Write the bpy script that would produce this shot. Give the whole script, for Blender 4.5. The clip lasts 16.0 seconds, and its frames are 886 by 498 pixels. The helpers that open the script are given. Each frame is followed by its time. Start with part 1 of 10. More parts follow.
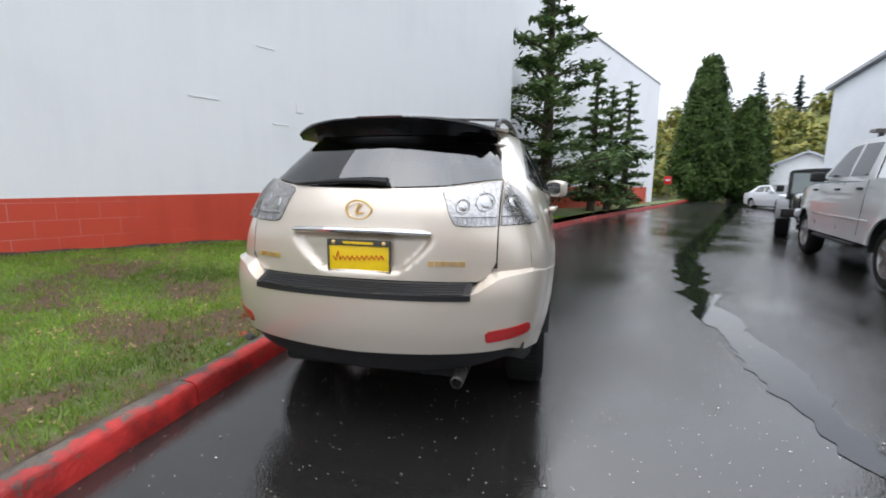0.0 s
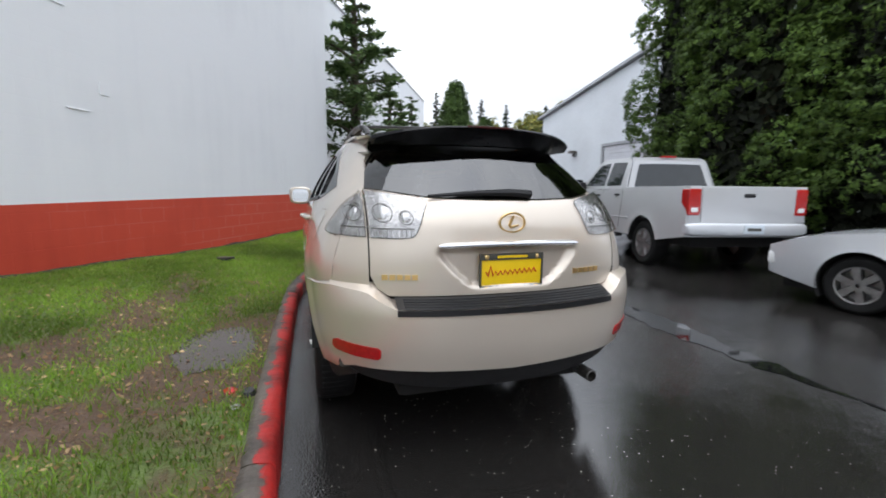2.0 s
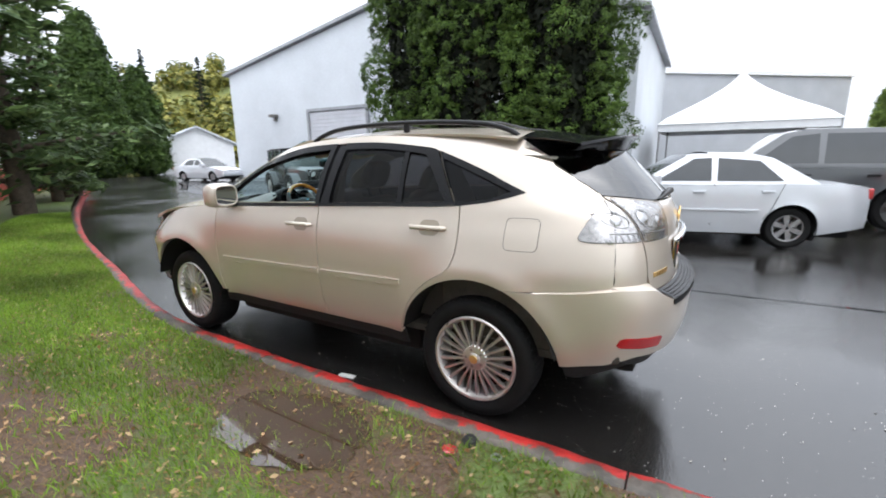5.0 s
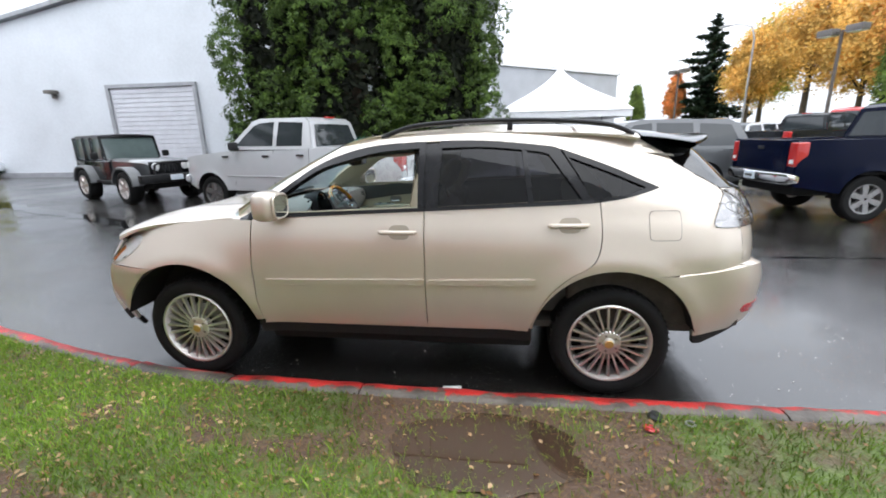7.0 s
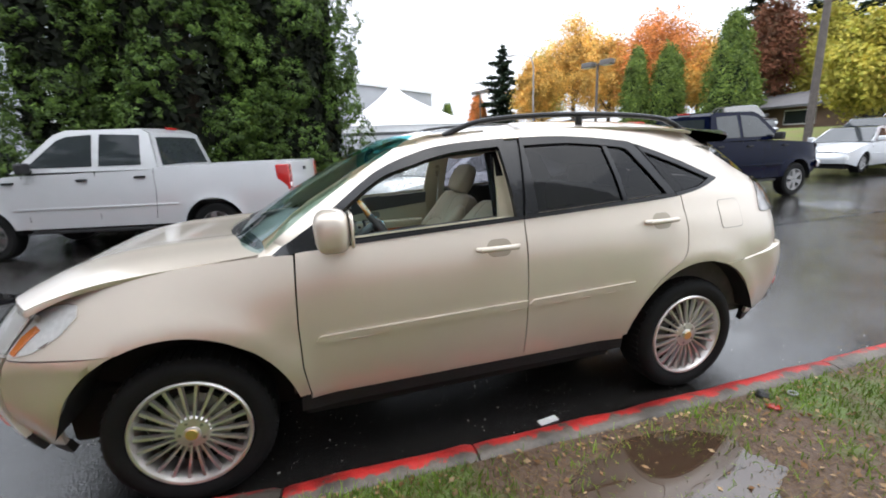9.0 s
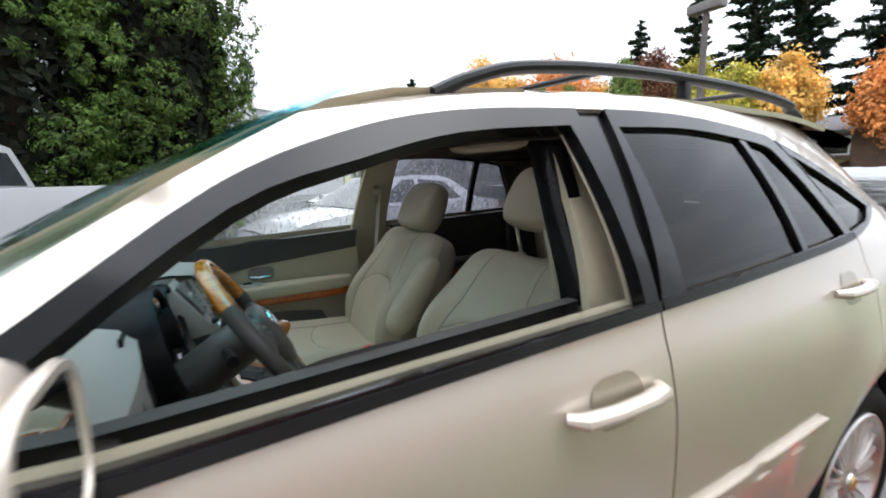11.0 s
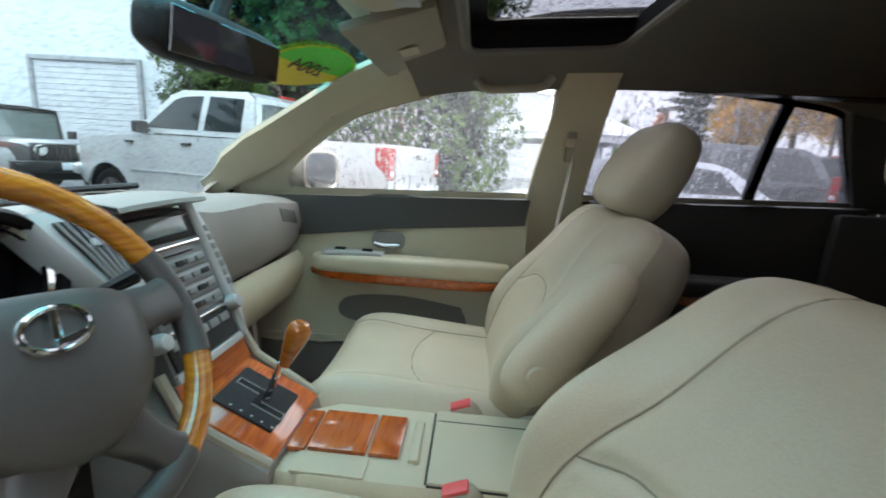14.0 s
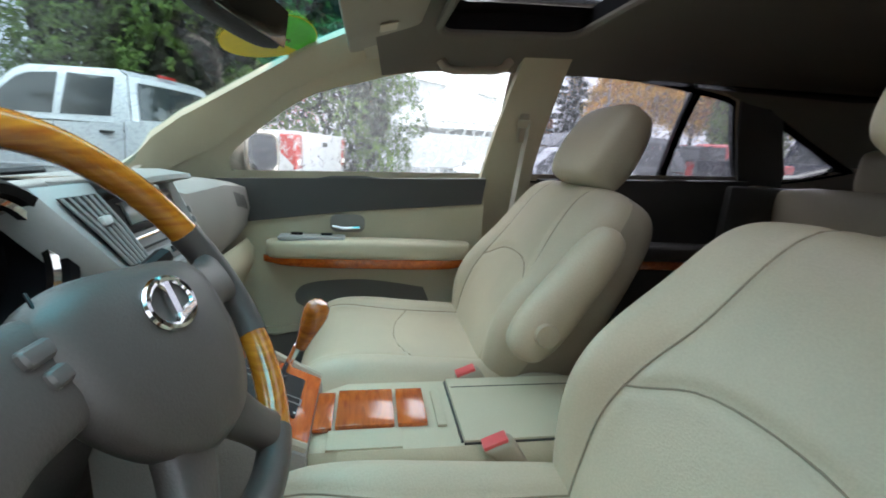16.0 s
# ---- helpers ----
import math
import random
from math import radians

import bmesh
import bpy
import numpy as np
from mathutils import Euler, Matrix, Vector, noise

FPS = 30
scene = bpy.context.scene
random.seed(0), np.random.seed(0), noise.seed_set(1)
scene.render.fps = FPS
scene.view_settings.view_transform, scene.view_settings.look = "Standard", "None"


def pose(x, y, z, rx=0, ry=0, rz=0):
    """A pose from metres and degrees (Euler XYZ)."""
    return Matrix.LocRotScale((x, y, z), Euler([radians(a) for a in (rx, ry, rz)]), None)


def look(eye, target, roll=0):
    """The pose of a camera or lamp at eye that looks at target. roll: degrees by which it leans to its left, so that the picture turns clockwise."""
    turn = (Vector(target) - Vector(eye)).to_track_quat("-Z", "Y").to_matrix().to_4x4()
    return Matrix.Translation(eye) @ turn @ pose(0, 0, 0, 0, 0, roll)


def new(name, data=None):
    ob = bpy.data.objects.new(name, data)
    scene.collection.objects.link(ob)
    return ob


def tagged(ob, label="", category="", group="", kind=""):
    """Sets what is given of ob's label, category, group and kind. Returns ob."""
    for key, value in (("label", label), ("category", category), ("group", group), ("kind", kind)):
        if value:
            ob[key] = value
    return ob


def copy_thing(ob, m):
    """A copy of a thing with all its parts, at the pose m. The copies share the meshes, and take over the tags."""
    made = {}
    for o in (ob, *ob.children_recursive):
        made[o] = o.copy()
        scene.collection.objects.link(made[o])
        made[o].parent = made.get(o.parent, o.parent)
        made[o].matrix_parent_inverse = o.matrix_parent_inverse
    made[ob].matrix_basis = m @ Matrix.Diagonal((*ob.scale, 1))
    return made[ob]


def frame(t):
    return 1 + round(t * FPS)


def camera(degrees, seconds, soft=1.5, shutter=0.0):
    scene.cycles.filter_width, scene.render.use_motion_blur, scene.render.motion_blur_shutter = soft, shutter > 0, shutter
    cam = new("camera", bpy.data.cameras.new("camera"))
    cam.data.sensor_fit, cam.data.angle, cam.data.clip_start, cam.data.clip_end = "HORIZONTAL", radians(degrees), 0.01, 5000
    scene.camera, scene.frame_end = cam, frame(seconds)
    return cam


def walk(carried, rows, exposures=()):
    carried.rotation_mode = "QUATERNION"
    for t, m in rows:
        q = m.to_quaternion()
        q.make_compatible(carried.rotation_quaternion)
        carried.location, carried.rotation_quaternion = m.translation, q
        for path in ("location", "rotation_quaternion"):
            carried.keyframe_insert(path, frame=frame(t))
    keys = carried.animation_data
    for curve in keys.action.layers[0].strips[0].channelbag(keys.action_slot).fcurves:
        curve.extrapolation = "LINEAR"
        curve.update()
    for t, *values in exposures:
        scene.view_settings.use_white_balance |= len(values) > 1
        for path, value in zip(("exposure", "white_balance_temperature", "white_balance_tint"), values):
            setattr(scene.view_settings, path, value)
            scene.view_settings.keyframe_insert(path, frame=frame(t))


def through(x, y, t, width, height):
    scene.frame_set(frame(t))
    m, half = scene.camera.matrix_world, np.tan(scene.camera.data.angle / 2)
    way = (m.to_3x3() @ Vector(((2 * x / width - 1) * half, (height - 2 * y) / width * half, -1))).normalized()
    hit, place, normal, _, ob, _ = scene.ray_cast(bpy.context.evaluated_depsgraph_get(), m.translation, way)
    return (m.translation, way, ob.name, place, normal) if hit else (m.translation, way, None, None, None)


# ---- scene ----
cam = camera(91.8, 16.0, 1.8, 0.35)
PATH = [
    (0, (0.838, -2.748, 1.244), (0.376, -0.824, 0.949), 0.6),
    (0.5, (0.4, -2.808, 1.261), (0.196, -0.838, 0.989), 0.8),
    (1, (-0.037, -2.837, 1.262), (0.041, -0.859, 0.976), 0.5),
    (1.5, (-0.47, -2.782, 1.257), (-0.16, -0.827, 0.972), -1.3),
    (2, (-0.882, -2.667, 1.259), (-0.28, -0.778, 0.998), 0.6),
    (2.5, (-1.272, -2.529, 1.298), (-0.38, -0.767, 0.984), 0.4),
    (3, (-1.657, -2.303, 1.36), (-0.507, -0.686, 1.108), -1.5),
    (3.5, (-2.027, -2.043, 1.415), (-0.73, -0.566, 1.046), -1.7),
    (4, (-2.333, -1.714, 1.453), (-0.909, -0.37, 1.049), -1.7),
    (4.5, (-2.589, -1.35, 1.463), (-1.02, -0.19, 1.024), 0.4),
    (4.7, (-2.7, -1.208, 1.47), (-1.082, -0.116, 1.034), 0.1),
    (6.8, (-3.315, 0.515, 1.606), (-1.406, 0.825, 1.097), -2.2),
    (7, (-3.317, 0.68, 1.605), (-1.401, 0.931, 1.09), -1.2),
    (7.5, (-3.298, 1.113, 1.624), (-1.351, 1.157, 1.169), -1.8),
    (8, (-3.204, 1.531, 1.607), (-1.248, 1.512, 1.187), -2.1),
    (8.5, (-3.022, 1.858, 1.588), (-1.091, 1.647, 1.112), -2.0),
    (9, (-2.749, 2.09, 1.543), (-0.883, 1.544, 1.074), -2.4),
    (9.5, (-2.416, 2.128, 1.468), (-0.578, 1.509, 0.979), -2.7),
    (9.7, (-2.269, 2.143, 1.44), (-0.465, 1.415, 0.975), -1.7),
    (10, (-2.046, 2.061, 1.445), (-0.297, 1.204, 0.987), -2.5),
    (10.2, (-1.897, 2.036, 1.458), (-0.178, 1.101, 1.046), -3.2),
    (12.3, (-0.775, 1.412, 1.377), (1.018, 0.575, 1.084), 1.6),
    (12.5, (-0.749, 1.39, 1.378), (1.058, 0.606, 1.036), 0.8),
    (13, (-0.71, 1.353, 1.342), (1.193, 0.881, 0.951), 1.05),
    (13.5, (-0.69, 1.366, 1.31), (1.266, 1.19, 0.929), 2.5),
    (14, (-0.668, 1.386, 1.296), (1.283, 1.509, 0.875), 3.6),
    (14.5, (-0.664, 1.422, 1.284), (1.263, 1.773, 0.881), 3.9),
    (15, (-0.68, 1.473, 1.275), (1.25, 1.77, 0.84), 3.1),
    (15.2, (-0.679, 1.496, 1.269), (1.267, 1.667, 0.838), 2.9),
    (15.5, (-0.69, 1.525, 1.268), (1.26, 1.512, 0.823), 2.2),
    (16, (-0.691, 1.585, 1.256), (1.231, 1.245, 0.817), 3.5),
]
walk(cam, [(t, look(eye, target, roll)) for t, eye, target, roll in PATH], [(0, 0.9), (1.5, 0.85), (2.5, 0.68), (3.5, 0.8), (4.5, 1.08), (7, 1.3), (9, 1.2), (10.2, 1.2), (12.3, 1.65), (12.7, 1.8), (13.5, 2.1), (14.5, 2.15), (16, 2.2)])
# ---- world and light: rain-grey overcast ----
world = bpy.data.worlds.new("overcast_sky")
scene.world = world
world.use_nodes = True
wn, wl = world.node_tree.nodes, world.node_tree.links
sky = wn.new("ShaderNodeTexSky")
sky.sky_type = "NISHITA"
sky.sun_disc = False
sky.sun_elevation = radians(72)
sky.sun_rotation = radians(200)
sky.air_density, sky.dust_density, sky.ozone_density = 1.0, 4.0, 1.0
grey = wn.new("ShaderNodeHueSaturation")
grey.inputs["Saturation"].default_value = 0.22
wl.new(sky.outputs[0], grey.inputs["Color"])
# a cloud deck: evens the sky out and leaves soft streaks in it
wtc = wn.new("ShaderNodeTexCoord")
wmap = wn.new("ShaderNodeMapping")
wmap.inputs["Scale"].default_value = (1.0, 1.0, 3.5)
wno = wn.new("ShaderNodeTexNoise")
wno.inputs["Scale"].default_value = 2.2
wno.inputs["Detail"].default_value = 5.0
wrmp = wn.new("ShaderNodeValToRGB")
wrmp.color_ramp.elements[0].color = (6.05, 6.6, 7.7, 1)
wrmp.color_ramp.elements[1].color = (8.3, 8.75, 9.5, 1)
wrmp.color_ramp.elements[0].position, wrmp.color_ramp.elements[1].position = 0.3, 0.62
wl.new(wtc.outputs["Generated"], wmap.inputs["Vector"])
wl.new(wmap.outputs[0], wno.inputs["Vector"])
wl.new(wno.outputs["Fac"], wrmp.inputs["Fac"])
wmix = wn.new("ShaderNodeMixRGB")
wmix.inputs["Fac"].default_value = 0.8
wl.new(grey.outputs[0], wmix.inputs["Color1"])
wl.new(wrmp.outputs[0], wmix.inputs["Color2"])
wsep = wn.new("ShaderNodeSeparateXYZ")
wl.new(wtc.outputs["Generated"], wsep.inputs[0])
wdome = wn.new("ShaderNodeMapRange")
wdome.inputs[1].default_value, wdome.inputs[2].default_value = 0.0, 1.0
wdome.inputs[3].default_value, wdome.inputs[4].default_value = 0.60, 1.50
wl.new(wsep.outputs[2], wdome.inputs[0])
wmul = wn.new("ShaderNodeVectorMath")
wmul.operation = "SCALE"
wl.new(wmix.outputs[0], wmul.inputs[0])
wl.new(wdome.outputs[0], wmul.inputs["Scale"])
bg = wn["Background"]
wl.new(wmul.outputs[0], bg.inputs["Color"])
bg.inputs["Strength"].default_value = 0.13
sun_lamp = bpy.data.lights.new("sun", "SUN")
sun_lamp.energy, sun_lamp.angle, sun_lamp.color = 0.5, radians(110), (1.0, 0.985, 0.965)
sun = new("sun", sun_lamp)
sun.matrix_world = look((-5, 3, 16), (0, 0, 0))

# ---- small kit: materials, meshes, parts ----
import functools
from mathutils.geometry import delaunay_2d_cdt


def nodes_of(name):
    m = bpy.data.materials.new(name)
    m.use_nodes = True
    return m, m.node_tree.nodes, m.node_tree.links, m.node_tree.nodes["Principled BSDF"]


def paint(name, colour, rough=0.5, metal=0.0, vary=0.12, scale=6.0, bump=0.0, bscale=60.0, coat=0.0, second=None, spread=0.5, rvary=0.1, spec=0.5, per_piece=0.0):
    """A surface with broad stains, fine grain, uneven gloss and relief, all at true size."""
    m, n, l, b = nodes_of(name)
    tc = n.new("ShaderNodeTexCoord")
    big = n.new("ShaderNodeTexNoise")
    big.inputs["Scale"].default_value, big.inputs["Detail"].default_value = scale, 6
    fine = n.new("ShaderNodeTexNoise")
    fine.inputs["Scale"].default_value, fine.inputs["Detail"].default_value = bscale, 4
    for t in (big, fine):
        l.new(tc.outputs["Object"], t.inputs["Vector"])
    ramp = n.new("ShaderNodeValToRGB")
    c2 = second or [c * (1 - vary) for c in colour]
    c1 = colour if second else [min(1, c * (1 + vary * 0.5)) for c in colour]
    ramp.color_ramp.elements[0].color, ramp.color_ramp.elements[1].color = (*c2, 1), (*c1, 1)
    ramp.color_ramp.elements[0].position, ramp.color_ramp.elements[1].position = 0.5 - spread * 0.4, 0.5 + spread * 0.4
    l.new(big.outputs["Fac"], ramp.inputs["Fac"])
    mix = n.new("ShaderNodeMixRGB")
    mix.blend_type = "MULTIPLY"
    mix.inputs["Fac"].default_value = min(1, vary * 2)
    l.new(ramp.outputs[0], mix.inputs["Color1"])
    l.new(fine.outputs["Fac"], mix.inputs["Color2"])
    gain = n.new("ShaderNodeMixRGB")
    gain.blend_type = "MULTIPLY"
    gain.inputs["Fac"].default_value = 1
    k = 1 + min(1, vary * 2) * 0.8
    gain.inputs["Color2"].default_value = (k, k, k, 1)
    l.new(mix.outputs[0], gain.inputs["Color1"])
    out = gain.outputs[0]
    if per_piece:
        oi = n.new("ShaderNodeObjectInfo")
        hv = n.new("ShaderNodeHueSaturation")
        mr = n.new("ShaderNodeMapRange")
        mr.inputs[3].default_value, mr.inputs[4].default_value = 1 - per_piece, 1 + per_piece
        l.new(oi.outputs["Random"], mr.inputs[0])
        l.new(mr.outputs[0], hv.inputs["Value"])
        l.new(out, hv.inputs["Color"])
        out = hv.outputs[0]
    l.new(out, b.inputs["Base Color"])
    rr = n.new("ShaderNodeMapRange")
    rr.inputs[3].default_value, rr.inputs[4].default_value = max(0.02, rough - rvary), min(1, rough + rvary)
    l.new(big.outputs["Fac"], rr.inputs[0])
    l.new(rr.outputs[0], b.inputs["Roughness"])
    b.inputs["Metallic"].default_value = metal
    b.inputs["Coat Weight"].default_value = coat
    b.inputs["Coat Roughness"].default_value = 0.04
    b.inputs["Specular IOR Level"].default_value = spec
    if bump:
        bp = n.new("ShaderNodeBump")
        bp.inputs["Strength"].default_value, bp.inputs["Distance"].default_value = min(1, bump), 0.01
        l.new(fine.outputs["Fac"], bp.inputs["Height"])
        l.new(bp.outputs[0], b.inputs["Normal"])
    return m


def pane_mat(name, tint, through=0.9, wet=0.0, gloss=0.04, film=0.0):
    """Thin sheet of tinted glass: clear body, Fresnel gloss; wet: beads and runs of rain."""
    m, n, l, b = nodes_of(name)
    n.remove(b)
    tr = n.new("ShaderNodeBsdfTransparent")
    tr.inputs["Color"].default_value = (*[c * through for c in tint], 1)
    gl = n.new("ShaderNodeBsdfGlossy")
    gl.inputs["Roughness"].default_value = 0.02
    lw = n.new("ShaderNodeLayerWeight")
    lw.inputs["Blend"].default_value = 0.5
    pw = n.new("ShaderNodeMath")
    pw.operation = "POWER"
    pw.inputs[1].default_value = 5.0
    l.new(lw.outputs["Facing"], pw.inputs[0])
    fr = n.new("ShaderNodeMath")
    fr.operation = "MULTIPLY_ADD"
    fr.inputs[1].default_value, fr.inputs[2].default_value = 0.85, gloss
    l.new(pw.outputs[0], fr.inputs[0])
    mx = n.new("ShaderNodeMixShader")
    l.new(fr.outputs[0], mx.inputs[0])
    l.new(tr.outputs[0], mx.inputs[1])
    l.new(gl.outputs[0], mx.inputs[2])
    last = mx
    if wet:
        tc = n.new("ShaderNodeTexCoord")
        mp = n.new("ShaderNodeMapping")
        mp.inputs["Scale"].default_value = (85, 85, 7)
        no = n.new("ShaderNodeTexNoise")
        no.inputs["Scale"].default_value, no.inputs["Detail"].default_value = 1.0, 2
        l.new(tc.outputs["Object"], mp.inputs[0])
        l.new(mp.outputs[0], no.inputs["Vector"])
        vo = n.new("ShaderNodeTexVoronoi")
        vo.inputs["Scale"].default_value = 110
        l.new(tc.outputs["Object"], vo.inputs["Vector"])
        half_ = n.new("ShaderNodeMath")
        half_.operation = "MULTIPLY"
        half_.inputs[1].default_value = 0.32
        l.new(vo.outputs["Distance"], half_.inputs[0])
        add = n.new("ShaderNodeMath")
        add.operation = "SUBTRACT"
        l.new(no.outputs["Fac"], add.inputs[0])
        l.new(half_.outputs[0], add.inputs[1])
        bp = n.new("ShaderNodeBump")
        bp.inputs["Strength"].default_value, bp.inputs["Distance"].default_value = 1.0, 0.006
        l.new(add.outputs[0], bp.inputs["Height"])
        rf = n.new("ShaderNodeBsdfRefraction")
        rf.inputs["IOR"].default_value, rf.inputs["Roughness"].default_value = 1.18, 0.06
        rf.inputs["Color"].default_value = (*[c * through for c in tint], 1)
        l.new(bp.outputs[0], rf.inputs["Normal"])
        rp = n.new("ShaderNodeMapRange")
        rp.inputs[1].default_value, rp.inputs[2].default_value = 0.33, 0.50
        rp.inputs[3].default_value, rp.inputs[4].default_value = 0.0, wet
        l.new(add.outputs[0], rp.inputs[0])
        m2 = n.new("ShaderNodeMixShader")
        l.new(rp.outputs[0], m2.inputs[0])
        l.new(mx.outputs[0], m2.inputs[1])
        l.new(rf.outputs[0], m2.inputs[2])
        last = m2
        if film:
            # water film that scatters the daylight
            df = n.new("ShaderNodeBsdfTranslucent")
            df.inputs["Color"].default_value = (*[c * through for c in tint], 1)
            fm = n.new("ShaderNodeMapRange")
            fm.inputs[1].default_value, fm.inputs[2].default_value = 0.05, 0.45
            fm.inputs[3].default_value, fm.inputs[4].default_value = film * 0.4, film
            l.new(add.outputs[0], fm.inputs[0])
            m3 = n.new("ShaderNodeMixShader")
            l.new(fm.outputs[0], m3.inputs[0])
            l.new(m2.outputs[0], m3.inputs[1])
            l.new(df.outputs[0], m3.inputs[2])
            last = m3
    l.new(last.outputs[0], n["Material Output"].inputs[0])
    return m


def part(name, bm, material, parent=None, label="", smooth=35, shadow=True):
    """Links a bmesh as one mesh object, under a thing or a part."""
    me = bpy.data.meshes.new(name)
    bm.to_mesh(me)
    bm.free()
    me.materials.append(material)
    if smooth:
        me.shade_smooth()
        me.set_sharp_from_angle(angle=radians(smooth))
    ob = new(name, me)
    if parent is not None:
        ob.parent = parent
    if label:
        ob["label"] = label
    if not shadow:
        ob.visible_shadow = False
    return ob


def thing(name, label, category, m=None, group="", kind=""):
    e = new(name)
    e.empty_display_size = 0.1
    if m is not None:
        e.matrix_world = m
    return tagged(e, label, category, group, kind)


def box(bm, x0, x1, y0, y1, z0, z1, bevel=0.0, seg=2, m=None):
    r = bmesh.ops.create_cube(bm, size=1)
    vs = r["verts"]
    for v in vs:
        v.co = Vector(((x0 + x1) / 2 + v.co.x * (x1 - x0), (y0 + y1) / 2 + v.co.y * (y1 - y0), (z0 + z1) / 2 + v.co.z * (z1 - z0)))
    if bevel:
        es = list({e for v in vs for e in v.link_edges})
        r2 = bmesh.ops.bevel(bm, geom=es, offset=bevel, segments=seg, affect="EDGES", profile=0.6)
        vs = list({v for f in r2["faces"] for v in f.verts} | {v for v in vs if v.is_valid})
    if m is not None:
        bmesh.ops.transform(bm, matrix=m, verts=vs)
    return vs


def boxed(*a, **k):
    bm = bmesh.new()
    box(bm, *a, **k)
    return bm


def lathe(bm, prof, n=32, m=None, a0=0.0, a1=360.0):
    """Turns (radius, height) pairs round z."""
    rings = []
    full = abs(a1 - a0) >= 360
    cnt = n if full else n + 1
    for r, h in prof:
        rings.append([bm.verts.new((r * math.cos(radians(a0 + (a1 - a0) * i / n)), r * math.sin(radians(a0 + (a1 - a0) * i / n)), h)) for i in range(cnt)])
    for p, q in zip(rings, rings[1:]):
        for i in range(n):
            j = (i + 1) % cnt
            try:
                bm.faces.new((p[i], p[j], q[j], q[i]))
            except ValueError:
                pass
    vs = [v for ring in rings for v in ring]
    bmesh.ops.remove_doubles(bm, verts=vs, dist=1e-5)
    vs = [v for v in vs if v.is_valid]
    if m is not None:
        bmesh.ops.transform(bm, matrix=m, verts=vs)
    return vs


def tube(bm, pts, r, n=10, closed=False, flat=1.0, caps=True):
    """A round bar along points; r may be a list. flat: its height over its width."""
    pts = [Vector(p) for p in pts]
    k = len(pts)
    rs = r if isinstance(r, (list, tuple)) else [r] * k
    rings, up = [], None
    for i, p in enumerate(pts):
        a = pts[i - 1] if (i or closed) else pts[0]
        b = pts[(i + 1) % k] if (i < k - 1 or closed) else pts[-1]
        d = (b - a).normalized()
        if up is None:
            up = Vector((0, 0, 1)) if abs(d.z) < 0.9 else Vector((0, 1, 0))
        s = d.cross(up).normalized()
        up = s.cross(d).normalized()
        rings.append([bm.verts.new(p + rs[i] * (s * math.cos(2 * math.pi * j / n) + up * flat * math.sin(2 * math.pi * j / n))) for j in range(n)])
    for i in range(k if closed else k - 1):
        p, q = rings[i], rings[(i + 1) % k]
        for j in range(n):
            bm.faces.new((p[j], p[(j + 1) % n], q[(j + 1) % n], q[j]))
    if caps and not closed:
        bm.faces.new(rings[0][::-1])
        bm.faces.new(rings[-1])
    return rings


def loft(bm, sections, close=True, caps=True):
    """Skins rows of points that have equal counts."""
    rows = [[bm.verts.new(p) for p in s] for s in sections]
    n = len(rows[0])
    for p, q in zip(rows, rows[1:]):
        for j in range(n if close else n - 1):
            bm.faces.new((p[j], p[(j + 1) % n], q[(j + 1) % n], q[j]))
    if caps and close:
        bm.faces.new(rows[0][::-1])
        bm.faces.new(rows[-1])
    bmesh.ops.recalc_face_normals(bm, faces=bm.faces[:])
    return rows


def curve(*pts):
    """A smooth function through (x, y) pairs."""
    xs, ys = np.array([p[0] for p in pts], float), np.array([p[1] for p in pts], float)
    o = np.argsort(xs)
    xs, ys = xs[o], ys[o]
    d = np.diff(ys) / np.diff(xs)
    g = np.r_[d[0], [0 if a * b <= 0 else 2 * a * b / (a + b) for a, b in zip(d, d[1:])], d[-1]]

    def f(x):
        x = min(max(x, xs[0]), xs[-1])
        i = min(max(int(np.searchsorted(xs, x)) - 1, 0), len(d) - 1)
        h = xs[i + 1] - xs[i]
        t = (x - xs[i]) / h
        return float((1 + 2 * t) * (1 - t) ** 2 * ys[i] + t * (1 - t) ** 2 * h * g[i] + t * t * (3 - 2 * t) * ys[i + 1] + t * t * (t - 1) * h * g[i + 1])

    return functools.lru_cache(None)(f)


def inside(p, poly):
    c, j = False, len(poly) - 1
    for i in range(len(poly)):
        if (poly[i][1] > p[1]) != (poly[j][1] > p[1]) and p[0] < (poly[j][0] - poly[i][0]) * (p[1] - poly[i][1]) / (poly[j][1] - poly[i][1]) + poly[i][0]:
            c = not c
        j = i
    return c


def arc(cx, cy, r, a0, a1, n=14):
    return [(cx + r * math.cos(radians(a0 + (a1 - a0) * i / n)), cy + r * math.sin(radians(a0 + (a1 - a0) * i / n))) for i in range(n + 1)]


def smooth_line(pts, n=5):
    """Catmull-Rom through 2D points."""
    out = []
    P = [pts[0], *pts, pts[-1]]
    for i in range(1, len(P) - 2):
        for k in range(n):
            t = k / n
            out.append(tuple(0.5 * (2 * P[i][c] + (P[i + 1][c] - P[i - 1][c]) * t + (2 * P[i - 1][c] - 5 * P[i][c] + 4 * P[i + 1][c] - P[i + 2][c]) * t * t + (3 * P[i][c] - P[i - 1][c] - 3 * P[i + 1][c] + P[i + 2][c]) * t ** 3) for c in (0, 1)))
    return out + [tuple(pts[-1])]


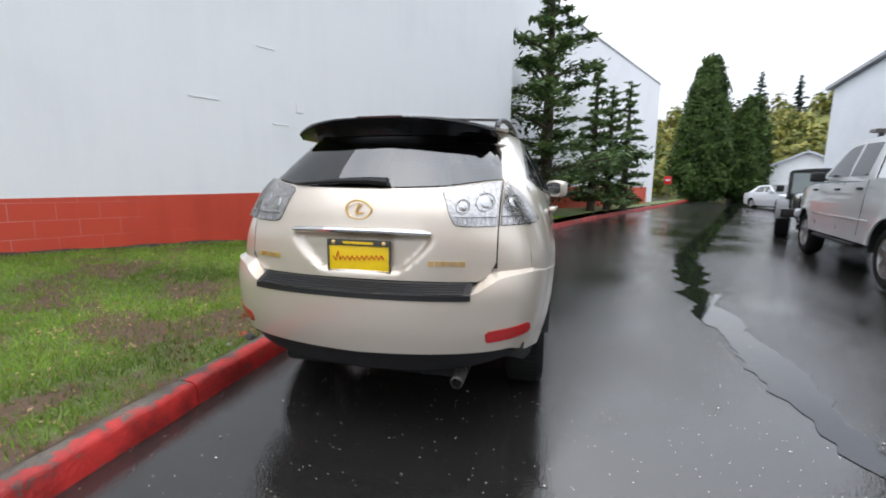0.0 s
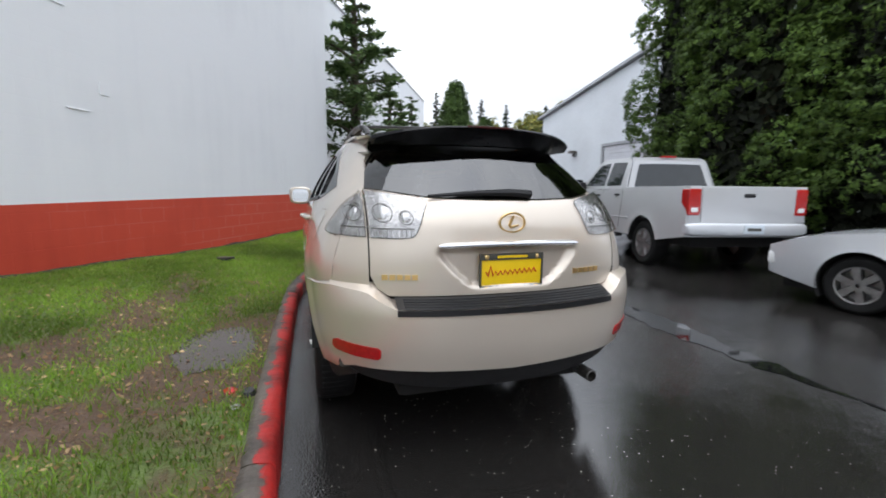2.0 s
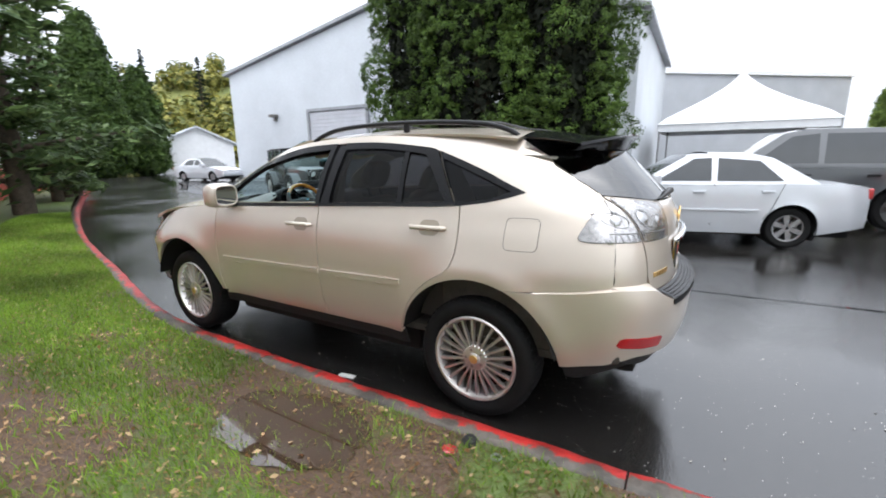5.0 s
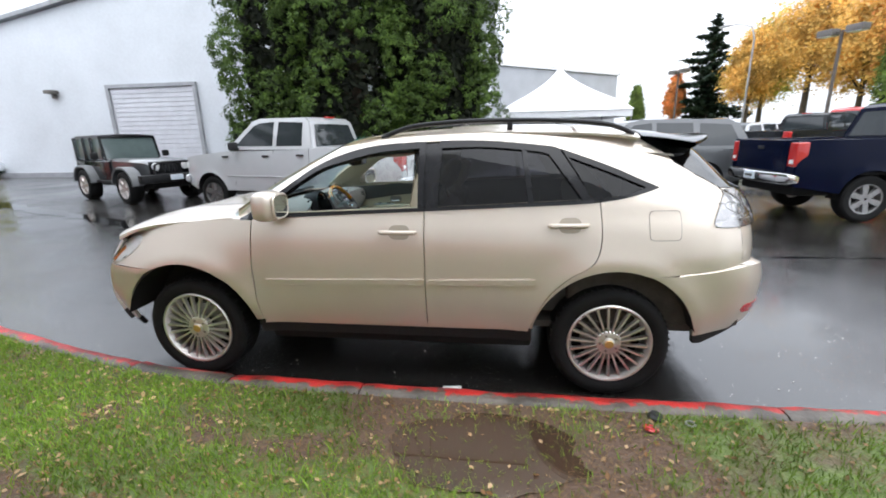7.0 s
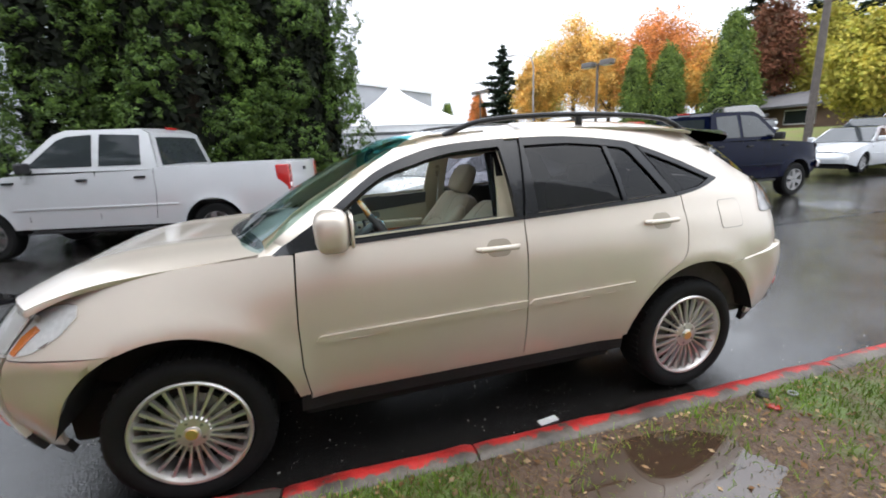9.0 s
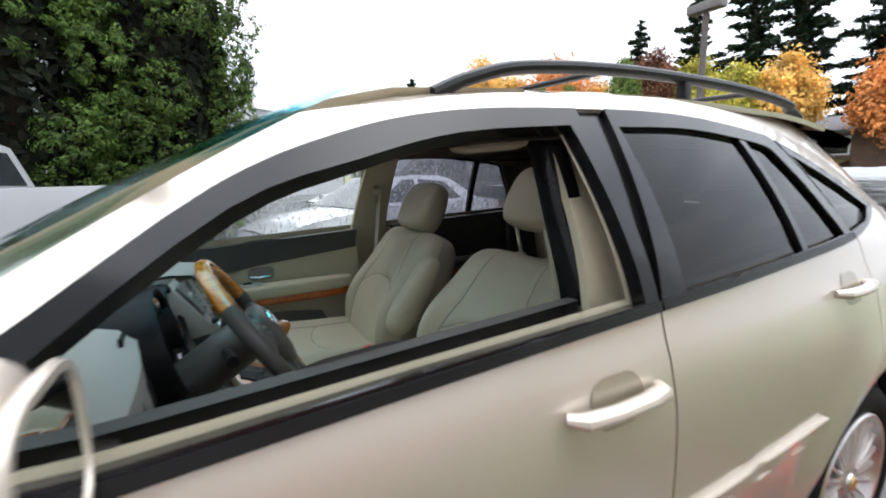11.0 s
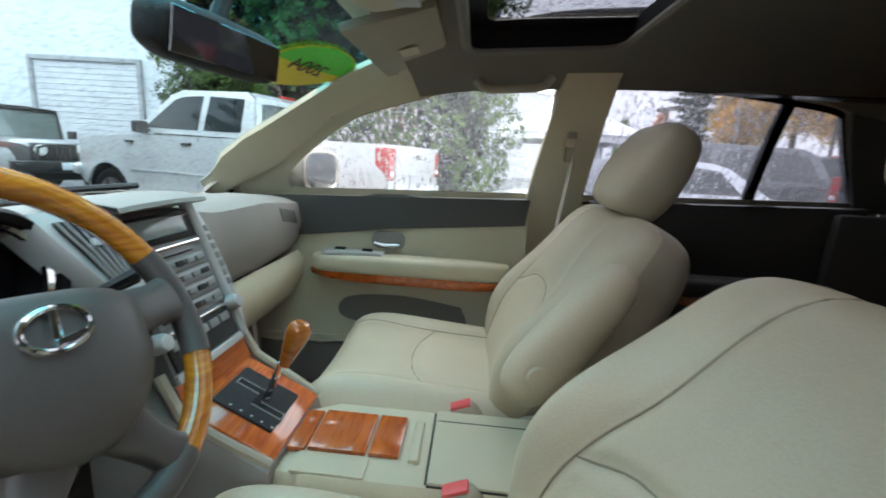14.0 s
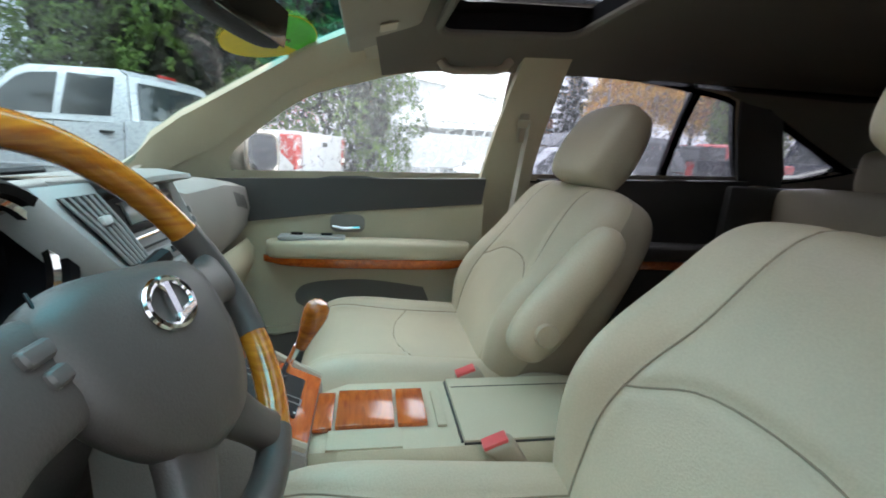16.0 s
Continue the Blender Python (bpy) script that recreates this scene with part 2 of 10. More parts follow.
def sheet(poly, fmap, step=0.045, depth=0.02, centre=(0, 1.2, 0.8), hole=None, push=0.0):
    """A curved panel: a flat outline, meshed finely, bent by fmap, its rim turned inwards by depth. push: proud of the surface."""
    loops = [poly] + ([hole] if hole else [])
    pts, edges = [], []
    for lp in loops:
        k0, ring = len(pts), []
        for i, a in enumerate(lp):
            b = lp[(i + 1) % len(lp)]
            dist = math.dist(a, b)
            if dist < 1e-5:
                continue
            c = max(1, round(dist / step))
            ring += [(a[0] + (b[0] - a[0]) * j / c, a[1] + (b[1] - a[1]) * j / c) for j in range(c)]
        pts += ring
        edges += [(k0 + i, k0 + (i + 1) % len(ring)) for i in range(len(ring))]
    rim = np.array(pts)
    us, vs = [p[0] for p in poly], [p[1] for p in poly]
    u = min(us) + step / 2
    row = 0
    while u < max(us):
        v = min(vs) + step * (0.5 if row % 2 else 0.25)
        while v < max(vs):
            if inside((u, v), poly) and not (hole and inside((u, v), hole)) and np.min(np.hypot(rim[:, 0] - u, rim[:, 1] - v)) > step * 0.55:
                pts.append((u, v))
            v += step
        u += step
        row += 1
    co, _, fs, _, _, _ = delaunay_2d_cdt([Vector(p) for p in pts], edges, [], 0, 1e-6)
    bm = bmesh.new()
    bv = [bm.verts.new(fmap(p[0], p[1])) for p in co]
    for f in fs:
        c = (sum(co[i][0] for i in f) / 3, sum(co[i][1] for i in f) / 3)
        if inside(c, poly) and not (hole and inside(c, hole)):
            try:
                bm.faces.new([bv[i] for i in f])
            except ValueError:
                pass
    bmesh.ops.delete(bm, geom=[v for v in bm.verts if not v.link_faces], context="VERTS")
    bm.normal_update()
    score = sum(f.normal.dot(f.calc_center_median() - Vector(centre)) * f.calc_area() for f in bm.faces)
    if score < 0:
        bmesh.ops.reverse_faces(bm, faces=bm.faces[:])
        bm.normal_update()
    if push:
        mv = [(v, v.normal.copy()) for v in bm.verts]
        for v, nn in mv:
            v.co += nn * push
    if depth:
        es = [e for e in bm.edges if len(e.link_faces) == 1]
        nor = {v: v.normal.copy() for e in es for v in e.verts}
        r = bmesh.ops.extrude_edge_only(bm, edges=es)
        nv = [g for g in r["geom"] if isinstance(g, bmesh.types.BMVert)]
        src = {tuple(round(c, 6) for c in v.co): nn for v, nn in nor.items()}
        for v in nv:
            v.co -= src.get(tuple(round(c, 6) for c in v.co), Vector((0, 0, 0))) * depth
        bm.normal_update()
    return bm


def mirrored(bm):
    """The same mesh on the car's other side."""
    c = bm.copy()
    for v in c.verts:
        v.co.x = -v.co.x
    bmesh.ops.reverse_faces(c, faces=c.faces[:])
    return c


def join(*bms):
    out = bmesh.new()
    for b in bms:
        me = bpy.data.meshes.new("t")
        b.to_mesh(me)
        out.from_mesh(me)
        bpy.data.meshes.remove(me)
        b.free()
    return out


def rot_box(c, half, m, bevel=0.0):
    bm = bmesh.new()
    box(bm, -half[0], half[0], -half[1], half[1], -half[2], half[2], bevel)
    bmesh.ops.transform(bm, matrix=Matrix.Translation(c) @ m, verts=bm.verts[:])
    return bm

# ---- materials ----
CHAMPAGNE = paint("champagne_metallic_paint", (0.632, 0.558, 0.474), 0.40, 0.52, 0.03, 3, 0, 900, coat=1.0, rvary=0.03)
SILVER = paint("silver_metallic_paint", (0.53, 0.54, 0.555), 0.36, 0.25, 0.03, 3, 0, 900, coat=1.0, rvary=0.03)
PEARL = paint("pale_silver_paint", (0.60, 0.62, 0.65), 0.36, 0.35, 0.03, 3, 0, 900, coat=1.0, rvary=0.03)
WHITE_CAR = paint("white_car_paint", (0.64, 0.645, 0.655), 0.3, 0.0, 0.03, 3, 0, 900, coat=1.0, rvary=0.03)
NAVY = paint("dark_blue_car_paint", (0.002, 0.004, 0.016), 0.13, 0.0, 0.05, 3, 0, 900, coat=0.0, rvary=0.03, spec=0.10)
INK = paint("black_car_paint", (0.008, 0.009, 0.011), 0.25, 0.0, 0.05, 3, 0, 900, coat=0.4, rvary=0.03, spec=0.2)
SCARLET = paint("red_car_paint", (0.5, 0.02, 0.02), 0.3, 0.0, 0.05, 3, 0, 900, coat=1.0, rvary=0.03)
GUNMETAL = paint("dark_grey_car_paint", (0.08, 0.085, 0.09), 0.3, 0.3, 0.05, 3, 0, 900, coat=1.0, rvary=0.03)
GLOSS_BLACK = paint("gloss_black_trim", (0.008, 0.008, 0.009), 0.14, 0, 0.1, 8, 0, 300, rvary=0.05, spec=0.3)
SATIN_BLACK = paint("satin_black_trim", (0.011, 0.011, 0.012), 0.40, 0, 0.15, 9, 0.1, 300, spec=0.3)
PAD_BLACK = paint("black_step_plastic", (0.010, 0.010, 0.011), 0.38, 0, 0.15, 9, 0.1, 300, spec=0.35)
RUBBER = paint("tyre_rubber", (0.009, 0.009, 0.009), 0.75, 0, 0.3, 14, 0.25, 160, spec=0.2)
DARK_PLASTIC = paint("black_plastic", (0.015, 0.015, 0.016), 0.6, 0, 0.2, 12, 0.3, 400, spec=0.35)
VOID = paint("underbody_black", (0.006, 0.006, 0.006), 0.9, 0, 0.3, 9, 0.2, 90)
CHROME = paint("chrome", (0.72, 0.72, 0.73), 0.09, 1.0, 0.05, 10, 0, 200, rvary=0.05)
ALLOY = paint("brushed_alloy", (0.68, 0.655, 0.635), 0.32, 0.85, 0.12, 14, 0.05, 300)
GOLD = paint("gold_plating", (0.90, 0.63, 0.28), 0.36, 1.0, 0.08, 20, 0, 300)
STEEL = paint("dull_steel", (0.35, 0.35, 0.35), 0.42, 1.0, 0.2, 20, 0.05, 300)
SOOTY = paint("sooty_steel", (0.11, 0.105, 0.10), 0.5, 0.8, 0.3, 30)
RED_LENS = paint("red_lens", (0.42, 0.012, 0.012), 0.14, 0, 0.15, 60, 0.15, 350, coat=1.0, rvary=0.04)
DEEP_RED = paint("deep_red_reflector", (0.40, 0.008, 0.010), 0.18, 0, 0.2, 60, 0.2, 350, coat=0.6, rvary=0.04)
AMBER_LENS = paint("amber_lens", (0.7, 0.2, 0.03), 0.2, 0, 0.1, 60, 0.1, 250, coat=1.0)
LAMP_BACK = paint("lamp_reflector", (0.80, 0.81, 0.81), 0.32, 0.15, 0.12, 40)
TAIL_BACK = paint("tail_lamp_reflector", (0.68, 0.68, 0.685), 0.24, 0.85, 0.25, 60)
SMOKED_LENS = paint("smoked_red_lens", (0.05, 0.008, 0.008), 0.16, 0, 0.1, 30)
CLEAR_LENS = pane_mat("clear_lens", (0.96, 0.95, 0.94), 0.8)
REAR_GLASS = pane_mat("rear_glass", (0.14, 0.14, 0.15), 0.34, gloss=0.15)
SUNROOF_GLASS = pane_mat("sunroof_glass", (0.46, 0.46, 0.5), 0.36, wet=0.5)
PRIVACY = pane_mat("privacy_glass", (0.26, 0.26, 0.29), 0.30, gloss=0.03)
PRIVACY_WET = pane_mat("privacy_glass_wet", (0.70, 0.69, 0.76), 0.50, wet=0.8, film=0.12)
SIDE_WET = pane_mat("door_glass_wet", (0.93, 0.96, 0.94), 0.95, wet=0.75, film=0.09)
SCREEN = pane_mat("windscreen_glass", (0.68, 0.86, 0.88), 0.9, wet=0.12)
SCREEN_BAND = pane_mat("windscreen_sun_band", (0.16, 0.74, 0.86), 0.85, wet=0.25)
DARK_GLASS = paint("dark_vehicle_glass", (0.026, 0.031, 0.034), 0.04, 0, 0.1, 5, 0, 80, rvary=0.02, spec=0.6)
PLATE_YELLOW = paint("plate_yellow", (0.86, 0.58, 0.01), 0.35, 0, 0.06, 20, 0, 200)
INK_RED = paint("sign_red", (0.55, 0.01, 0.01), 0.4, 0, 0.1, 30)
INK_GREY = paint("plate_ink", (0.06, 0.06, 0.05), 0.5, 0, 0.1, 30)
PLATE_WHITE = paint("plate_white", (0.6, 0.66, 0.72), 0.4, 0, 0.1, 30)
BLOCK_WHITE = None
TENT_WHITE = paint("tent_canvas", (0.78, 0.79, 0.8), 0.6, 0, 0.06, 3, 0.1, 30)
METAL_SIDING = paint("pale_painted_siding", (0.57, 0.60, 0.635), 0.6, 0, 0.08, 0.6, 0.05, 9)
ROLLER = paint("roller_door_paint", (0.55, 0.56, 0.6), 0.5, 0, 0.1, 2, 0.05, 30)
EAVE = paint("eave_metal", (0.3, 0.31, 0.33), 0.5, 0, 0.2, 3)
GREY_WALL = paint("grey_siding", (0.42, 0.44, 0.47), 0.65, 0, 0.1, 0.7)
BROWN_WOOD = paint("brown_boards", (0.16, 0.10, 0.07), 0.7, 0, 0.25, 2)
ROOF_SHINGLE = paint("grey_shingles", (0.11, 0.105, 0.11), 0.8, 0, 0.25, 4, 0.4, 20)
BARK = paint("bark", (0.09, 0.07, 0.05), 0.9, 0, 0.4, 9, 0.9, 40)
POLE_BROWN = paint("weathered_pole", (0.1, 0.085, 0.075), 0.8, 0, 0.3, 5, 0.4, 40)
RAISED_ALU = paint("lamp_housing", (0.12, 0.11, 0.1), 0.5, 0, 0.2, 8)
LITTER = paint("wet_litter", (0.02, 0.02, 0.02), 0.4, 0, 0.3, 30)
PAPER = paint("white_scrap", (0.75, 0.75, 0.73), 0.6, 0, 0.1, 30)


def leaf_mat(name, colour, other, rough=0.55, through=0.3, clump=0.9):
    m, n, l, b = nodes_of(name)
    g = n.new("ShaderNodeNewGeometry")
    r = n.new("ShaderNodeValToRGB")
    r.color_ramp.elements[0].color, r.color_ramp.elements[1].color = (*other, 1), (*colour, 1)
    l.new(g.outputs["Random Per Island"], r.inputs["Fac"])
    tc = n.new("ShaderNodeTexCoord")
    no = n.new("ShaderNodeTexNoise")
    no.inputs["Scale"].default_value = clump
    l.new(tc.outputs["Object"], no.inputs["Vector"])
    hv = n.new("ShaderNodeHueSaturation")
    mr = n.new("ShaderNodeMapRange")
    mr.inputs[1].default_value, mr.inputs[2].default_value = 0.3, 0.7
    mr.inputs[3].default_value, mr.inputs[4].default_value = 0.5, 1.45
    l.new(no.outputs["Fac"], mr.inputs[0])
    l.new(mr.outputs[0], hv.inputs["Value"])
    l.new(r.outputs[0], hv.inputs["Color"])
    l.new(hv.outputs[0], b.inputs["Base Color"])
    b.inputs["Roughness"].default_value = rough
    b.inputs["Specular IOR Level"].default_value = 0.2
    # thin leaves let some light through
    tl_ = n.new("ShaderNodeBsdfTranslucent")
    l.new(hv.outputs[0], tl_.inputs["Color"])
    mxs = n.new("ShaderNodeMixShader")
    mxs.inputs[0].default_value = through
    l.new(b.outputs[0], mxs.inputs[1])
    l.new(tl_.outputs[0], mxs.inputs[2])
    l.new(mxs.outputs[0], n["Material Output"].inputs[0])
    return m


LEAF_CYPRESS = leaf_mat("cypress_foliage", (0.105, 0.170, 0.030), (0.034, 0.066, 0.015), through=0.15, clump=1.4)
# shade between the cypress lumps, put into a near-black leaf colour
CROWN_SHADE = leaf_mat("crown_core_shade", (0.016, 0.020, 0.010), (0.006, 0.008, 0.005), 0.8, through=0.0)
LEAF_FAR_CYPRESS = leaf_mat("far_cypress_foliage", (0.075, 0.125, 0.026), (0.03, 0.06, 0.014))
LEAF_FIR = leaf_mat("fir_needles", (0.15, 0.22, 0.075), (0.05, 0.09, 0.035))
# needles of the dark firs; also the shade colour inside columnar crowns
LEAF_DARK = leaf_mat("dark_needles_and_crown_shade", (0.04, 0.062, 0.036), (0.014, 0.026, 0.016))
LEAF_GREEN = leaf_mat("green_leaves", (0.20, 0.27, 0.055), (0.07, 0.12, 0.03))
LEAF_ORANGE = leaf_mat("orange_autumn_leaves", (0.84, 0.56, 0.16), (0.60, 0.36, 0.10))
LEAF_RED = leaf_mat("red_autumn_leaves", (0.80, 0.33, 0.11), (0.56, 0.24, 0.07))
LEAF_MAROON = leaf_mat("maroon_autumn_leaves", (0.26, 0.10, 0.06), (0.12, 0.07, 0.035))
LEAF_YELLOW = leaf_mat("yellow_autumn_leaves", (0.60, 0.50, 0.10), (0.30, 0.32, 0.05))
LEAF_HILL = leaf_mat("hillside_leaves", (0.30, 0.27, 0.06), (0.07, 0.10, 0.03))
GRASS = leaf_mat("wet_grass", (0.255, 0.40, 0.052), (0.115, 0.20, 0.03), 0.45)
THATCH = leaf_mat("dead_thatch", (0.30, 0.20, 0.10), (0.12, 0.075, 0.035), 0.7)
DRY = leaf_mat("dead_leaves", (0.56, 0.40, 0.23), (0.24, 0.12, 0.05), 0.6)


def asphalt():
    m, n, l, b = nodes_of("wet_asphalt")
    tc = n.new("ShaderNodeTexCoord")
    big = n.new("ShaderNodeTexNoise")
    big.inputs["Scale"].default_value, big.inputs["Detail"].default_value, big.inputs["Roughness"].default_value = 0.32, 6, 0.6
    st = n.new("ShaderNodeTexVoronoi")
    st.inputs["Scale"].default_value = 105
    fleck = n.new("ShaderNodeTexVoronoi")
    fleck.inputs["Scale"].default_value = 31
    for t in (big, st, fleck):
        l.new(tc.outputs["Object"], t.inputs["Vector"])
    c = n.new("ShaderNodeValToRGB")
    c.color_ramp.elements[0].color, c.color_ramp.elements[1].color = (0.007, 0.0065, 0.006, 1), (0.026, 0.024, 0.0225, 1)
    l.new(st.outputs["Color"], c.inputs["Fac"])
    # pale stone chips, here and there
    sep = n.new("ShaderNodeSeparateColor")
    l.new(fleck.outputs["Color"], sep.inputs[0])
    pick = n.new("ShaderNodeMath")
    pick.operation = "GREATER_THAN"
    pick.inputs[1].default_value = 0.52
    l.new(sep.outputs[0], pick.inputs[0])
    near = n.new("ShaderNodeMath")
    near.operation = "LESS_THAN"
    near.inputs[1].default_value = 0.10
    l.new(fleck.outputs["Distance"], near.inputs[0])
    both = n.new("ShaderNodeMath")
    both.operation = "MULTIPLY"
    l.new(pick.outputs[0], both.inputs[0])
    l.new(near.outputs[0], both.inputs[1])
    mx = n.new("ShaderNodeMixRGB")
    mx.inputs["Color2"].default_value = (0.36, 0.35, 0.33, 1)
    l.new(both.outputs[0], mx.inputs["Fac"])
    l.new(c.outputs[0], mx.inputs["Color1"])
    l.new(mx.outputs[0], b.inputs["Base Color"])
    # films of water lie in the broad hollows
    wet = n.new("ShaderNodeMapRange")
    wet.inputs[1].default_value, wet.inputs[2].default_value = 0.40, 0.62
    wet.inputs[3].default_value, wet.inputs[4].default_value = 0.24, 0.10
    l.new(big.outputs["Fac"], wet.inputs[0])
    l.new(wet.outputs[0], b.inputs["Roughness"])
    bs = n.new("ShaderNodeMapRange")
    bs.inputs[1].default_value, bs.inputs[2].default_value = 0.40, 0.62
    bs.inputs[3].default_value, bs.inputs[4].default_value = 0.30, 0.06
    l.new(big.outputs["Fac"], bs.inputs[0])
    bp = n.new("ShaderNodeBump")
    bp.inputs["Distance"].default_value = 0.006
    l.new(bs.outputs[0], bp.inputs["Strength"])
    l.new(st.outputs["Distance"], bp.inputs["Height"])
    l.new(bp.outputs[0], b.inputs["Normal"])
    b.inputs["Specular IOR Level"].default_value = 1.0
    return m


def soil():
    m, n, l, b = nodes_of("turf_and_mud")
    tc = n.new("ShaderNodeTexCoord")
    big = n.new("ShaderNodeTexNoise")
    big.inputs["Scale"].default_value, big.inputs["Detail"].default_value, big.inputs["Roughness"].default_value = 1.1, 8, 0.62
    fine = n.new("ShaderNodeTexNoise")
    fine.inputs["Scale"].default_value, fine.inputs["Detail"].default_value = 45, 5
    for t in (big, fine):
        l.new(tc.outputs["Object"], t.inputs["Vector"])
    g = n.new("ShaderNodeValToRGB")
    g.color_ramp.elements[0].color, g.color_ramp.elements[1].color = (0.055, 0.085, 0.02, 1), (0.14, 0.20, 0.04, 1)
    l.new(fine.outputs["Fac"], g.inputs["Fac"])
    d = n.new("ShaderNodeValToRGB")
    d.color_ramp.elements[0].color, d.color_ramp.elements[1].color = (0.036, 0.020, 0.012, 1), (0.155, 0.092, 0.057, 1)
    l.new(fine.outputs["Fac"], d.inputs["Fac"])
    k = n.new("ShaderNodeMapRange")
    k.inputs[1].default_value, k.inputs[2].default_value = 0.66, 0.84
    at = n.new("ShaderNodeAttribute")
    at.attribute_name = "bare"
    ad = n.new("ShaderNodeMath")
    ad.operation = "MULTIPLY_ADD"
    ad.inputs[1].default_value, ad.inputs[2].default_value = 0.5, 0.0
    l.new(big.outputs["Fac"], ad.inputs[0])
    l.new(at.outputs["Fac"], ad.inputs[2])
    l.new(ad.outputs[0], k.inputs[0])
    mx = n.new("ShaderNodeMixRGB")
    l.new(k.outputs[0], mx.inputs["Fac"])
    l.new(g.outputs[0], mx.inputs["Color1"])
    l.new(d.outputs[0], mx.inputs["Color2"])
    l.new(mx.outputs[0], b.inputs["Base Color"])
    b.inputs["Roughness"].default_value = 0.55
    bp = n.new("ShaderNodeBump")
    bp.inputs["Strength"].default_value, bp.inputs["Distance"].default_value = 0.9, 0.02
    l.new(fine.outputs["Fac"], bp.inputs["Height"])
    l.new(bp.outputs[0], b.inputs["Normal"])
    return m


def kerb_mat():
    """Concrete under worn red paint; the attribute tells where paint was laid."""
    m, n, l, b = nodes_of("kerb_concrete_red_paint")
    tc = n.new("ShaderNodeTexCoord")
    no = n.new("ShaderNodeTexNoise")
    no.inputs["Scale"].default_value, no.inputs["Detail"].default_value, no.inputs["Roughness"].default_value = 9, 7, 0.68
    l.new(tc.outputs["Object"], no.inputs["Vector"])
    at = n.new("ShaderNodeAttribute")
    at.attribute_name = "painted"
    ad = n.new("ShaderNodeMath")
    ad.operation = "MULTIPLY_ADD"
    ad.inputs[1].default_value = 0.685
    l.new(at.outputs["Fac"], ad.inputs[0])
    l.new(no.outputs["Fac"], ad.inputs[2])
    th = n.new("ShaderNodeMapRange")
    th.inputs[1].default_value, th.inputs[2].default_value = 0.98, 1.04
    l.new(ad.outputs[0], th.inputs[0])
    con = n.new("ShaderNodeValToRGB")
    con.color_ramp.elements[0].color, con.color_ramp.elements[1].color = (0.05, 0.041, 0.033, 1), (0.19, 0.16, 0.13, 1)
    red = n.new("ShaderNodeValToRGB")
    red.color_ramp.elements[0].color, red.color_ramp.elements[1].color = (0.28, 0.012, 0.011, 1), (0.58, 0.032, 0.026, 1)
    f2 = n.new("ShaderNodeTexNoise")
    f2.inputs["Scale"].default_value, f2.inputs["Detail"].default_value = 38, 5
    l.new(tc.outputs["Object"], f2.inputs["Vector"])
    l.new(f2.outputs["Fac"], con.inputs["Fac"])
    l.new(no.outputs["Fac"], red.inputs["Fac"])
    mx = n.new("ShaderNodeMixRGB")
    l.new(th.outputs[0], mx.inputs["Fac"])
    l.new(con.outputs[0], mx.inputs["Color1"])
    l.new(red.outputs[0], mx.inputs["Color2"])
    gr = n.new("ShaderNodeTexNoise")
    gr.inputs["Scale"].default_value, gr.inputs["Detail"].default_value = 4.5, 8
    l.new(tc.outputs["Object"], gr.inputs["Vector"])
    gm_ = n.new("ShaderNodeMapRange")
    gm_.inputs[1].default_value, gm_.inputs[2].default_value = 0.36, 0.56
    gm_.inputs[3].default_value, gm_.inputs[4].default_value = 0.45, 1.0
    l.new(gr.outputs["Fac"], gm_.inputs[0])
    hv = n.new("ShaderNodeHueSaturation")
    l.new(gm_.outputs[0], hv.inputs["Value"])
    l.new(mx.outputs[0], hv.inputs["Color"])
    l.new(hv.outputs[0], b.inputs["Base Color"])
    b.inputs["Roughness"].default_value = 0.5
    bp = n.new("ShaderNodeBump")
    bp.inputs["Strength"].default_value, bp.inputs["Distance"].default_value = 0.6, 0.01
    l.new(f2.outputs["Fac"], bp.inputs["Height"])
    l.new(bp.outputs[0], b.inputs["Normal"])
    return m


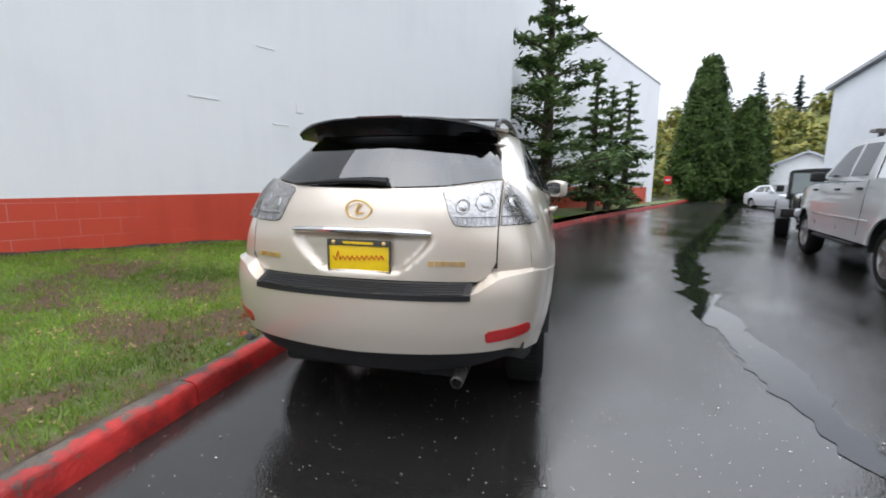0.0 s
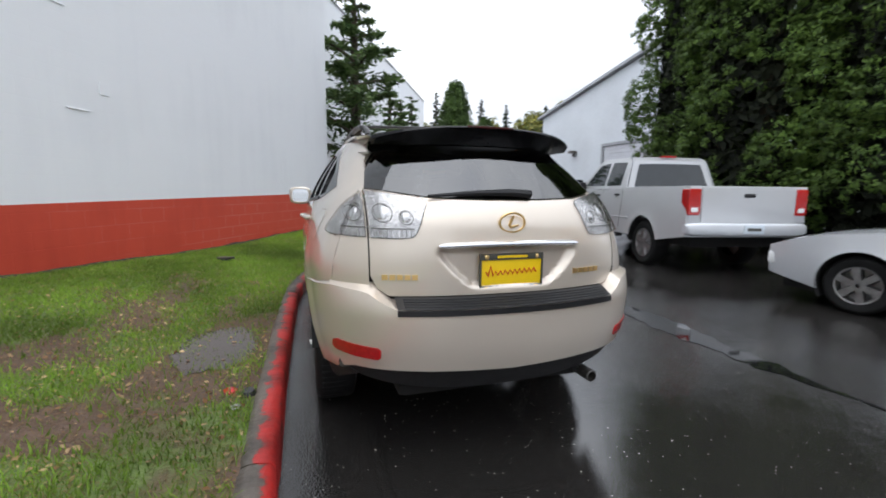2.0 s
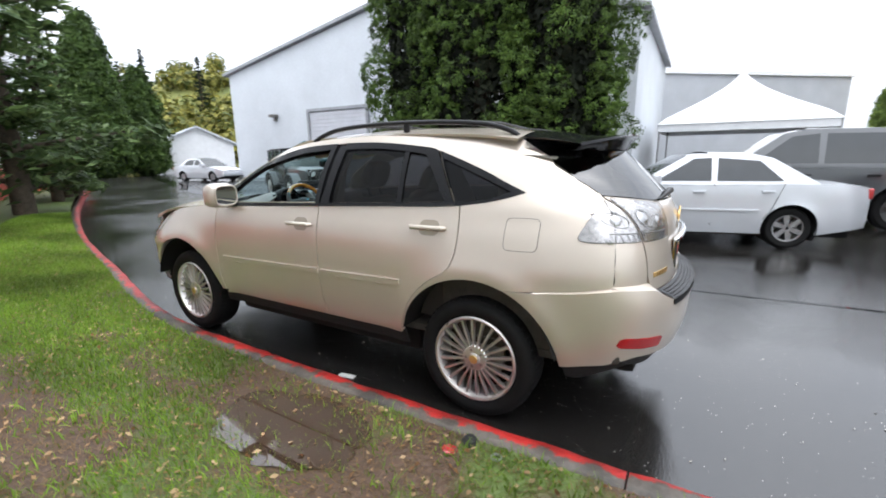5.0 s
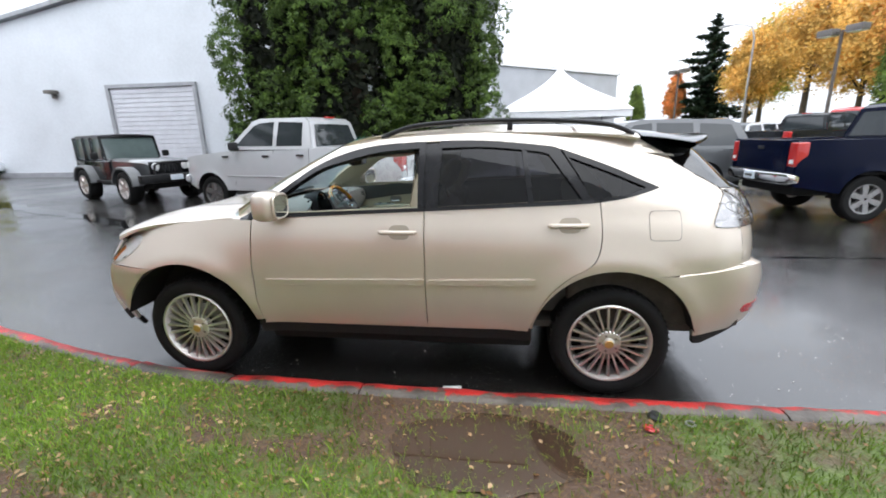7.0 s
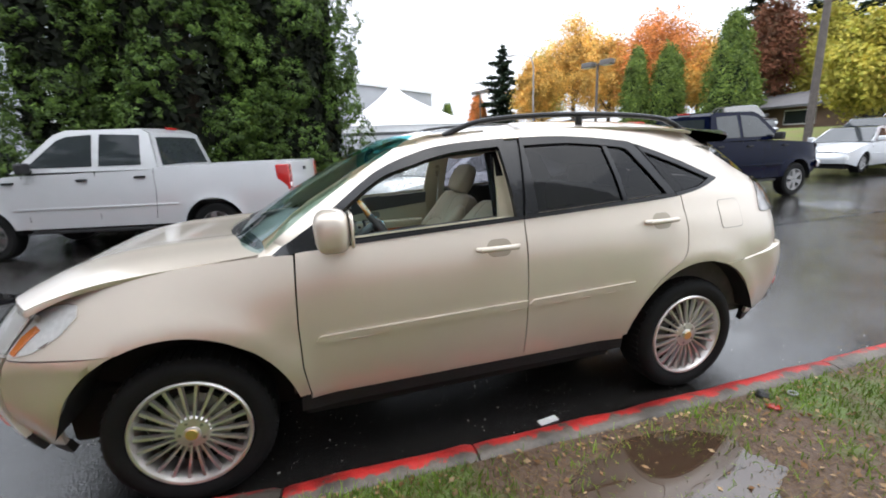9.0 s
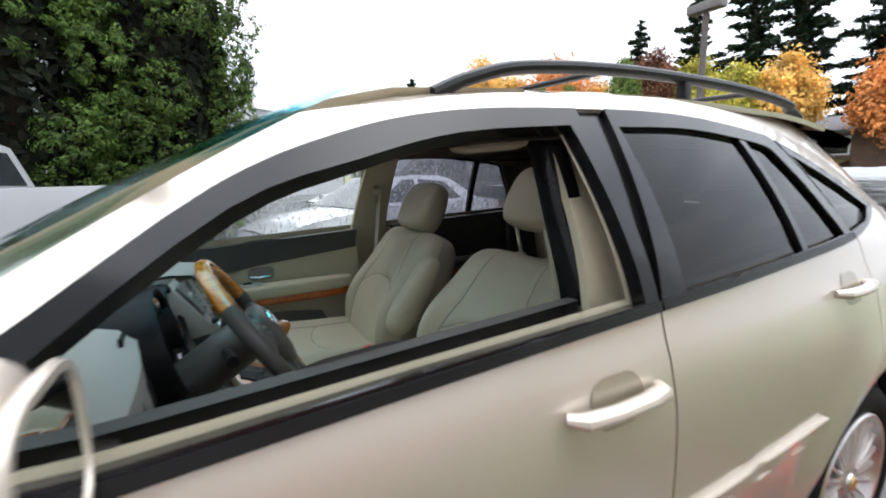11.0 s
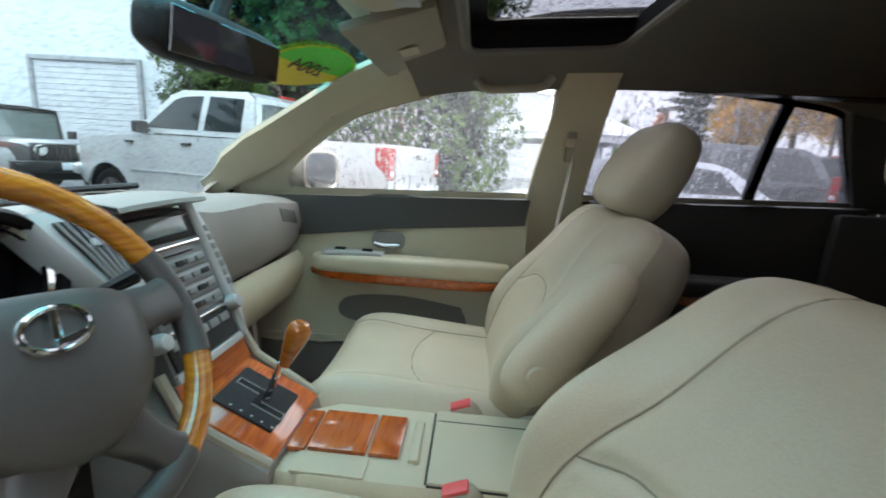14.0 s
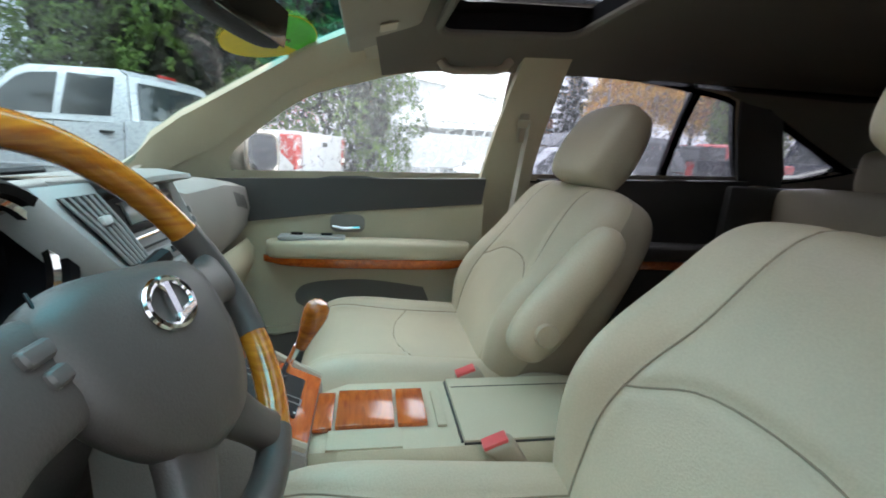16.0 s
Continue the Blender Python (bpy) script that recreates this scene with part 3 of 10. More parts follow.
def block_paint(name, colour, stain, bump=0.25, joint=0.0):
    """Painted concrete blocks: faint courses, roller texture, rain streaks."""
    m, n, l, b = nodes_of(name)
    tc = n.new("ShaderNodeTexCoord")
    br = n.new("ShaderNodeTexBrick")
    br.inputs["Scale"].default_value = 1.0
    br.inputs["Brick Width"].default_value, br.inputs["Row Height"].default_value = 0.4, 0.2
    br.inputs["Mortar Size"].default_value, br.inputs["Mortar Smooth"].default_value = 0.006, 0.6
    br.inputs["Color1"].default_value = br.inputs["Color2"].default_value = (1, 1, 1, 1)
    br.inputs["Mortar"].default_value = (0, 0, 0, 1)
    mp = n.new("ShaderNodeMapping")
    mp.inputs["Rotation"].default_value = (radians(90), 0, 0)
    l.new(tc.outputs["Object"], mp.inputs[0])
    l.new(mp.outputs[0], br.inputs["Vector"])
    no = n.new("ShaderNodeTexNoise")
    no.inputs["Scale"].default_value, no.inputs["Detail"].default_value = 0.7, 7
    l.new(tc.outputs["Object"], no.inputs["Vector"])
    st = n.new("ShaderNodeTexNoise")
    st.inputs["Scale"].default_value, st.inputs["Detail"].default_value = 1.0, 4
    m2 = n.new("ShaderNodeMapping")
    m2.inputs["Scale"].default_value = (5, 5, 0.35)
    l.new(tc.outputs["Object"], m2.inputs[0])
    l.new(m2.outputs[0], st.inputs["Vector"])
    av = n.new("ShaderNodeMixRGB")
    av.inputs["Fac"].default_value = 0.3
    l.new(no.outputs["Fac"], av.inputs["Color1"])
    l.new(st.outputs["Fac"], av.inputs["Color2"])
    rp = n.new("ShaderNodeValToRGB")
    rp.color_ramp.elements[0].color, rp.color_ramp.elements[1].color = (*stain, 1), (*colour, 1)
    rp.color_ramp.elements[0].position, rp.color_ramp.elements[1].position = 0.32, 0.52
    l.new(av.outputs[0], rp.inputs["Fac"])
    # paint worn thin and paler along the joints, in places
    gap = n.new("ShaderNodeMath")
    gap.operation = "SUBTRACT"
    gap.inputs[0].default_value = 1.0
    l.new(br.outputs["Color"], gap.inputs[1])
    worn = n.new("ShaderNodeMath")
    worn.operation = "MULTIPLY"
    wk = n.new("ShaderNodeMapRange")
    wk.inputs[1].default_value, wk.inputs[2].default_value = 0.45, 0.65
    wk.inputs[3].default_value, wk.inputs[4].default_value = 0.0, joint
    l.new(no.outputs["Fac"], wk.inputs[0])
    l.new(gap.outputs[0], worn.inputs[0])
    l.new(wk.outputs[0], worn.inputs[1])
    pale = n.new("ShaderNodeMixRGB")
    pale.inputs["Color2"].default_value = (*[min(1, c * 0.6 + 0.25) for c in colour], 1)
    l.new(worn.outputs[0], pale.inputs["Fac"])
    l.new(rp.outputs[0], pale.inputs["Color1"])
    l.new(pale.outputs[0], b.inputs["Base Color"])
    b.inputs["Roughness"].default_value = 0.6
    fi = n.new("ShaderNodeTexNoise")
    fi.inputs["Scale"].default_value = 55
    l.new(tc.outputs["Object"], fi.inputs["Vector"])
    ad = n.new("ShaderNodeMixRGB")
    ad.inputs["Fac"].default_value = 0.35
    l.new(br.outputs["Color"], ad.inputs["Color1"])
    l.new(fi.outputs["Fac"], ad.inputs["Color2"])
    bp = n.new("ShaderNodeBump")
    bp.inputs["Strength"].default_value, bp.inputs["Distance"].default_value = bump, 0.01
    l.new(ad.outputs[0], bp.inputs["Height"])
    l.new(bp.outputs[0], b.inputs["Normal"])
    return m


ASPHALT, SOIL, KERB = asphalt(), soil(), kerb_mat()
BLOCK_WHITE = block_paint("white_painted_blocks", (0.81, 0.82, 0.84), (0.765, 0.775, 0.80), 0.14)
BLOCK_RED = block_paint("red_painted_blocks", (0.56, 0.062, 0.03), (0.45, 0.042, 0.02), 0.3, 0.55)
WATER = paint("puddle_water", (0.050, 0.030, 0.019), 0.03, 0, 0.12, 4, 0.0, 9, rvary=0.01, spec=1.0)

# ---- ground, kerb, verge ----
ROAD_EDGE = [(-1.16, -60.0), (-1.08, -14.0), (-1.03, -5.0), (-1.02, -1.6), (-1.03, 0.0), (-1.01, 1.5), (-0.965, 2.6), (-0.79, 3.6), (-0.38, 5.1), (0.76, 9.2), (3.15, 15.8), (8.6, 29.0), (13.0, 40.0), (16.5, 47.0), (22.0, 50.5), (30.0, 51.5)]
EDGE = smooth_line(ROAD_EDGE, 12)
WALL_P, WALL_A = Vector((-3.234, 3.886, 0)), 26.0
WALL_U = Vector((math.sin(radians(WALL_A)), math.cos(radians(WALL_A)), 0))
WALL_N = Vector((WALL_U.y, -WALL_U.x, 0))
WALL_END = 6.75


WALL_FOOT = curve((-8, 0.56), (-3.7, 0.44), (-1.0, 0.352), (2.0, 0.248), (3.6, 0.265), (6.5, 0.32), (10, 0.30), (20, 0.2))


def verge_z(x, y):
    """The verge: level with the kerb, a bank that climbs towards the wall's near end, small lumps."""
    d = (Vector((x, y, 0)) - WALL_P).dot(WALL_N)
    s = (Vector((x, y, 0)) - WALL_P).dot(WALL_U)
    foot = WALL_FOOT(s)
    k = min(1, max(0, 1 - d / 2.6))
    z = 0.125 + (foot - 0.125) * k * k * (3 - 2 * k)
    px, py = x + 1.56, y - 0.72
    z -= 0.04 * math.exp(-((px / 0.30) ** 2 + (py / 0.5) ** 2) ** 2)
    calm = 1 - math.exp(-((px / 0.34) ** 2 + (py / 0.56) ** 2) ** 2)
    return z + 0.022 * calm * noise.noise((x * 1.7, y * 1.7, 0.3)) * min(1, max(0.15, (edge_x(y) - 0.2 - x) * 2))


def edge_x(y):
    for a, b in zip(EDGE, EDGE[1:]):
        if a[1] <= y <= b[1]:
            return a[0] + (b[0] - a[0]) * (y - a[1]) / max(1e-6, b[1] - a[1])
    return EDGE[0][0] if y < EDGE[0][1] else EDGE[-1][0]


bm = bmesh.new()
# the road, one sheet out to the horizon, finer near by
xs = [-400, -120, -40, -12, -2, 4, 10, 20, 40, 120, 400]
ys = [-400, -120, -40, -12, -4, 2, 8, 16, 40, 120, 400]
gv = [[bm.verts.new((x, y, 0)) for y in ys] for x in xs]
for i in range(len(xs) - 1):
    for j in range(len(ys) - 1):
        bm.faces.new((gv[i][j], gv[i + 1][j], gv[i + 1][j + 1], gv[i][j + 1]))
ground = tagged(part("ground", bm, ASPHALT, smooth=0), "wet dark asphalt drive with shallow puddles and pale chips", "asphalt", kind="structure")


def kerb_profile(i):
    return [(0.02, -0.1, 1), (0.0, 0.0, 1), (-0.012, 0.105, 1), (-0.03, 0.128, 1), (-0.075, 0.138, 0.90), (-0.115, 0.137, 0.64), (-0.15, 0.128, 0.22), (-0.165, 0.1, 0.0), (-0.165, -0.1, 0.0)]


kerb = thing("kerb", "worn concrete kerb with flaking bright red paint", "kerb", kind="structure")


def kerb_run(y0, y1, bare):
    """One length of kerb; bare: how much of its paint has gone."""
    pts = [(edge_x(y0 + (y1 - y0) * i / 26), y0 + (y1 - y0) * i / 26) for i in range(27)]
    bm = bmesh.new()
    lay = bm.verts.layers.float.new("painted")
    rows = []
    for i, (x, y) in enumerate(pts):
        a, b = pts[max(0, i - 1)], pts[min(26, i + 1)]
        t = Vector((b[0] - a[0], b[1] - a[1], 0)).normalized()
        nn = Vector((t.y, -t.x, 0))
        row = []
        cut = 0.006 if i in (0, 26) else 0
        for u, z, pnt in kerb_profile(i):
            wob = 0.008 * noise.noise((x * 4 + u * 9, y * 4, z * 9))
            v = bm.verts.new((x + nn.x * (u + wob - cut), y + nn.y * (u + wob - cut), z + wob * (z > 0.05) - cut))
            v[lay] = pnt - bare * (0.35 if pnt > 0.95 else 0.75)
            row.append(v)
        rows.append(row)
    for p, q in zip(rows, rows[1:]):
        for j in range(len(p) - 1):
            bm.faces.new((p[j], q[j], q[j + 1], p[j + 1]))
    for row in (rows[0][::-1], rows[-1]):
        bm.faces.new(row)
    bmesh.ops.recalc_face_normals(bm, faces=bm.faces[:])
    part("kerb_length", bm, KERB, kerb, smooth=50)


for y0, y1, bare in [(-30, -16, 0.2), (-16, -7.0, 0.2), (-7.0, -3.3, 0.22), (-3.29, -0.86, 0.3), (-0.85, 1.48, 0.1), (1.49, 2.35, 0.0), (2.36, 3.1, 0.3), (3.11, 5.6, 0.1), (5.61, 9.0, 0.1), (9.01, 14, 0.15), (14.01, 22, 0.2), (22.01, 34, 0.2), (34.01, 47, 0.2)]:
    kerb_run(y0, y1, bare)

# verge: a lumpy sheet of turf and mud between kerb and wall


def bare_at(x, y):
    """How bare the turf is here: mud about the puddle, along the kerb, and in loose patches."""
    n = 0.5 + 0.6 * noise.noise((x * 0.85, y * 0.6, 2.7)) + 0.62 * noise.noise((x * 2.4, y * 1.9, 7.1)) + 0.3 * noise.noise((x * 7, y * 7, 3.3))
    near = math.exp(-(((x + 1.58) / 0.42) ** 2 + ((y - 0.6) / 0.8) ** 2))
    kerb_strip = math.exp(-((edge_x(y) - 0.15 - x) / 0.22) ** 2) * (0.5 + 0.5 * noise.noise((y * 1.1, 3.1, 0.4)))
    # a trodden line along the middle of the verge, bending to the puddle; greener clumps nearer the kerb
    path_x = -2.2 - 0.38 * math.exp(-((y - 0.7) / 0.9) ** 2) + 0.3 * max(0, -y)
    trod = math.exp(-((x - path_x) / 0.24) ** 2) * min(1, max(0, (4.8 - y) / 1.5)) * (0.75 + 0.5 * noise.noise((x * 3, y * 2.2, 5.5)))
    green = math.exp(-(((x + 2.0) / 0.45) ** 2 + ((y + 0.75) / 0.42) ** 2)) + 0.8 * math.exp(-(((x + 1.28) / 0.13) ** 2 + ((y + 0.6) / 0.5) ** 2)) + 0.7 * math.exp(-(((x + 1.95) / 0.2) ** 2 + ((y - 0.9) / 0.7) ** 2))
    return n * 0.95 + 0.34 * near + 0.18 * kerb_strip + 0.42 * trod - 0.36 * green - 0.19 - 0.3 * min(1, max(0, (y - 3.0) / 3))


bm = bmesh.new()
bare_lay = bm.verts.layers.float.new("bare")
rows = []
ylist = list(np.arange(-30, -4, 1.0)) + list(np.arange(-4, 7, 0.11)) + list(np.arange(7, 47, 0.7))
for y in ylist:
    x1 = edge_x(y) - 0.15
    x0 = WALL_P.x + math.tan(radians(WALL_A)) * (y - WALL_P.y) - 0.4
    if y > 9.5:
        x0 -= 1.6
    x0 = min(x0, x1 - 0.3)
    rows.append([bm.verts.new((x1 + (x0 - x1) * (k / 34) ** 1.15, y, verge_z(x1 + (x0 - x1) * (k / 34) ** 1.15, y))) for k in range(35)])
for p, q in zip(rows, rows[1:]):
    for k in range(34):
        bm.faces.new((p[k], q[k], q[k + 1], p[k + 1]))
for v in bm.verts:
    v[bare_lay] = bare_at(v.co.x, v.co.y)
bmesh.ops.recalc_face_normals(bm, faces=bm.faces[:])
verge = tagged(part("verge_ground", bm, SOIL, smooth=80), "wet patchy turf and bare mud beside the kerb", "grass verge", kind="structure")

# the puddle in the hollow
bm = bmesh.new()
ring = []
for i in range(60):
    a = 2 * math.pi * i / 60
    r = 1 + 0.34 * noise.noise((math.cos(a) * 1.5, math.sin(a) * 1.5, 4.2)) + 0.16 * noise.noise((math.cos(a) * 4, math.sin(a) * 4, 9))
    ring.append(bm.verts.new((-1.545 + 0.29 * r * math.cos(a), 0.70 + 0.50 * r * math.sin(a), 0.112)))
bm.faces.new(ring)
puddle = tagged(part("puddle", bm, WATER, smooth=0), "muddy brown puddle in the worn turf", "puddle", kind="structure")


def cards(centres, normals, sizes, aspect=1.6, seed=1, fold=0.25):
    """Many small folded leaves as one mesh: each two triangles on a crease."""
    rng = np.random.default_rng(seed)
    n = len(centres)
    c, nn = np.asarray(centres, float), np.asarray(normals, float)
    nn /= np.linalg.norm(nn, axis=1, keepdims=True) + 1e-9
    r = rng.normal(size=(n, 3))
    a = np.cross(nn, r)
    a /= np.linalg.norm(a, axis=1, keepdims=True) + 1e-9
    b = np.cross(nn, a)
    s = np.asarray(sizes, float).reshape(-1, 1)
    p0, p1 = c - a * s * aspect, c + a * s * aspect
    p2, p3 = c + b * s * 0.8 + nn * s * fold, c - b * s * 0.8 + nn * s * fold
    co = np.stack([p0, p2, p1, p3], 1).reshape(-1, 3)
    idx = np.arange(n)[:, None] * 4
    f = np.concatenate([idx + [0, 1, 2], idx + [0, 2, 3]])
    return co, f


def raw(name, co, f, material, parent=None, label=""):
    me = bpy.data.meshes.new(name)
    me.vertices.add(len(co))
    me.vertices.foreach_set("co", np.asarray(co, np.float32).ravel())
    k = f.shape[1]
    me.loops.add(f.size)
    me.loops.foreach_set("vertex_index", f.astype(np.int32).ravel())
    me.polygons.add(len(f))
    me.polygons.foreach_set("loop_start", np.arange(0, f.size, k, dtype=np.int32))
    me.update(calc_edges=True)
    me.validate()
    me.materials.append(material)
    ob = new(name, me)
    if parent is not None:
        ob.parent = parent
    if label:
        ob["label"] = label
    return ob


# ---- the white building with the red base ----
wall_m = Matrix.Translation(WALL_P) @ Matrix.Rotation(radians(90 - WALL_A), 4, "Z")
wall_b = thing("wall_white_building", "tall white painted block wall with a red base band", "building wall", wall_m, kind="structure")


def wall_box(name, x0, x1, y0, y1, z0, z1, mat, label=""):
    part(name, boxed(x0, x1, y0, y1, z0, z1), mat, wall_b, label, smooth=0)


# local x runs along the wall, local y away from the road
RED_TOP = lambda s: 1.107 + 0.016 * min(s, 8)


def banded(name, x0, x1, y0, y1, z0, z1, mat, label=""):
    """A stretch of wall whose edge to the paint band climbs a little; None: at the band's top."""
    bm = boxed(x0, x1, y0, y1, 0, 1)
    for v in bm.verts:
        z = z0 if v.co.z < 0.5 else z1
        v.co.z = RED_TOP(v.co.x) if z is None else z
    part(name, bm, mat, wall_b, label, smooth=0)


banded("white_wall", -26, WALL_END, 0.0, 0.4, None, 9.5, BLOCK_WHITE)
banded("red_base", -26, WALL_END, -0.004, 0.4, -0.1, None, BLOCK_RED, "red painted base band")
banded("white_return", WALL_END - 0.4, WALL_END - 0.004, 0.4, 1.6, None, 9.5, BLOCK_WHITE)
banded("red_return", WALL_END - 0.4, WALL_END - 0.002, 0.4, 1.6, -0.1, None, BLOCK_RED)
banded("white_wall_far", WALL_END - 0.4, 29.0, 1.6, 2.0, None, 8.2, BLOCK_WHITE)
banded("red_base_far", WALL_END - 0.4, 27.5, 1.596, 2.0, -0.1, None, BLOCK_RED)
banded("white_base_far", 27.5, 29.0, 1.6, 2.0, -0.1, None, BLOCK_WHITE)
wall_box("end_wall", 28.6, 29.0, 2.0, 14, -0.1, 8.2, BLOCK_WHITE)
wall_box("parapet_cap", WALL_END - 0.4, 29.05, 1.55, 2.05, 8.2, 8.26, EAVE, "grey metal parapet cap")
wall_box("back_wall", -26, 29, 14, 14.4, -0.1, 8.0, BLOCK_WHITE)
wall_box("roof_deck", -25.6, 28.6, 2.1, 13.9, 7.9, 8.0, EAVE)
# patched spots and a hooded outlet on the wall
for s, z, w, h in [(0.0, 2.48, 0.13, 0.15), (-0.35, 2.18, 0.28, 0.018), (-1.5, 2.42, 0.42, 0.015), (-0.55, 3.3, 0.3, 0.014), (4.3, 1.62, 0.05, 0.5), (-2.6, 3.6, 0.2, 0.05)]:
    bm = boxed(s - w / 2, s + w / 2, -0.012, 0.02, z - h / 2, z + h / 2, 0.006)
    part("repair_patch", bm, BLOCK_WHITE, wall_b, "rough painted-over repair", smooth=0)

# ---- the pale gabled workshop across the drive ----
shop = thing("workshop_building", "pale painted metal workshop with a low gable", "building")
bm = bmesh.new()
front = [(1.2, 0), (24.9, 0), (24.9, 6.45), (13.0, 8.5), (1.2, 6.45)]
v0 = [bm.verts.new((15.2, y, z)) for y, z in front]
v1 = [bm.verts.new((28.0, y, z)) for y, z in front]
bm.faces.new(v0[::-1]), bm.faces.new(v1)
for i in range(5):
    bm.faces.new((v0[i], v0[(i + 1) % 5], v1[(i + 1) % 5], v1[i]))
bmesh.ops.recalc_face_normals(bm, faces=bm.faces[:])
part("wall", bm, METAL_SIDING, shop, smooth=0)
bm = bmesh.new()
for (ya, za), (yb, zb) in (((25.2, 6.42), (13.0, 8.55)), ((13.0, 8.55), (0.9, 6.42))):
    p = [(14.95, ya, za), (28.2, ya, za), (28.2, yb, zb), (14.95, yb, zb)]
    lo, hi = [bm.verts.new(q) for q in p], [bm.verts.new((q[0], q[1], q[2] + 0.16)) for q in p]
    bm.faces.new(lo), bm.faces.new(hi)
    for i in range(4):
        bm.faces.new((lo[i], lo[(i + 1) % 4], hi[(i + 1) % 4], hi[i]))
bmesh.ops.recalc_face_normals(bm, faces=bm.faces[:])
part("roof", bm, EAVE, shop, "grey metal roof edge", smooth=0)
door = part("roller_door", boxed(15.16, 15.196, 13.95, 18.05, 0.05, 3.9), ROLLER, shop, "pale slatted roller door", smooth=0)
for i in range(19):
    z = 0.06 + i * 0.2
    part("door_slat", boxed(15.12, 15.16, 13.97, 18.03, z, z + 0.185, 0.012, 1), ROLLER, door)
part("door_frame", join(boxed(15.05, 15.19, 13.8, 13.95, 0, 4.05), boxed(15.05, 15.19, 18.05, 18.2, 0, 4.05), boxed(15.05, 15.19, 13.95, 18.05, 3.9, 4.05)), EAVE, shop, smooth=0)
part("side_door", boxed(15.12, 15.19, 11.4, 12.4, 0.0, 2.2, 0.01), INK, shop, "dark open doorway", smooth=0)
for yy, zz in ((20.9, 3.75), (3.2, 3.2)):
    part("wall_lamp", join(boxed(14.8, 15.19, yy - 0.2, yy + 0.2, zz, zz + 0.16, 0.03), boxed(15.05, 15.19, yy - 0.08, yy + 0.08, zz - 0.2, zz, 0.02)), RAISED_ALU, shop, "dark wall flood lamp")
part("foundation_strip", boxed(15.0, 15.19, 1.3, 24.8, 0.0, 0.22), EAVE, shop, smooth=0)

# lower grey building and the marquee beyond
back = thing("grey_warehouse", "low grey flat-roofed warehouse", "building")
bm = bmesh.new()
box(bm, 0, 16, -0.0, 14, 0, 6.6, m=pose(31.0, 2.0, 0, 0, 0, -50))
part("wall", bm, GREY_WALL, back, smooth=0)
bm = bmesh.new()
box(bm, -0.15, 16.15, -0.15, 14.15, 6.6, 6.85, m=pose(31.0, 2.0, 0, 0, 0, -50))
part("roof", bm, TENT_WHITE, back, "pale roof edge", smooth=0)
tent = thing("marquee", "white pointed marquee with a scalloped valance", "tent")
bm = bmesh.new()
rings = []
for k in range(13):
    t = k / 12
    h = 2.55 + 2.25 * t ** 0.62 * (0.55 + 0.45 * t)
    w = 2.9 * (1 - t) ** 1.35 + 0.05
    rings.append([(20.6 + sx * w, -2.35 + sy * w, h) for sx, sy in [(-1, -1), (-0.33, -1), (0.33, -1), (1, -1), (1, -0.33), (1, 0.33), (1, 1), (0.33, 1), (-0.33, 1), (-1, 1), (-1, 0.33), (-1, -0.33)]])
loft(bm, rings)
part("canopy", bm, TENT_WHITE, tent, smooth=60)
part("valance", join(*[boxed(17.7 + a, 17.72 + b, -5.25 + c, -5.23 + d, 2.25, 2.56) for a, b, c, d in ((0, 0, 0, 5.8), (5.8, 5.8, 0, 5.8), (0, 5.8, 0, 0), (0, 5.8, 5.8, 5.8))]), TENT_WHITE, tent, smooth=0)
for sx in (-1, 1):
    for sy in (-1, 1):
        bm = bmesh.new()
        tube(bm, [(20.6 + sx * 2.85, -2.35 + sy * 2.85, 0), (20.6 + sx * 2.85, -2.35 + sy * 2.85, 2.5)], 0.04)
        part("pole", bm, STEEL, tent)

# ---- the champagne SUV: rear axle at y 0, front axle at y 2.715, nose towards +y ----
suv = thing("suv", "champagne gold metallic SUV with a rear spoiler beside the kerb", "car")
A_LOW = curve((0.25, 0.79), (0.42, 0.842), (0.5, 0.864), (0.6, 0.884), (0.74, 0.897), (0.85, 0.902), (0.95, 0.9), (1.05, 0.886), (1.15, 0.855), (1.3, 0.80))
Z_ROOF = curve((1.8, 1.53), (1.6, 1.598), (1.44, 1.63), (1.24, 1.65), (0.74, 1.668), (0.2, 1.655), (-0.2, 1.612), (-0.5, 1.55))
Y_REAR = curve((0.3, -0.9), (0.45, -0.93), (0.84, -0.945), (0.95, -0.943), (1.1, -0.925), (1.2, -0.885), (1.28, -0.815), (1.45, -0.65), (1.57, -0.52), (1.65, -0.42))
Y_BUMP = curve((0.3, -0.88), (0.4, -0.95), (0.5, -1.0), (0.62, -1.025), (0.74, -1.03), (0.8, -1.018), (0.9, -0.98))
Y_NOSE = curve((0.28, 3.45), (0.45, 3.59), (0.6, 3.64), (0.7, 3.63), (0.8, 3.58), (0.9, 3.50), (0.98, 3.42), (1.03, 3.35))
NOSE_SEAM = lambda z: 1.6 + 0.862 * (Y_NOSE(z) - 1.6)
Y_SCREEN = curve((1.02, 2.7), (1.12, 2.54), (1.27, 2.30), (1.46, 1.95), (1.56, 1.74), (1.63, 1.58))
Z_HOOD = curve((2.3, 1.145), (2.6, 1.135), (2.9, 1.12), (3.1, 1.09), (3.3, 1.025), (3.4, 0.975), (3.5, 0.89))
HOOD_DROP = curve((2.1, 0.02), (2.35, 0.028), (2.6, 0.038), (3.0, 0.055), (3.3, 0.08), (3.5, 0.11))


def hood_z(x, y):
    return Z_HOOD(y) - HOOD_DROP(y) * (abs(x) / 0.8) ** 5 + 0.010 * math.exp(-((abs(x) - 0.42) / 0.05) ** 2) * min(1, max(0, (3.4 - y) * 2))


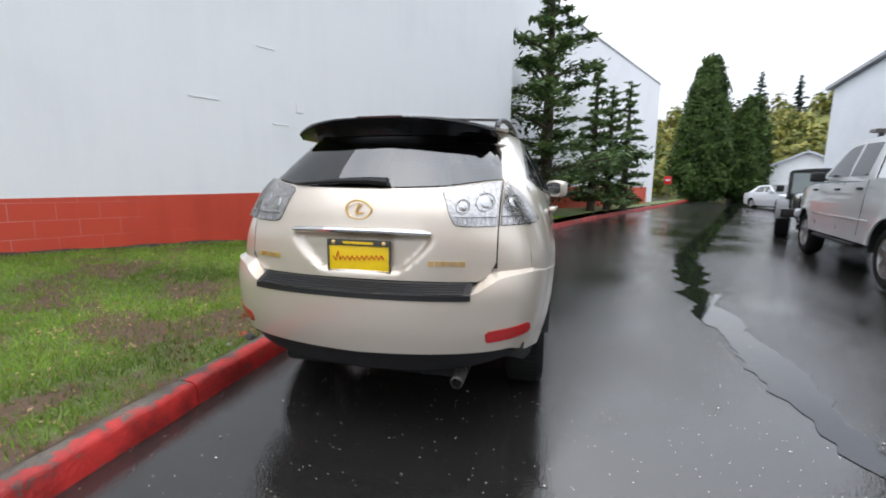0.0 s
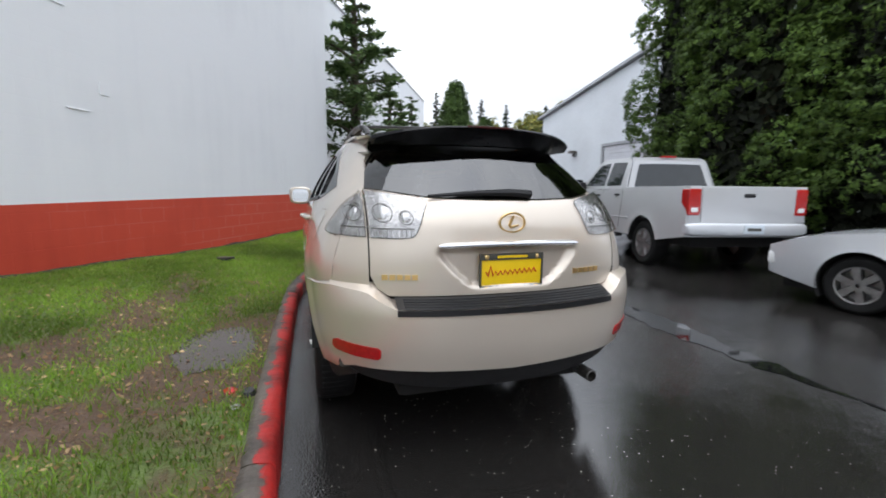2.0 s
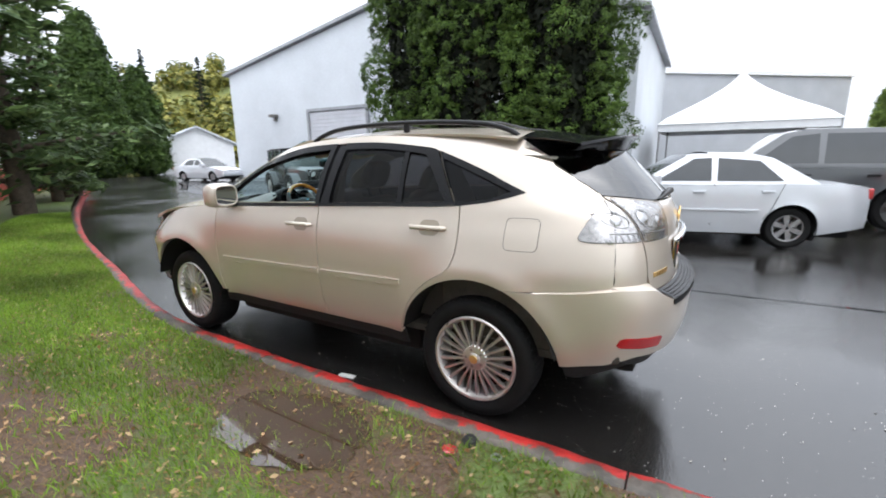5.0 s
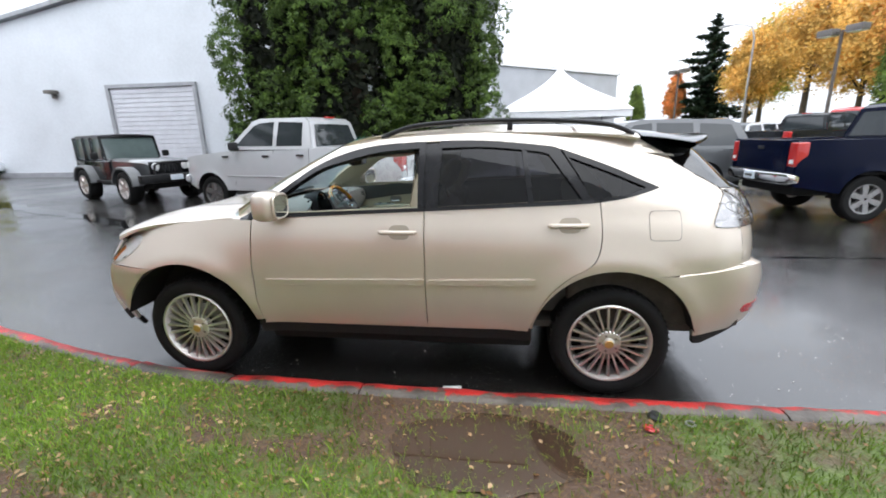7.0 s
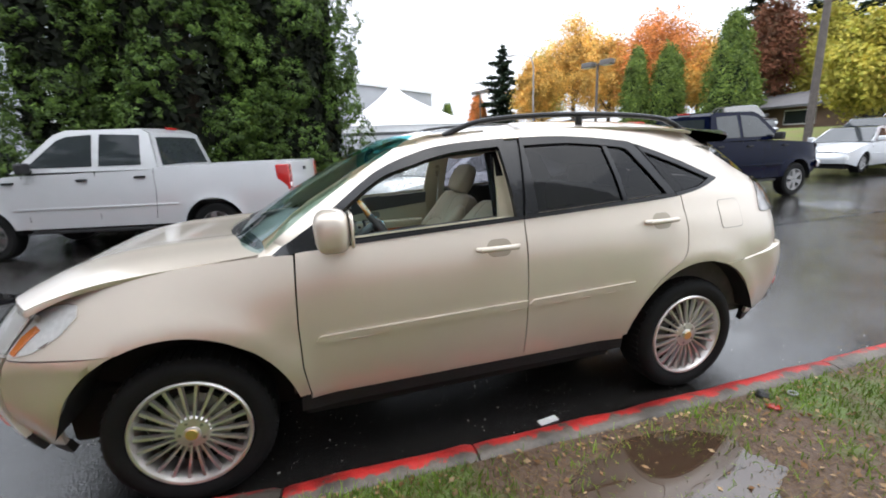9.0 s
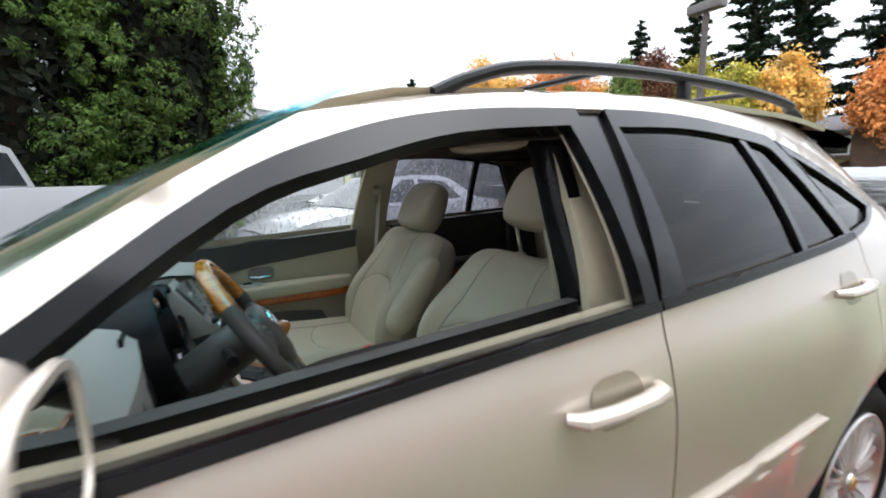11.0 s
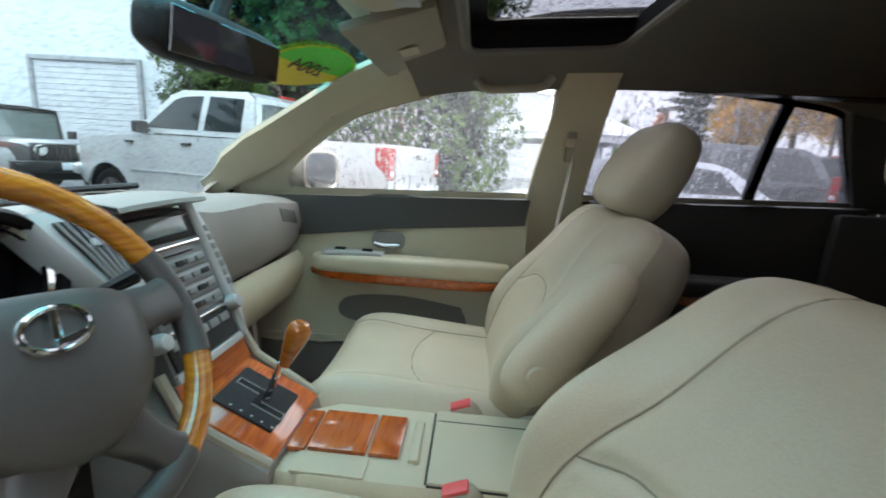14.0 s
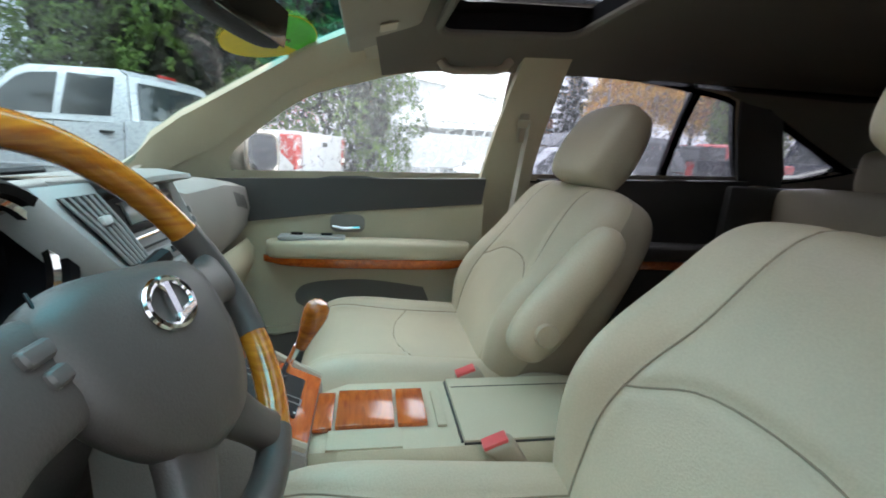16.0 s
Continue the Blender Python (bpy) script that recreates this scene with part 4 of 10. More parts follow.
def roof_z(x, y):
    return Z_ROOF(y) - 0.055 * (abs(x) / 0.6) ** 3


def half(y, z, bump=False):
    """The body's half width at a station and a height."""
    if z <= 1.15:
        a = A_LOW(z)
    else:
        ze = Z_ROOF(min(1.5, y)) - 0.055
        a = 0.855 - 0.255 * min(1.15, max(0, (z - 1.15) / (ze - 1.15))) ** 1.45
    back = max(0, 0.9 - y) / 1.3
    a -= (0.03 + 0.07 * min(1, max(0, (z - 0.9) / 0.4))) * min(1.1, back ** 1.6) * (0.88 if bump else 1)
    if y > 2.1 and z < 1.16:
        ze = Z_HOOD(y) - HOOD_DROP(y)
        if z > 0.75:
            k = min(1.05, (z - 0.75) / (ze - 0.75)) ** 1.9
            s = min(1, max(0, (y - 2.1) / 0.6))
            a = a * (1 - s) + s * (0.91 - 0.11 * k)
    yr = Y_BUMP(z) if bump else Y_REAR(z)
    if y < 0.8:
        a *= max(0, 1 - ((0.8 - y) / (0.8 - yr)) ** 11) ** 0.5
    elif z < 1.12:
        if y > 1.6:
            a *= max(0, 1 - ((y - 1.6) / (Y_NOSE(z) - 1.6)) ** 10) ** 0.5
    elif y > 1.0:
        a *= max(0, 1 - ((y - 1.0) / (Y_SCREEN(z) - 1.0)) ** 13) ** 0.5
    for yc in (0.0, 2.715):
        r = math.hypot(y - yc, z - 0.36)
        a += 0.02 * math.exp(-((r - 0.5) / 0.075) ** 2)
    return a


def left(y, z):
    return Vector((-half(y, z), y, z))


def left_bump(y, z):
    return Vector((-half(y, z, True), y, z))


def flat_half(y, z):
    back = (0.03 + 0.07 * min(1, max(0, (z - 0.9) / 0.4)))
    if z <= 1.15:
        return A_LOW(z) - back * 1.1
    ze = Z_ROOF(-0.4) - 0.055
    return 0.855 - 0.255 * min(1.15, (z - 1.15) / (ze - 1.15)) ** 1.45 - back * 1.1


def rear(x, z):
    k = max(0, 1 - (abs(x) / flat_half(-0.5, z)) ** 2)
    return Vector((x, 0.8 - (0.8 - Y_REAR(z)) * k ** (1 / 11), z))


def rear_bump(x, z):
    a = A_LOW(z) - 0.029
    k = max(0, 1 - (abs(x) / a) ** 2)
    return Vector((x, 0.8 - (0.8 - Y_BUMP(z)) * k ** (1 / 11), z))


def nose(x, z):
    k = max(0, 1 - (abs(x) / 0.885) ** 2)
    return Vector((x, 1.6 + (Y_NOSE(z) - 1.6) * k ** 0.1, z))


def screen(x, z):
    ze = Z_ROOF(1.5) - 0.055
    a = 0.855 - 0.255 * min(1.15, max(0, (z - 1.15) / (ze - 1.15))) ** 1.45
    k = max(0, 1 - (abs(x) / a) ** 2)
    return Vector((x, 1.0 + (Y_SCREEN(z) - 1.0) * k ** (1 / 13), z))


def rear_seam(z, f=0.86, yr=Y_REAR):
    return 0.8 - (0.8 - yr(z)) * f


def wrap(z):
    """How far round the corner the rear glass reaches."""
    return 0.86 - 0.085 * min(1, max(0, (z - 1.289) / 0.13))


def screen_seam(z):
    return 1.0 + 0.873 * (Y_SCREEN(z) - 1.0)


BELT = curve((2.4, 1.105), (2.01, 1.13), (1.59, 1.15), (1.11, 1.17), (0.63, 1.19), (0.18, 1.207), (-0.02, 1.23), (-0.16, 1.262), (-0.24, 1.288))
BELT_PTS = lambda a, b, n=8: [(a + (b - a) * i / n, BELT(a + (b - a) * i / n)) for i in range(n + 1)]
WIN_TOP = smooth_line([(2.29, 1.118), (2.06, 1.262), (1.83, 1.42), (1.65, 1.497), (1.44, 1.545), (1.12, 1.565), (0.76, 1.565), (0.42, 1.532), (0.31, 1.508), (0.04, 1.41), (-0.13, 1.335), (-0.235, 1.289)], 4)
cut = lambda pts, a, b: [p for p in pts if a <= p[0] <= b]
DOOR_EDGE = [(2.20, 1.112), (2.214, 0.81), (2.214, 0.6), (2.195, 0.455)]
REAR_EDGE = smooth_line([(0.105, 1.208), (0.095, 1.02), (0.135, 0.88), (0.26, 0.795), (0.37, 0.69), (0.44, 0.565), (0.482, 0.45)], 5)


def both(name, poly, fmap, mat, parents, label="", step=0.045, depth=0.016, hole=None, push=0.0, shadow=True, smooth=35):
    """One panel on each side of the car."""
    bm = sheet(poly, fmap, step, depth, hole=hole, push=push)
    mb = mirrored(bm)
    a = part(name, bm, mat, parents[0], label, smooth, shadow)
    b = part(name, mb, mat, parents[1], label, smooth, shadow)
    return a, b


S = (suv, suv)
front_door = both("front_door", BELT_PTS(1.113, 2.197) + DOOR_EDGE[1:] + [(1.113, 0.447)], left, CHAMPAGNE, S)
rear_door = both("rear_door", BELT_PTS(0.11, 1.107) + [(1.107, 0.447)] + REAR_EDGE[::-1], left, CHAMPAGNE, S)
quarter = both("quarter_panel", [(p[0] - 0.006, p[1]) for p in REAR_EDGE] + [(0.46, 0.45)] + arc(0, 0.36, 0.475, 13, 112, 18) + [(-0.34, 0.812), (-0.52, 0.83), (rear_seam(0.86), 0.86)] + [(rear_seam(z), z) for z in (0.95, 1.05, 1.15, 1.2, 1.25, 1.29)] + [(-0.245, 1.289)] + BELT_PTS(-0.24, 0.10)[1:], left, CHAMPAGNE, S, step=0.04)
both("front_fender", [(p[0] + 0.006, p[1]) for p in DOOR_EDGE] + [(2.25, 0.45)] + arc(2.715, 0.36, 0.475, 169, 68, 18) + [(3.1, 0.803), (NOSE_SEAM(0.803), 0.803)] + [(NOSE_SEAM(z), z) for z in (0.85, 0.9, 0.96)] + [(y, Z_HOOD(y) - HOOD_DROP(y)) for y in (3.17, 3.08, 2.95, 2.8, 2.6, 2.45, 2.3)], left, CHAMPAGNE, S, step=0.04)
both("roof_pillar", WIN_TOP + [(rear_seam(z, wrap(z)), z) for z in (1.289, 1.35, 1.42, 1.47)] + [(-0.235, 1.515)] + [(y, Z_ROOF(y) - 0.055) for y in (-0.15, 0.0, 0.3, 0.7, 1.1, 1.3, 1.45, 1.52)] + [(screen_seam(z), z) for z in (1.54, 1.5, 1.44, 1.36, 1.27, 1.2, 1.14, 1.112)], left, CHAMPAGNE, S, step=0.035)
both("rear_corner_panel", [(x, z) for x, z in [(-0.632, 0.835), (-0.632, 1.275)]] + [(-0.8998 * flat_half(-0.5, z), z) for z in (1.29, 1.24, 1.15, 1.05, 0.95, 0.86)], rear, CHAMPAGNE, S, step=0.03, depth=0.0)
both("pillar_cover", [(1.135, 1.168), (1.14, 1.35), (1.14, 1.562), (1.04, 1.562), (1.04, 1.35), (1.05, 1.17)], lambda y, z: left(y, z) + Vector((0.014, 0, 0)), GLOSS_BLACK, S, "black pillar cover", 0.05, 0.006)
# bumpers: the rear one is a single skin from arch to arch
TOP = curve((0.0, 0.768), (0.52, 0.768), (0.58, 0.79), (0.66, 0.838), (0.78, 0.852))
xs = np.linspace(-0.79, 0.79, 45)
edge_b = lambda z: 0.8998 * (A_LOW(z) - 0.029)


def bump_map(s, z):
    """s runs across the back, then forwards along each side."""
    e = edge_b(z)
    if abs(s) <= e:
        return rear_bump(s, z)
    p = left_bump(rear_seam(z, 0.86, Y_BUMP) + abs(s) - e, z)
    return p if s < 0 else Vector((-p.x, p.y, p.z))


side_s = lambda y, z: (edge_b(z) + y - rear_seam(z, 0.86, Y_BUMP), z)
bump_side = [side_s(y, z) for y, z in [(-0.62, 0.838), (-0.52, 0.823), (-0.34, 0.805)] + arc(0, 0.36, 0.478, 113, 173, 12) + [(-0.55, 0.43), (-0.68, 0.45)]]
bump_c = sheet([(x, TOP(abs(x))) for x in xs] + bump_side + [(x, 0.475 + 0.03 * abs(x)) for x in np.linspace(0.7, -0.7, 21)] + [(-s_, z) for s_, z in bump_side[::-1]], bump_map, 0.03, 0.02)
ledge = bmesh.new()
loft(ledge, [[rear_bump(x, TOP(abs(x))) for x in xs], [rear(x, 0.795 + 0.073 * min(1, max(0, (abs(x) - 0.545) / 0.06))) + Vector((0, 0.022, 0)) for x in xs]], close=False)
sh_y = [(-0.34, 0.805), (-0.43, 0.813), (-0.52, 0.823), (-0.62, 0.838), (rear_seam(0.852, 0.86, Y_BUMP), 0.852)]
shoulder = bmesh.new()
loft(shoulder, [[left_bump(y, z) for y, z in sh_y], [left(max(y, rear_seam(0.86)), z + 0.008) + Vector((0.006, 0, 0)) for y, z in sh_y]], close=False)
shoulder_r = mirrored(shoulder)
bumper = part("rear_bumper", join(bump_c, ledge, shoulder, shoulder_r), CHAMPAGNE, suv)
pad_x = np.linspace(-0.53, 0.53, 31)
pad = sheet([(x, 0.767) for x in pad_x] + [(x, 0.742) for x in pad_x[::-1]], rear_bump, 0.03, 0.008, push=0.006)
pad_top = bmesh.new()
loft(pad_top, [[rear_bump(x, 0.767) + Vector((0, -0.005, 0.005)) for x in pad_x], [rear(x, 0.803) + Vector((0, -0.004, 0.005)) for x in pad_x]], close=False)
step_pad = part("step_pad", join(pad, pad_top), PAD_BLACK, bumper, "black ribbed step pad", 60)
for k in range(5):
    bm = bmesh.new()
    tube(bm, [rear_bump(x, 0.767) * (1 - k / 5) + rear(x, 0.803) * (k / 5) + Vector((0, -0.005, 0.006)) for x in np.linspace(-0.5, 0.5, 15)], 0.003, 6)
    part("rib", bm, PAD_BLACK, step_pad)
for sx in (-1, 1):
    bm = sheet([(sx * 0.605, 0.541), (sx * 0.594, 0.552), (sx * 0.594, 0.585), (sx * 0.606, 0.598), (sx * 0.69, 0.606), (sx * 0.768, 0.614), (sx * 0.782, 0.606), (sx * 0.784, 0.575), (sx * 0.772, 0.560), (sx * 0.70, 0.549)], rear_bump, 0.015, 0.004, push=0.004)
    part("rear_reflector", bm, DEEP_RED, bumper, "red bumper reflector", 60)
val_x = np.linspace(-0.74, 0.74, 25)
bm = sheet([(x, 0.478 + 0.03 * abs(x)) for x in val_x] + [(x, 0.36 + 0.10 * (abs(x) / 0.74) ** 3) for x in val_x[::-1]], lambda x, z: rear_bump(x, z) + Vector((0, 0.03, 0)), 0.05, 0.02)
val_s = sheet([(-0.478, 0.428), (-0.5, 0.35), (-0.56, 0.345), (-0.78, 0.442), (rear_seam(0.47, 0.86, Y_BUMP), 0.475), (-0.55, 0.432)], lambda y, z: left_bump(y, z) + Vector((0.016, 0, 0)), 0.04, 0.03)
part("rear_valance", join(bm, mirrored(val_s), val_s), DARK_PLASTIC, suv, "black lower bumper valance")
nx = np.linspace(-0.76, 0.76, 31)
bm = sheet([(x, 0.80) for x in nx] + [(x, 0.40 + 0.05 * abs(x)) for x in nx[::-1]], nose, 0.05, 0.03)
ns = sheet(arc(2.715, 0.36, 0.478, 67, 4, 13) + [(3.24, 0.395), (3.36, 0.385)] + [(NOSE_SEAM(z), z) for z in (0.40, 0.44, 0.52, 0.6, 0.7, 0.797)] + [(3.1, 0.797)], left, 0.035, 0.02)
front_bumper = part("front_bumper", join(bm, mirrored(ns), ns), CHAMPAGNE, suv)
ns = sheet([(3.19, 0.392), (3.19, 0.33), (3.24, 0.305), (NOSE_SEAM(0.33), 0.33), (NOSE_SEAM(0.40), 0.40), (3.36, 0.383), (3.24, 0.392)], left, 0.04, 0.03)
bm = sheet([(x, 0.395 + 0.05 * abs(x)) for x in nx] + [(x, 0.33 + 0.05 * abs(x)) for x in nx[::-1]], nose, 0.05, 0.03)
part("front_valance", join(bm, mirrored(ns), ns), DARK_PLASTIC, suv, "black front air dam")
for sx in (-1, 1):
    fl = sheet([(sx * 0.60, 0.54), (sx * 0.70, 0.535), (sx * 0.70, 0.475), (sx * 0.62, 0.47)], nose, 0.03, 0.01, push=0.003)
    part("fog_lamp", fl, CHROME, front_bumper, "chrome-rimmed fog lamp")
# sill and wheel housings
# the sill's black stands for the shadow below the doors
both("sill", [(2.24, 0.44), (0.47, 0.44), (0.46, 0.345), (2.25, 0.345)], lambda y, z: Vector((-(half(y, 0.44) - 0.02 - 0.25 * (0.44 - z)), y, z)), DARK_PLASTIC, S, "lower sill, coloured black for the shadow under the doors", step=0.08)
both("sill_flange", [(2.19, 0.452), (0.487, 0.452), (0.487, 0.424), (2.2, 0.424)], lambda y, z: left(y, z) + Vector((0.006, 0, 0)), CHAMPAGNE, S, step=0.06)
for yc in (0.0, 2.715):
    for sx in (-1, 1):
        bm = bmesh.new()
        lathe(bm, [(0.474, 0.0), (0.474, 0.30), (0.15, 0.34)], 28, Matrix.Translation((sx * 0.875, yc, 0.36)) @ Matrix.Rotation(radians(-90 * sx), 4, "Y"), 0, 360)
        bmesh.ops.delete(bm, geom=[v for v in bm.verts if v.co.z < 0.42], context="VERTS")
        part("wheel_housing", bm, VOID, suv, "black wheel arch liner")
part("underbody", join(boxed(-0.70, 0.70, 0.45, 2.25, 0.24, 0.42, 0.03), boxed(-0.5, 0.5, -0.8, 0.5, 0.30, 0.5, 0.04), boxed(-0.55, 0.55, 2.2, 3.3, 0.24, 0.5, 0.04)), VOID, suv, "dark underbody")
# bonnet, roof, tailgate
hood_x = np.linspace(-0.8, 0.8, 41)
front_line = lambda x: 3.46 - 0.26 * (abs(x) / 0.8) ** 2.4
part("bonnet", sheet([(x, front_line(x)) for x in hood_x] + [(0.8, 2.8), (0.795, 2.32)] + [(x, 2.56 - 0.24 * (abs(x) / 0.8) ** 2) for x in hood_x[::-1]] + [(-0.795, 2.32), (-0.8, 2.8)], lambda x, y: Vector((x, y, hood_z(x, y))), 0.06, 0.02, centre=(0, 2.8, 0)), CHAMPAGNE, suv)
# the bonnet's rolled edge, down to the wings and lamps
for sx in (-1, 1):
    line = [(0.8, y) for y in np.linspace(3.04, 3.19, 12)] + [(x, front_line(x)) for x in np.linspace(0.8, 0.46, 12)]
    rows_ = [[], [], []]
    for i, (x, y) in enumerate(line):
        k = min(1, max(0, (y - 3.04) / 0.15))
        out = Vector((1, 0.0, 0)) if i < 10 else (Vector((0.75, 0.66, 0)) if i < 15 else Vector((0.35, 0.94, 0)))
        p = Vector((x, y, hood_z(x, y) - 0.004))
        for r, (o, d) in zip(rows_, ((0.0, 0.0), (0.004 * k, 0.008), (0.004 * k, 0.012 + 0.014 * k))):
            q = p + out * o - Vector((0, 0, d))
            r.append(Vector((sx * q.x, q.y, q.z)))
    bm = bmesh.new()
    loft(bm, rows_, close=False)
    part("bonnet_edge", bm, CHAMPAGNE, suv, "", 60)
bm = bmesh.new()
loft(bm, [[Vector((x, 2.57 - 0.24 * (abs(x) / 0.8) ** 2, hood_z(x, 2.5) - 0.012)) for x in hood_x], [Vector((x, 2.57 - 0.24 * (abs(x) / 0.8) ** 2 - 0.1, hood_z(x, 2.5) - 0.004)) for x in hood_x]], close=False)
part("cowl_grille", bm, DARK_PLASTIC, suv, "black plastic cowl below the windscreen")
for x0, x1 in ((-0.62, 0.05), (-0.05, 0.6)):
    bm = bmesh.new()
    tube(bm, [(x0, 2.46 - 0.2 * x0 * x0, 1.13), ((x0 + x1) / 2, 2.50, 1.145), (x1, 2.50 - 0.2 * x1 * x1, 1.15)], 0.010, 6)
    part("wiper", bm, SATIN_BLACK, suv, "black windscreen wiper")
SUN_HOLE = [(-0.44, 0.98), (0.44, 0.98), (0.44, 1.44), (-0.44, 1.44)]
rx = np.linspace(-0.6, 0.6, 25)
roof_poly = [(x, 1.56 + 0.05 * (1 - (x / 0.6) ** 2)) for x in rx] + [(0.6, 1.0), (0.6, 0.2), (0.6, -0.14)] + [(x, -0.14 - 0.06 * (1 - (x / 0.6) ** 2)) for x in np.linspace(0.58, -0.58, 15)] + [(-0.6, -0.14)] + [(-0.6, 0.2), (-0.6, 1.0)]
part("roof", sheet(roof_poly, lambda x, y: Vector((x, y, roof_z(x, y))), 0.06, 0.015, centre=(0, 1, 0), hole=SUN_HOLE), CHAMPAGNE, suv)
part("sunroof_glass", sheet([(-0.436, 0.984), (0.436, 0.984), (0.436, 1.436), (-0.436, 1.436)], lambda x, y: Vector((x, y, roof_z(x, y) - 0.004)), 0.1, 0, centre=(0, 1, 0)), SUNROOF_GLASS, suv, "tinted rain-beaded sunroof glass", shadow=False)
for sx in (-1, 1):
    bm = bmesh.new()
    pts = smooth_line([(1.42, 1.598), (1.33, 1.635), (1.18, 1.67), (0.85, 1.69), (0.4, 1.685), (0.08, 1.66), (-0.06, 1.625), (-0.12, 1.59)], 5)
    tube(bm, [(sx * (0.545 - 0.015 * (y < 0)), y, z - 0.008) for y, z in pts], 0.018, 10, flat=0.85)
    rail = part("roof_rail", bm, SATIN_BLACK, suv, "black roof rail")
    part("rail_foot", boxed(sx * 0.545 - 0.014, sx * 0.545 + 0.014, 0.595, 0.63, roof_z(0.54, 0.6) - 0.01, 1.676, 0.008), SATIN_BLACK, rail)
for y in (0.95, 0.2):
    bm = bmesh.new()
    tube(bm, [(-0.53, y, 1.672), (0, y, 1.692), (0.53, y, 1.672)], 0.013, 8, flat=0.7)
    part("roof_crossbar", bm, SATIN_BLACK, suv, "black roof cross bar")
gx = np.linspace(-0.38, 0.38, 17)
GATE = [(x, 1.224 + 0.01 * (abs(x) / 0.38) ** 2) for x in gx] + [(0.624, 1.272), (0.626, 1.1), (0.626, 0.9), (0.6, 0.845), (0.55, 0.812)] + [(x, 0.812) for x in (0.3, 0, -0.3)] + [(-0.55, 0.812), (-0.6, 0.845), (-0.626, 0.9), (-0.626, 1.1), (-0.624, 1.272)]


def gate_map(x, z):
    p = rear(x, z)
    # the number plate's hollow, below the chrome strip
    w = 0.355 - 0.16 * max(0, (0.99 - z) / 0.16) ** 1.3
    k = max(0, min(1, (w - abs(x)) / 0.05)) * max(0, min(1, (1.025 - z) / 0.02)) * max(0, min(1, (z - 0.835) / 0.03))
    return p + Vector((0, 0.03 * k * k * (3 - 2 * k), 0))


tailgate = part("tailgate", sheet(GATE, gate_map, 0.014, 0.02), CHAMPAGNE, suv)
gw = lambda z: (1 - wrap(z) ** 11) ** 0.5 * flat_half(-0.5, z)
GLASS = [(x, 1.232 + 0.01 * (abs(x) / 0.38) ** 2) for x in gx] + [(0.62, 1.278)] + [(gw(z), z) for z in (1.295, 1.36, 1.44, 1.5)] + [(0.3, 1.515), (0, 1.52), (-0.3, 1.515)] + [(-gw(z), z) for z in (1.5, 1.44, 1.36, 1.295)] + [(-0.62, 1.278)]
part("rear_window", sheet(GLASS, rear, 0.04, 0.006), REAR_GLASS, tailgate, "dark tinted rear window", shadow=False)
bm = bmesh.new()
sx_ = np.linspace(-0.565, 0.565, 25)
tip = lambda x: (-0.655 + 0.19 * (abs(x) / 0.565) ** 3.2, 1.590 - 0.055 * (abs(x) / 0.565) ** 2.4)
loft(bm, [[(x, -0.16, roof_z(x, -0.16) + 0.004) for x in sx_], [(x, -0.30, roof_z(x, -0.30) + 0.012) for x in sx_], [(x, -0.45, roof_z(x, -0.42) + 0.018) for x in sx_], [(x, tip(x)[0], tip(x)[1] + 0.008) for x in sx_], [(x, tip(x)[0] - 0.006, tip(x)[1] - 0.014) for x in sx_], [(x, tip(x)[0] + 0.03, tip(x)[1] - 0.04) for x in sx_], [(x, rear(x, 1.50).y - 0.012, 1.495) for x in sx_], [(x, -0.38, 1.52) for x in sx_]], close=False)
for v in bm.verts:
    v.co.z = min(v.co.z, roof_z(v.co.x, max(v.co.y, -0.45)) + 0.02)
bmesh.ops.recalc_face_normals(bm, faces=bm.faces[:])
both("spoiler_cheek", [(-0.14, Z_ROOF(-0.14) - 0.052), (-0.232, 1.512), (rear_seam(1.465, wrap(1.465)), 1.465), (rear_seam(1.465, 0.93), 1.465), (-0.5, 1.525), (-0.4, Z_ROOF(-0.4) - 0.05)], left, GLOSS_BLACK, (tailgate, tailgate), "gloss black spoiler side", 0.03, 0.01, push=0.003)
spoiler = part("spoiler", bm, GLOSS_BLACK, tailgate, "gloss black roof spoiler", 40)
part("brake_light", boxed(-0.12, 0.12, -0.664, -0.64, 1.574, 1.584, 0.003), SMOKED_LENS, spoiler, "high brake light")
bm = bmesh.new()
wp = [rear(0.12, 1.255), rear(0.02, 1.262), rear(-0.15, 1.258), rear(-0.37, 1.243)]
tube(bm, [p + Vector((0, -0.025, 0)) for p in wp], [0.02, 0.017, 0.012, 0.006], 8)
part("rear_wiper", bm, SATIN_BLACK, tailgate, "black rear wiper")
bm = bmesh.new()
tube(bm, [rear(x, 1.03 + 0.008 * (1 - (x / 0.34) ** 2)) + Vector((0, -0.018, 0)) for x in np.linspace(-0.345, 0.345, 23)], [0.006] + [0.016] * 21 + [0.006], 10, flat=0.9)
part("chrome_strip", bm, CHROME, tailgate, "bright chrome strip")
